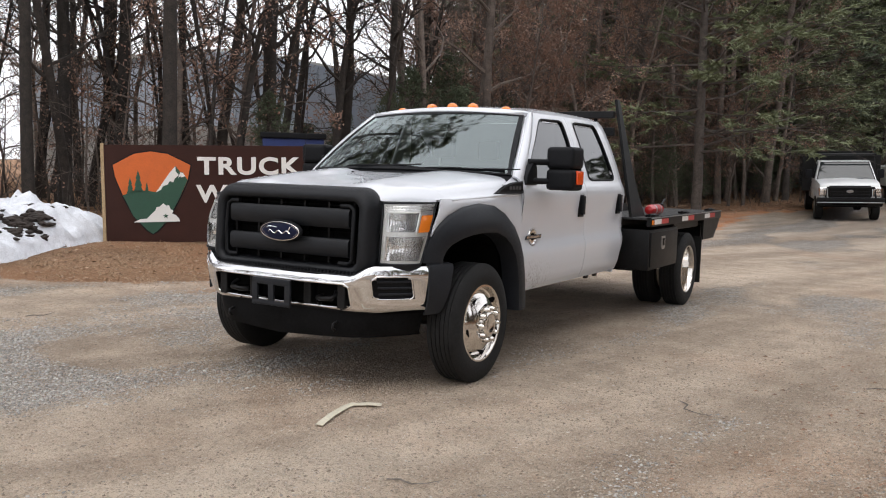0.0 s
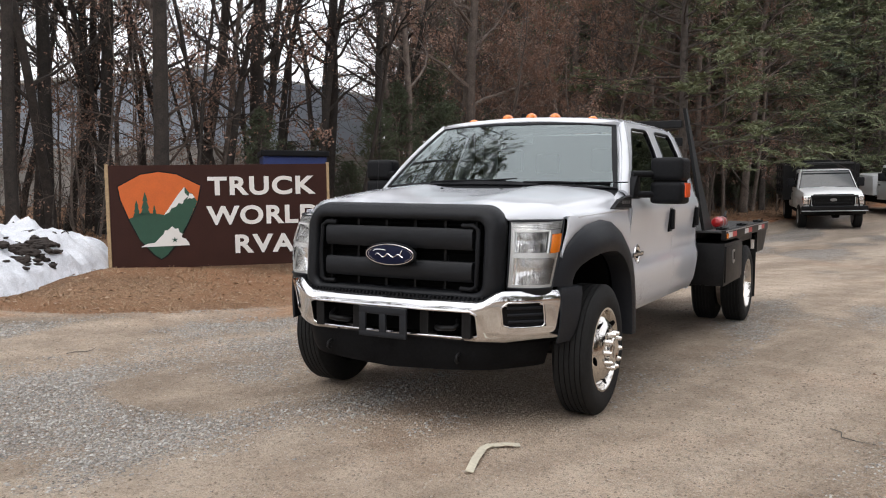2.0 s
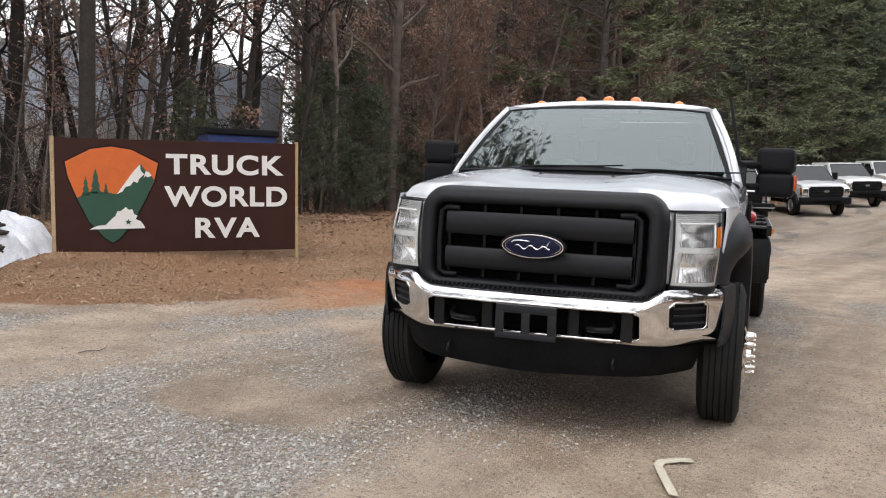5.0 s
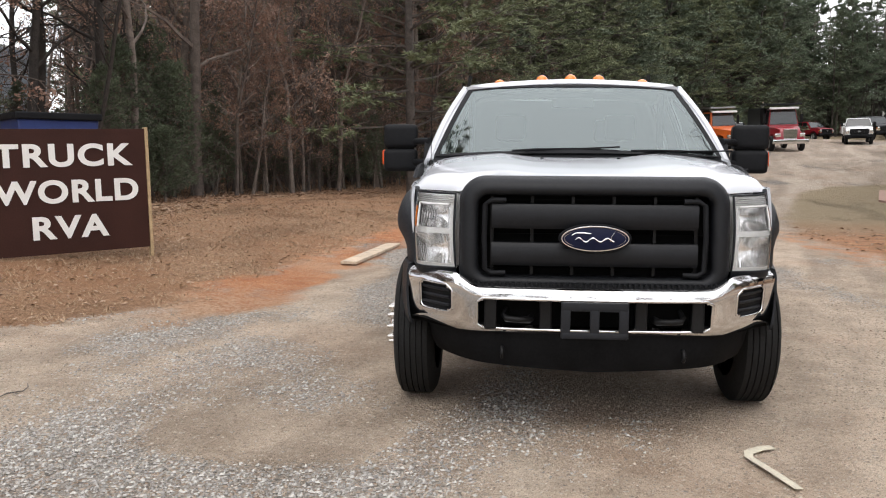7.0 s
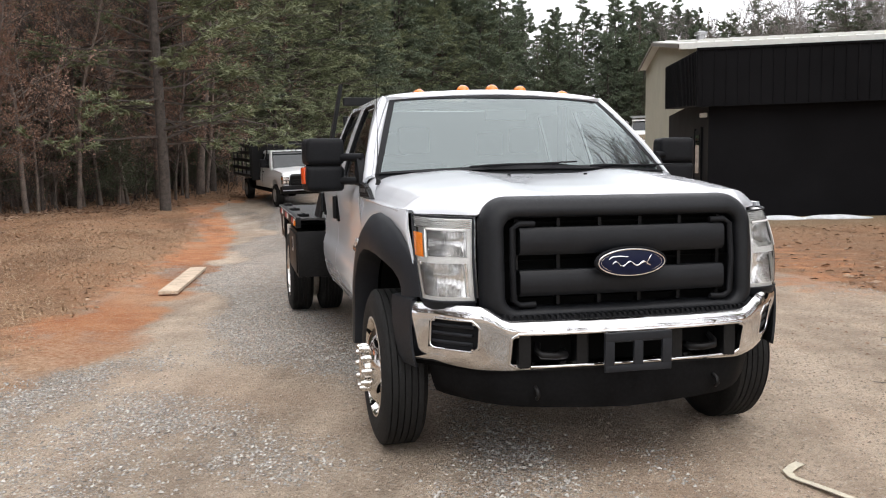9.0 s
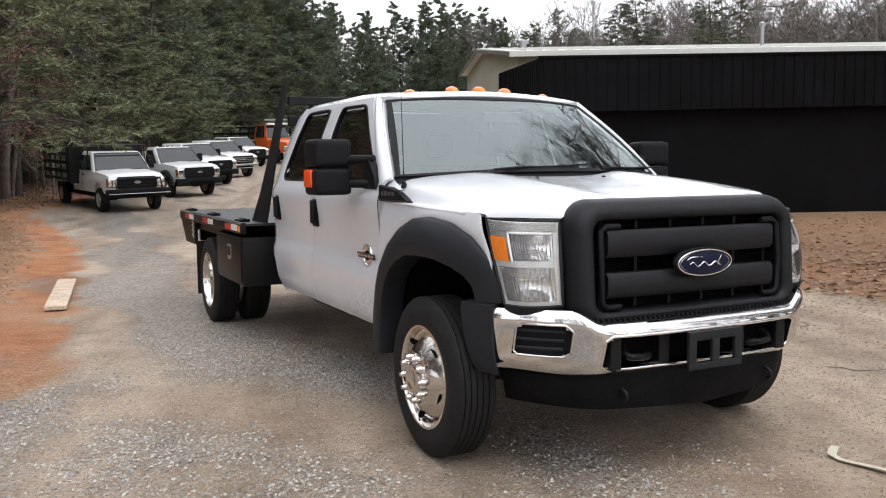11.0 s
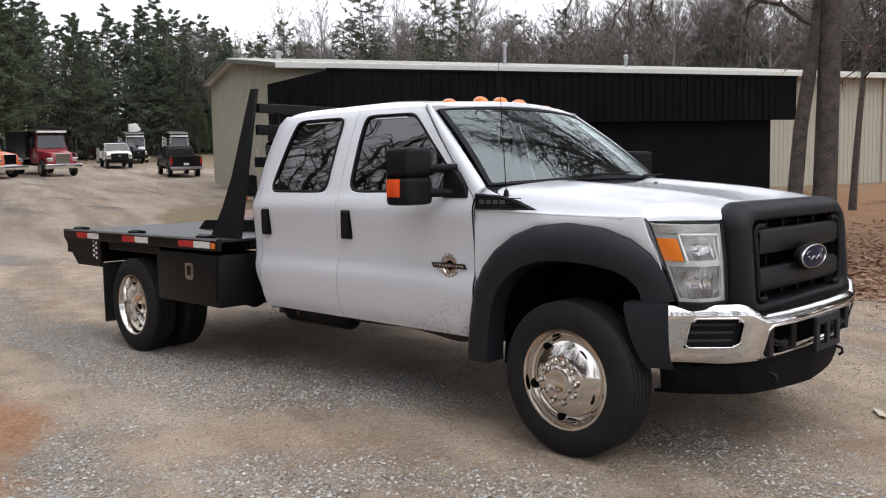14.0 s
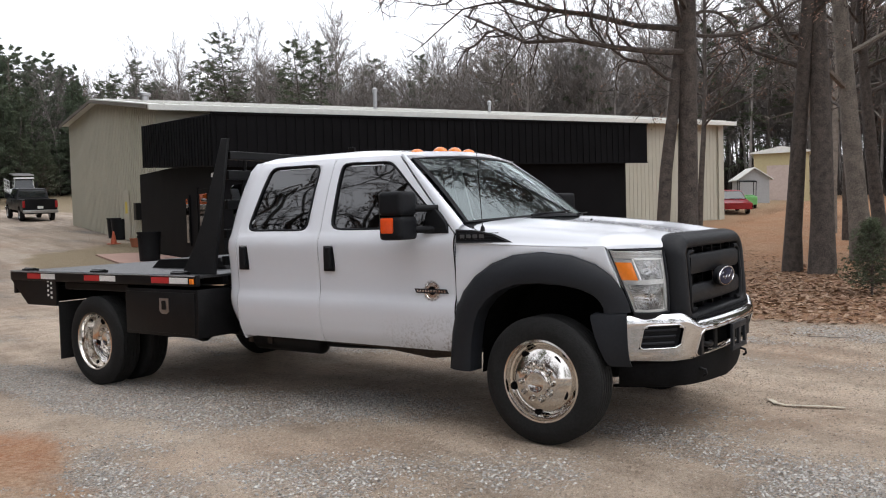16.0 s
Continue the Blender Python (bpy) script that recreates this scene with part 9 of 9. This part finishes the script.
def lawn_right():
    while True:
        x, y = wr.uniform(4.4, 22), wr.uniform(-7, 13)
        g_, c_ = zones(x, y)
        dens = 0.06 + 0.94 * math.exp(-((x - 9.5) / 4.5) ** 2 - ((y - 0.5) / 3.2) ** 2)
        if g_ > 0.25 and wr.random() < dens:
            return x, y


def wood_floor():
    x, y = edge_spot(-8, 50, lambda: wr.uniform(-2.5, 9))
    return x, y


scatter_leaves("fallen_leaves", 26000, lawn_left, 0.032, (LEAF_LITTER, PALE_LEAF), "fallen brown leaves on dry grass")
scatter_leaves("leaf_drift", 12000, lawn_right, 0.055, (LEAF_LITTER, PALE_LEAF, LEAF_LITTER), "drift of dry leaves under the roadside trees")
scatter_leaves("wood_litter", 16000, wood_floor, 0.07, (LEAF_LITTER, LEAF_LITTER, PALE_LEAF), "brown leaf litter at the wood's edge")


def road_litter():
    while True:
        x, y = wr.gauss(4.6, 0.9), wr.uniform(-4.6, 2.5)
        if zones(x, y)[0] < 0.6:
            return x, y


scatter_leaves("leaf_scraps", 2600, road_litter, 0.018, (LEAF_LITTER, LEAF_LITTER, PALE_LEAF), "scraps of dry leaf along the edge of the gravel")


def scatter_straw(name, count, pick, label):
    v, f = [], []
    while len(f) < count:
        x, y = pick()
        z = rise(x, y)
        for _ in range(5):
            a, ln = wr.uniform(0, 6.28), wr.uniform(0.03, 0.10)
            ox, oy = wr.gauss(0, 0.03), wr.gauss(0, 0.03)
            k = len(v)
            tx, ty = math.cos(a) * ln, math.sin(a) * ln
            v += [(x + ox - ty * 0.05, y + oy + tx * 0.05, z), (x + ox + ty * 0.05, y + oy - tx * 0.05, z), (x + ox + tx, y + oy + ty, z + ln * wr.uniform(0.1, 0.7))]
            f.append((k, k + 1, k + 2))
    me_ = bpy.data.meshes.new(name)
    me_.from_pydata(v, [], f)
    me_.materials.append(STRAW)
    return tagged(new(name, me_), label, "grass", kind="stuff")


def near_left():
    while True:
        x, y = wr.uniform(-11, -1.5), wr.uniform(-1, 16)
        if zones(x, y)[0] > 0.45 and x < road_left(y):
            return x, y


scatter_straw("dry_grass", 45000, near_left, "short dry tan grass round the sign")
scatter_straw("lawn_grass", 20000, lawn_right, "short dry grass on the lawn")

# crushed stones and tan pebbles lying loose on the yard
def stone_mat(name, lo, hi):
    m = mat(name, hi, 0.9, vary=0.2, scale=30)
    n, l = m.node_tree.nodes, m.node_tree.links
    g, r = n.new("ShaderNodeNewGeometry"), n.new("ShaderNodeMix")
    r.data_type = "RGBA"
    r.inputs[6].default_value, r.inputs[7].default_value = (*lo, 1), (*hi, 1)
    l.new(g.outputs["Random Per Island"], r.inputs[0])
    l.new(r.outputs[2], n["Principled BSDF"].inputs["Base Color"])
    return m


def strew(name, count, mt, size, wanted, label):
    v, f = [], []
    while len(v) < 6 * count:
        x, y = wr.uniform(-7, 7), wr.uniform(-5.4, 9)
        if wr.random() > math.exp(-max(0, y) / 4.5) or max(zones(x, y)) > 0.5 or not wanted(x, y):
            continue
        s_ = size * (0.5 + wr.random() ** 2.2)
        z = rise(x, y) + s_ * 0.2
        a = wr.uniform(0, 6.28)
        k = len(v)
        ca, sa = math.cos(a), math.sin(a)
        e1, e2, e3 = wr.uniform(0.8, 1.5), wr.uniform(0.6, 1.1), wr.uniform(0.4, 0.85)
        v += [(x + ca * s_ * e1, y + sa * s_ * e1, z), (x - sa * s_ * e2, y + ca * s_ * e2, z), (x - ca * s_, y - sa * s_, z), (x + sa * s_ * 0.8, y - ca * s_ * 0.8, z), (x + s_ * 0.2, y, z + s_ * e3), (x, y, z - s_ * 0.5)]
        f += [(k, k + 1, k + 4), (k + 1, k + 2, k + 4), (k + 2, k + 3, k + 4), (k + 3, k, k + 4), (k, k + 5, k + 1)]
    me_ = bpy.data.meshes.new(name)
    me_.from_pydata(v, [], f)
    me_.materials.append(mt)
    return tagged(new(name, me_), label, "gravel", kind="stuff")


strew("loose_stones", 58000, stone_mat("crushed_stone", (0.21, 0.198, 0.183), (0.55, 0.525, 0.485)), 0.0095, lambda x, y: stones_at(x, y) > wr.uniform(0.05, 0.9), "loose grey crushed stones on the yard")
strew("loose_pebbles", 80000, stone_mat("tan_pebble", (0.20, 0.155, 0.115), (0.47, 0.40, 0.32)), 0.0075, lambda x, y: wr.random() < 0.35 + 0.65 * smoothstep(-0.5, 2.0, x), "small tan pebbles and grit on the yard")
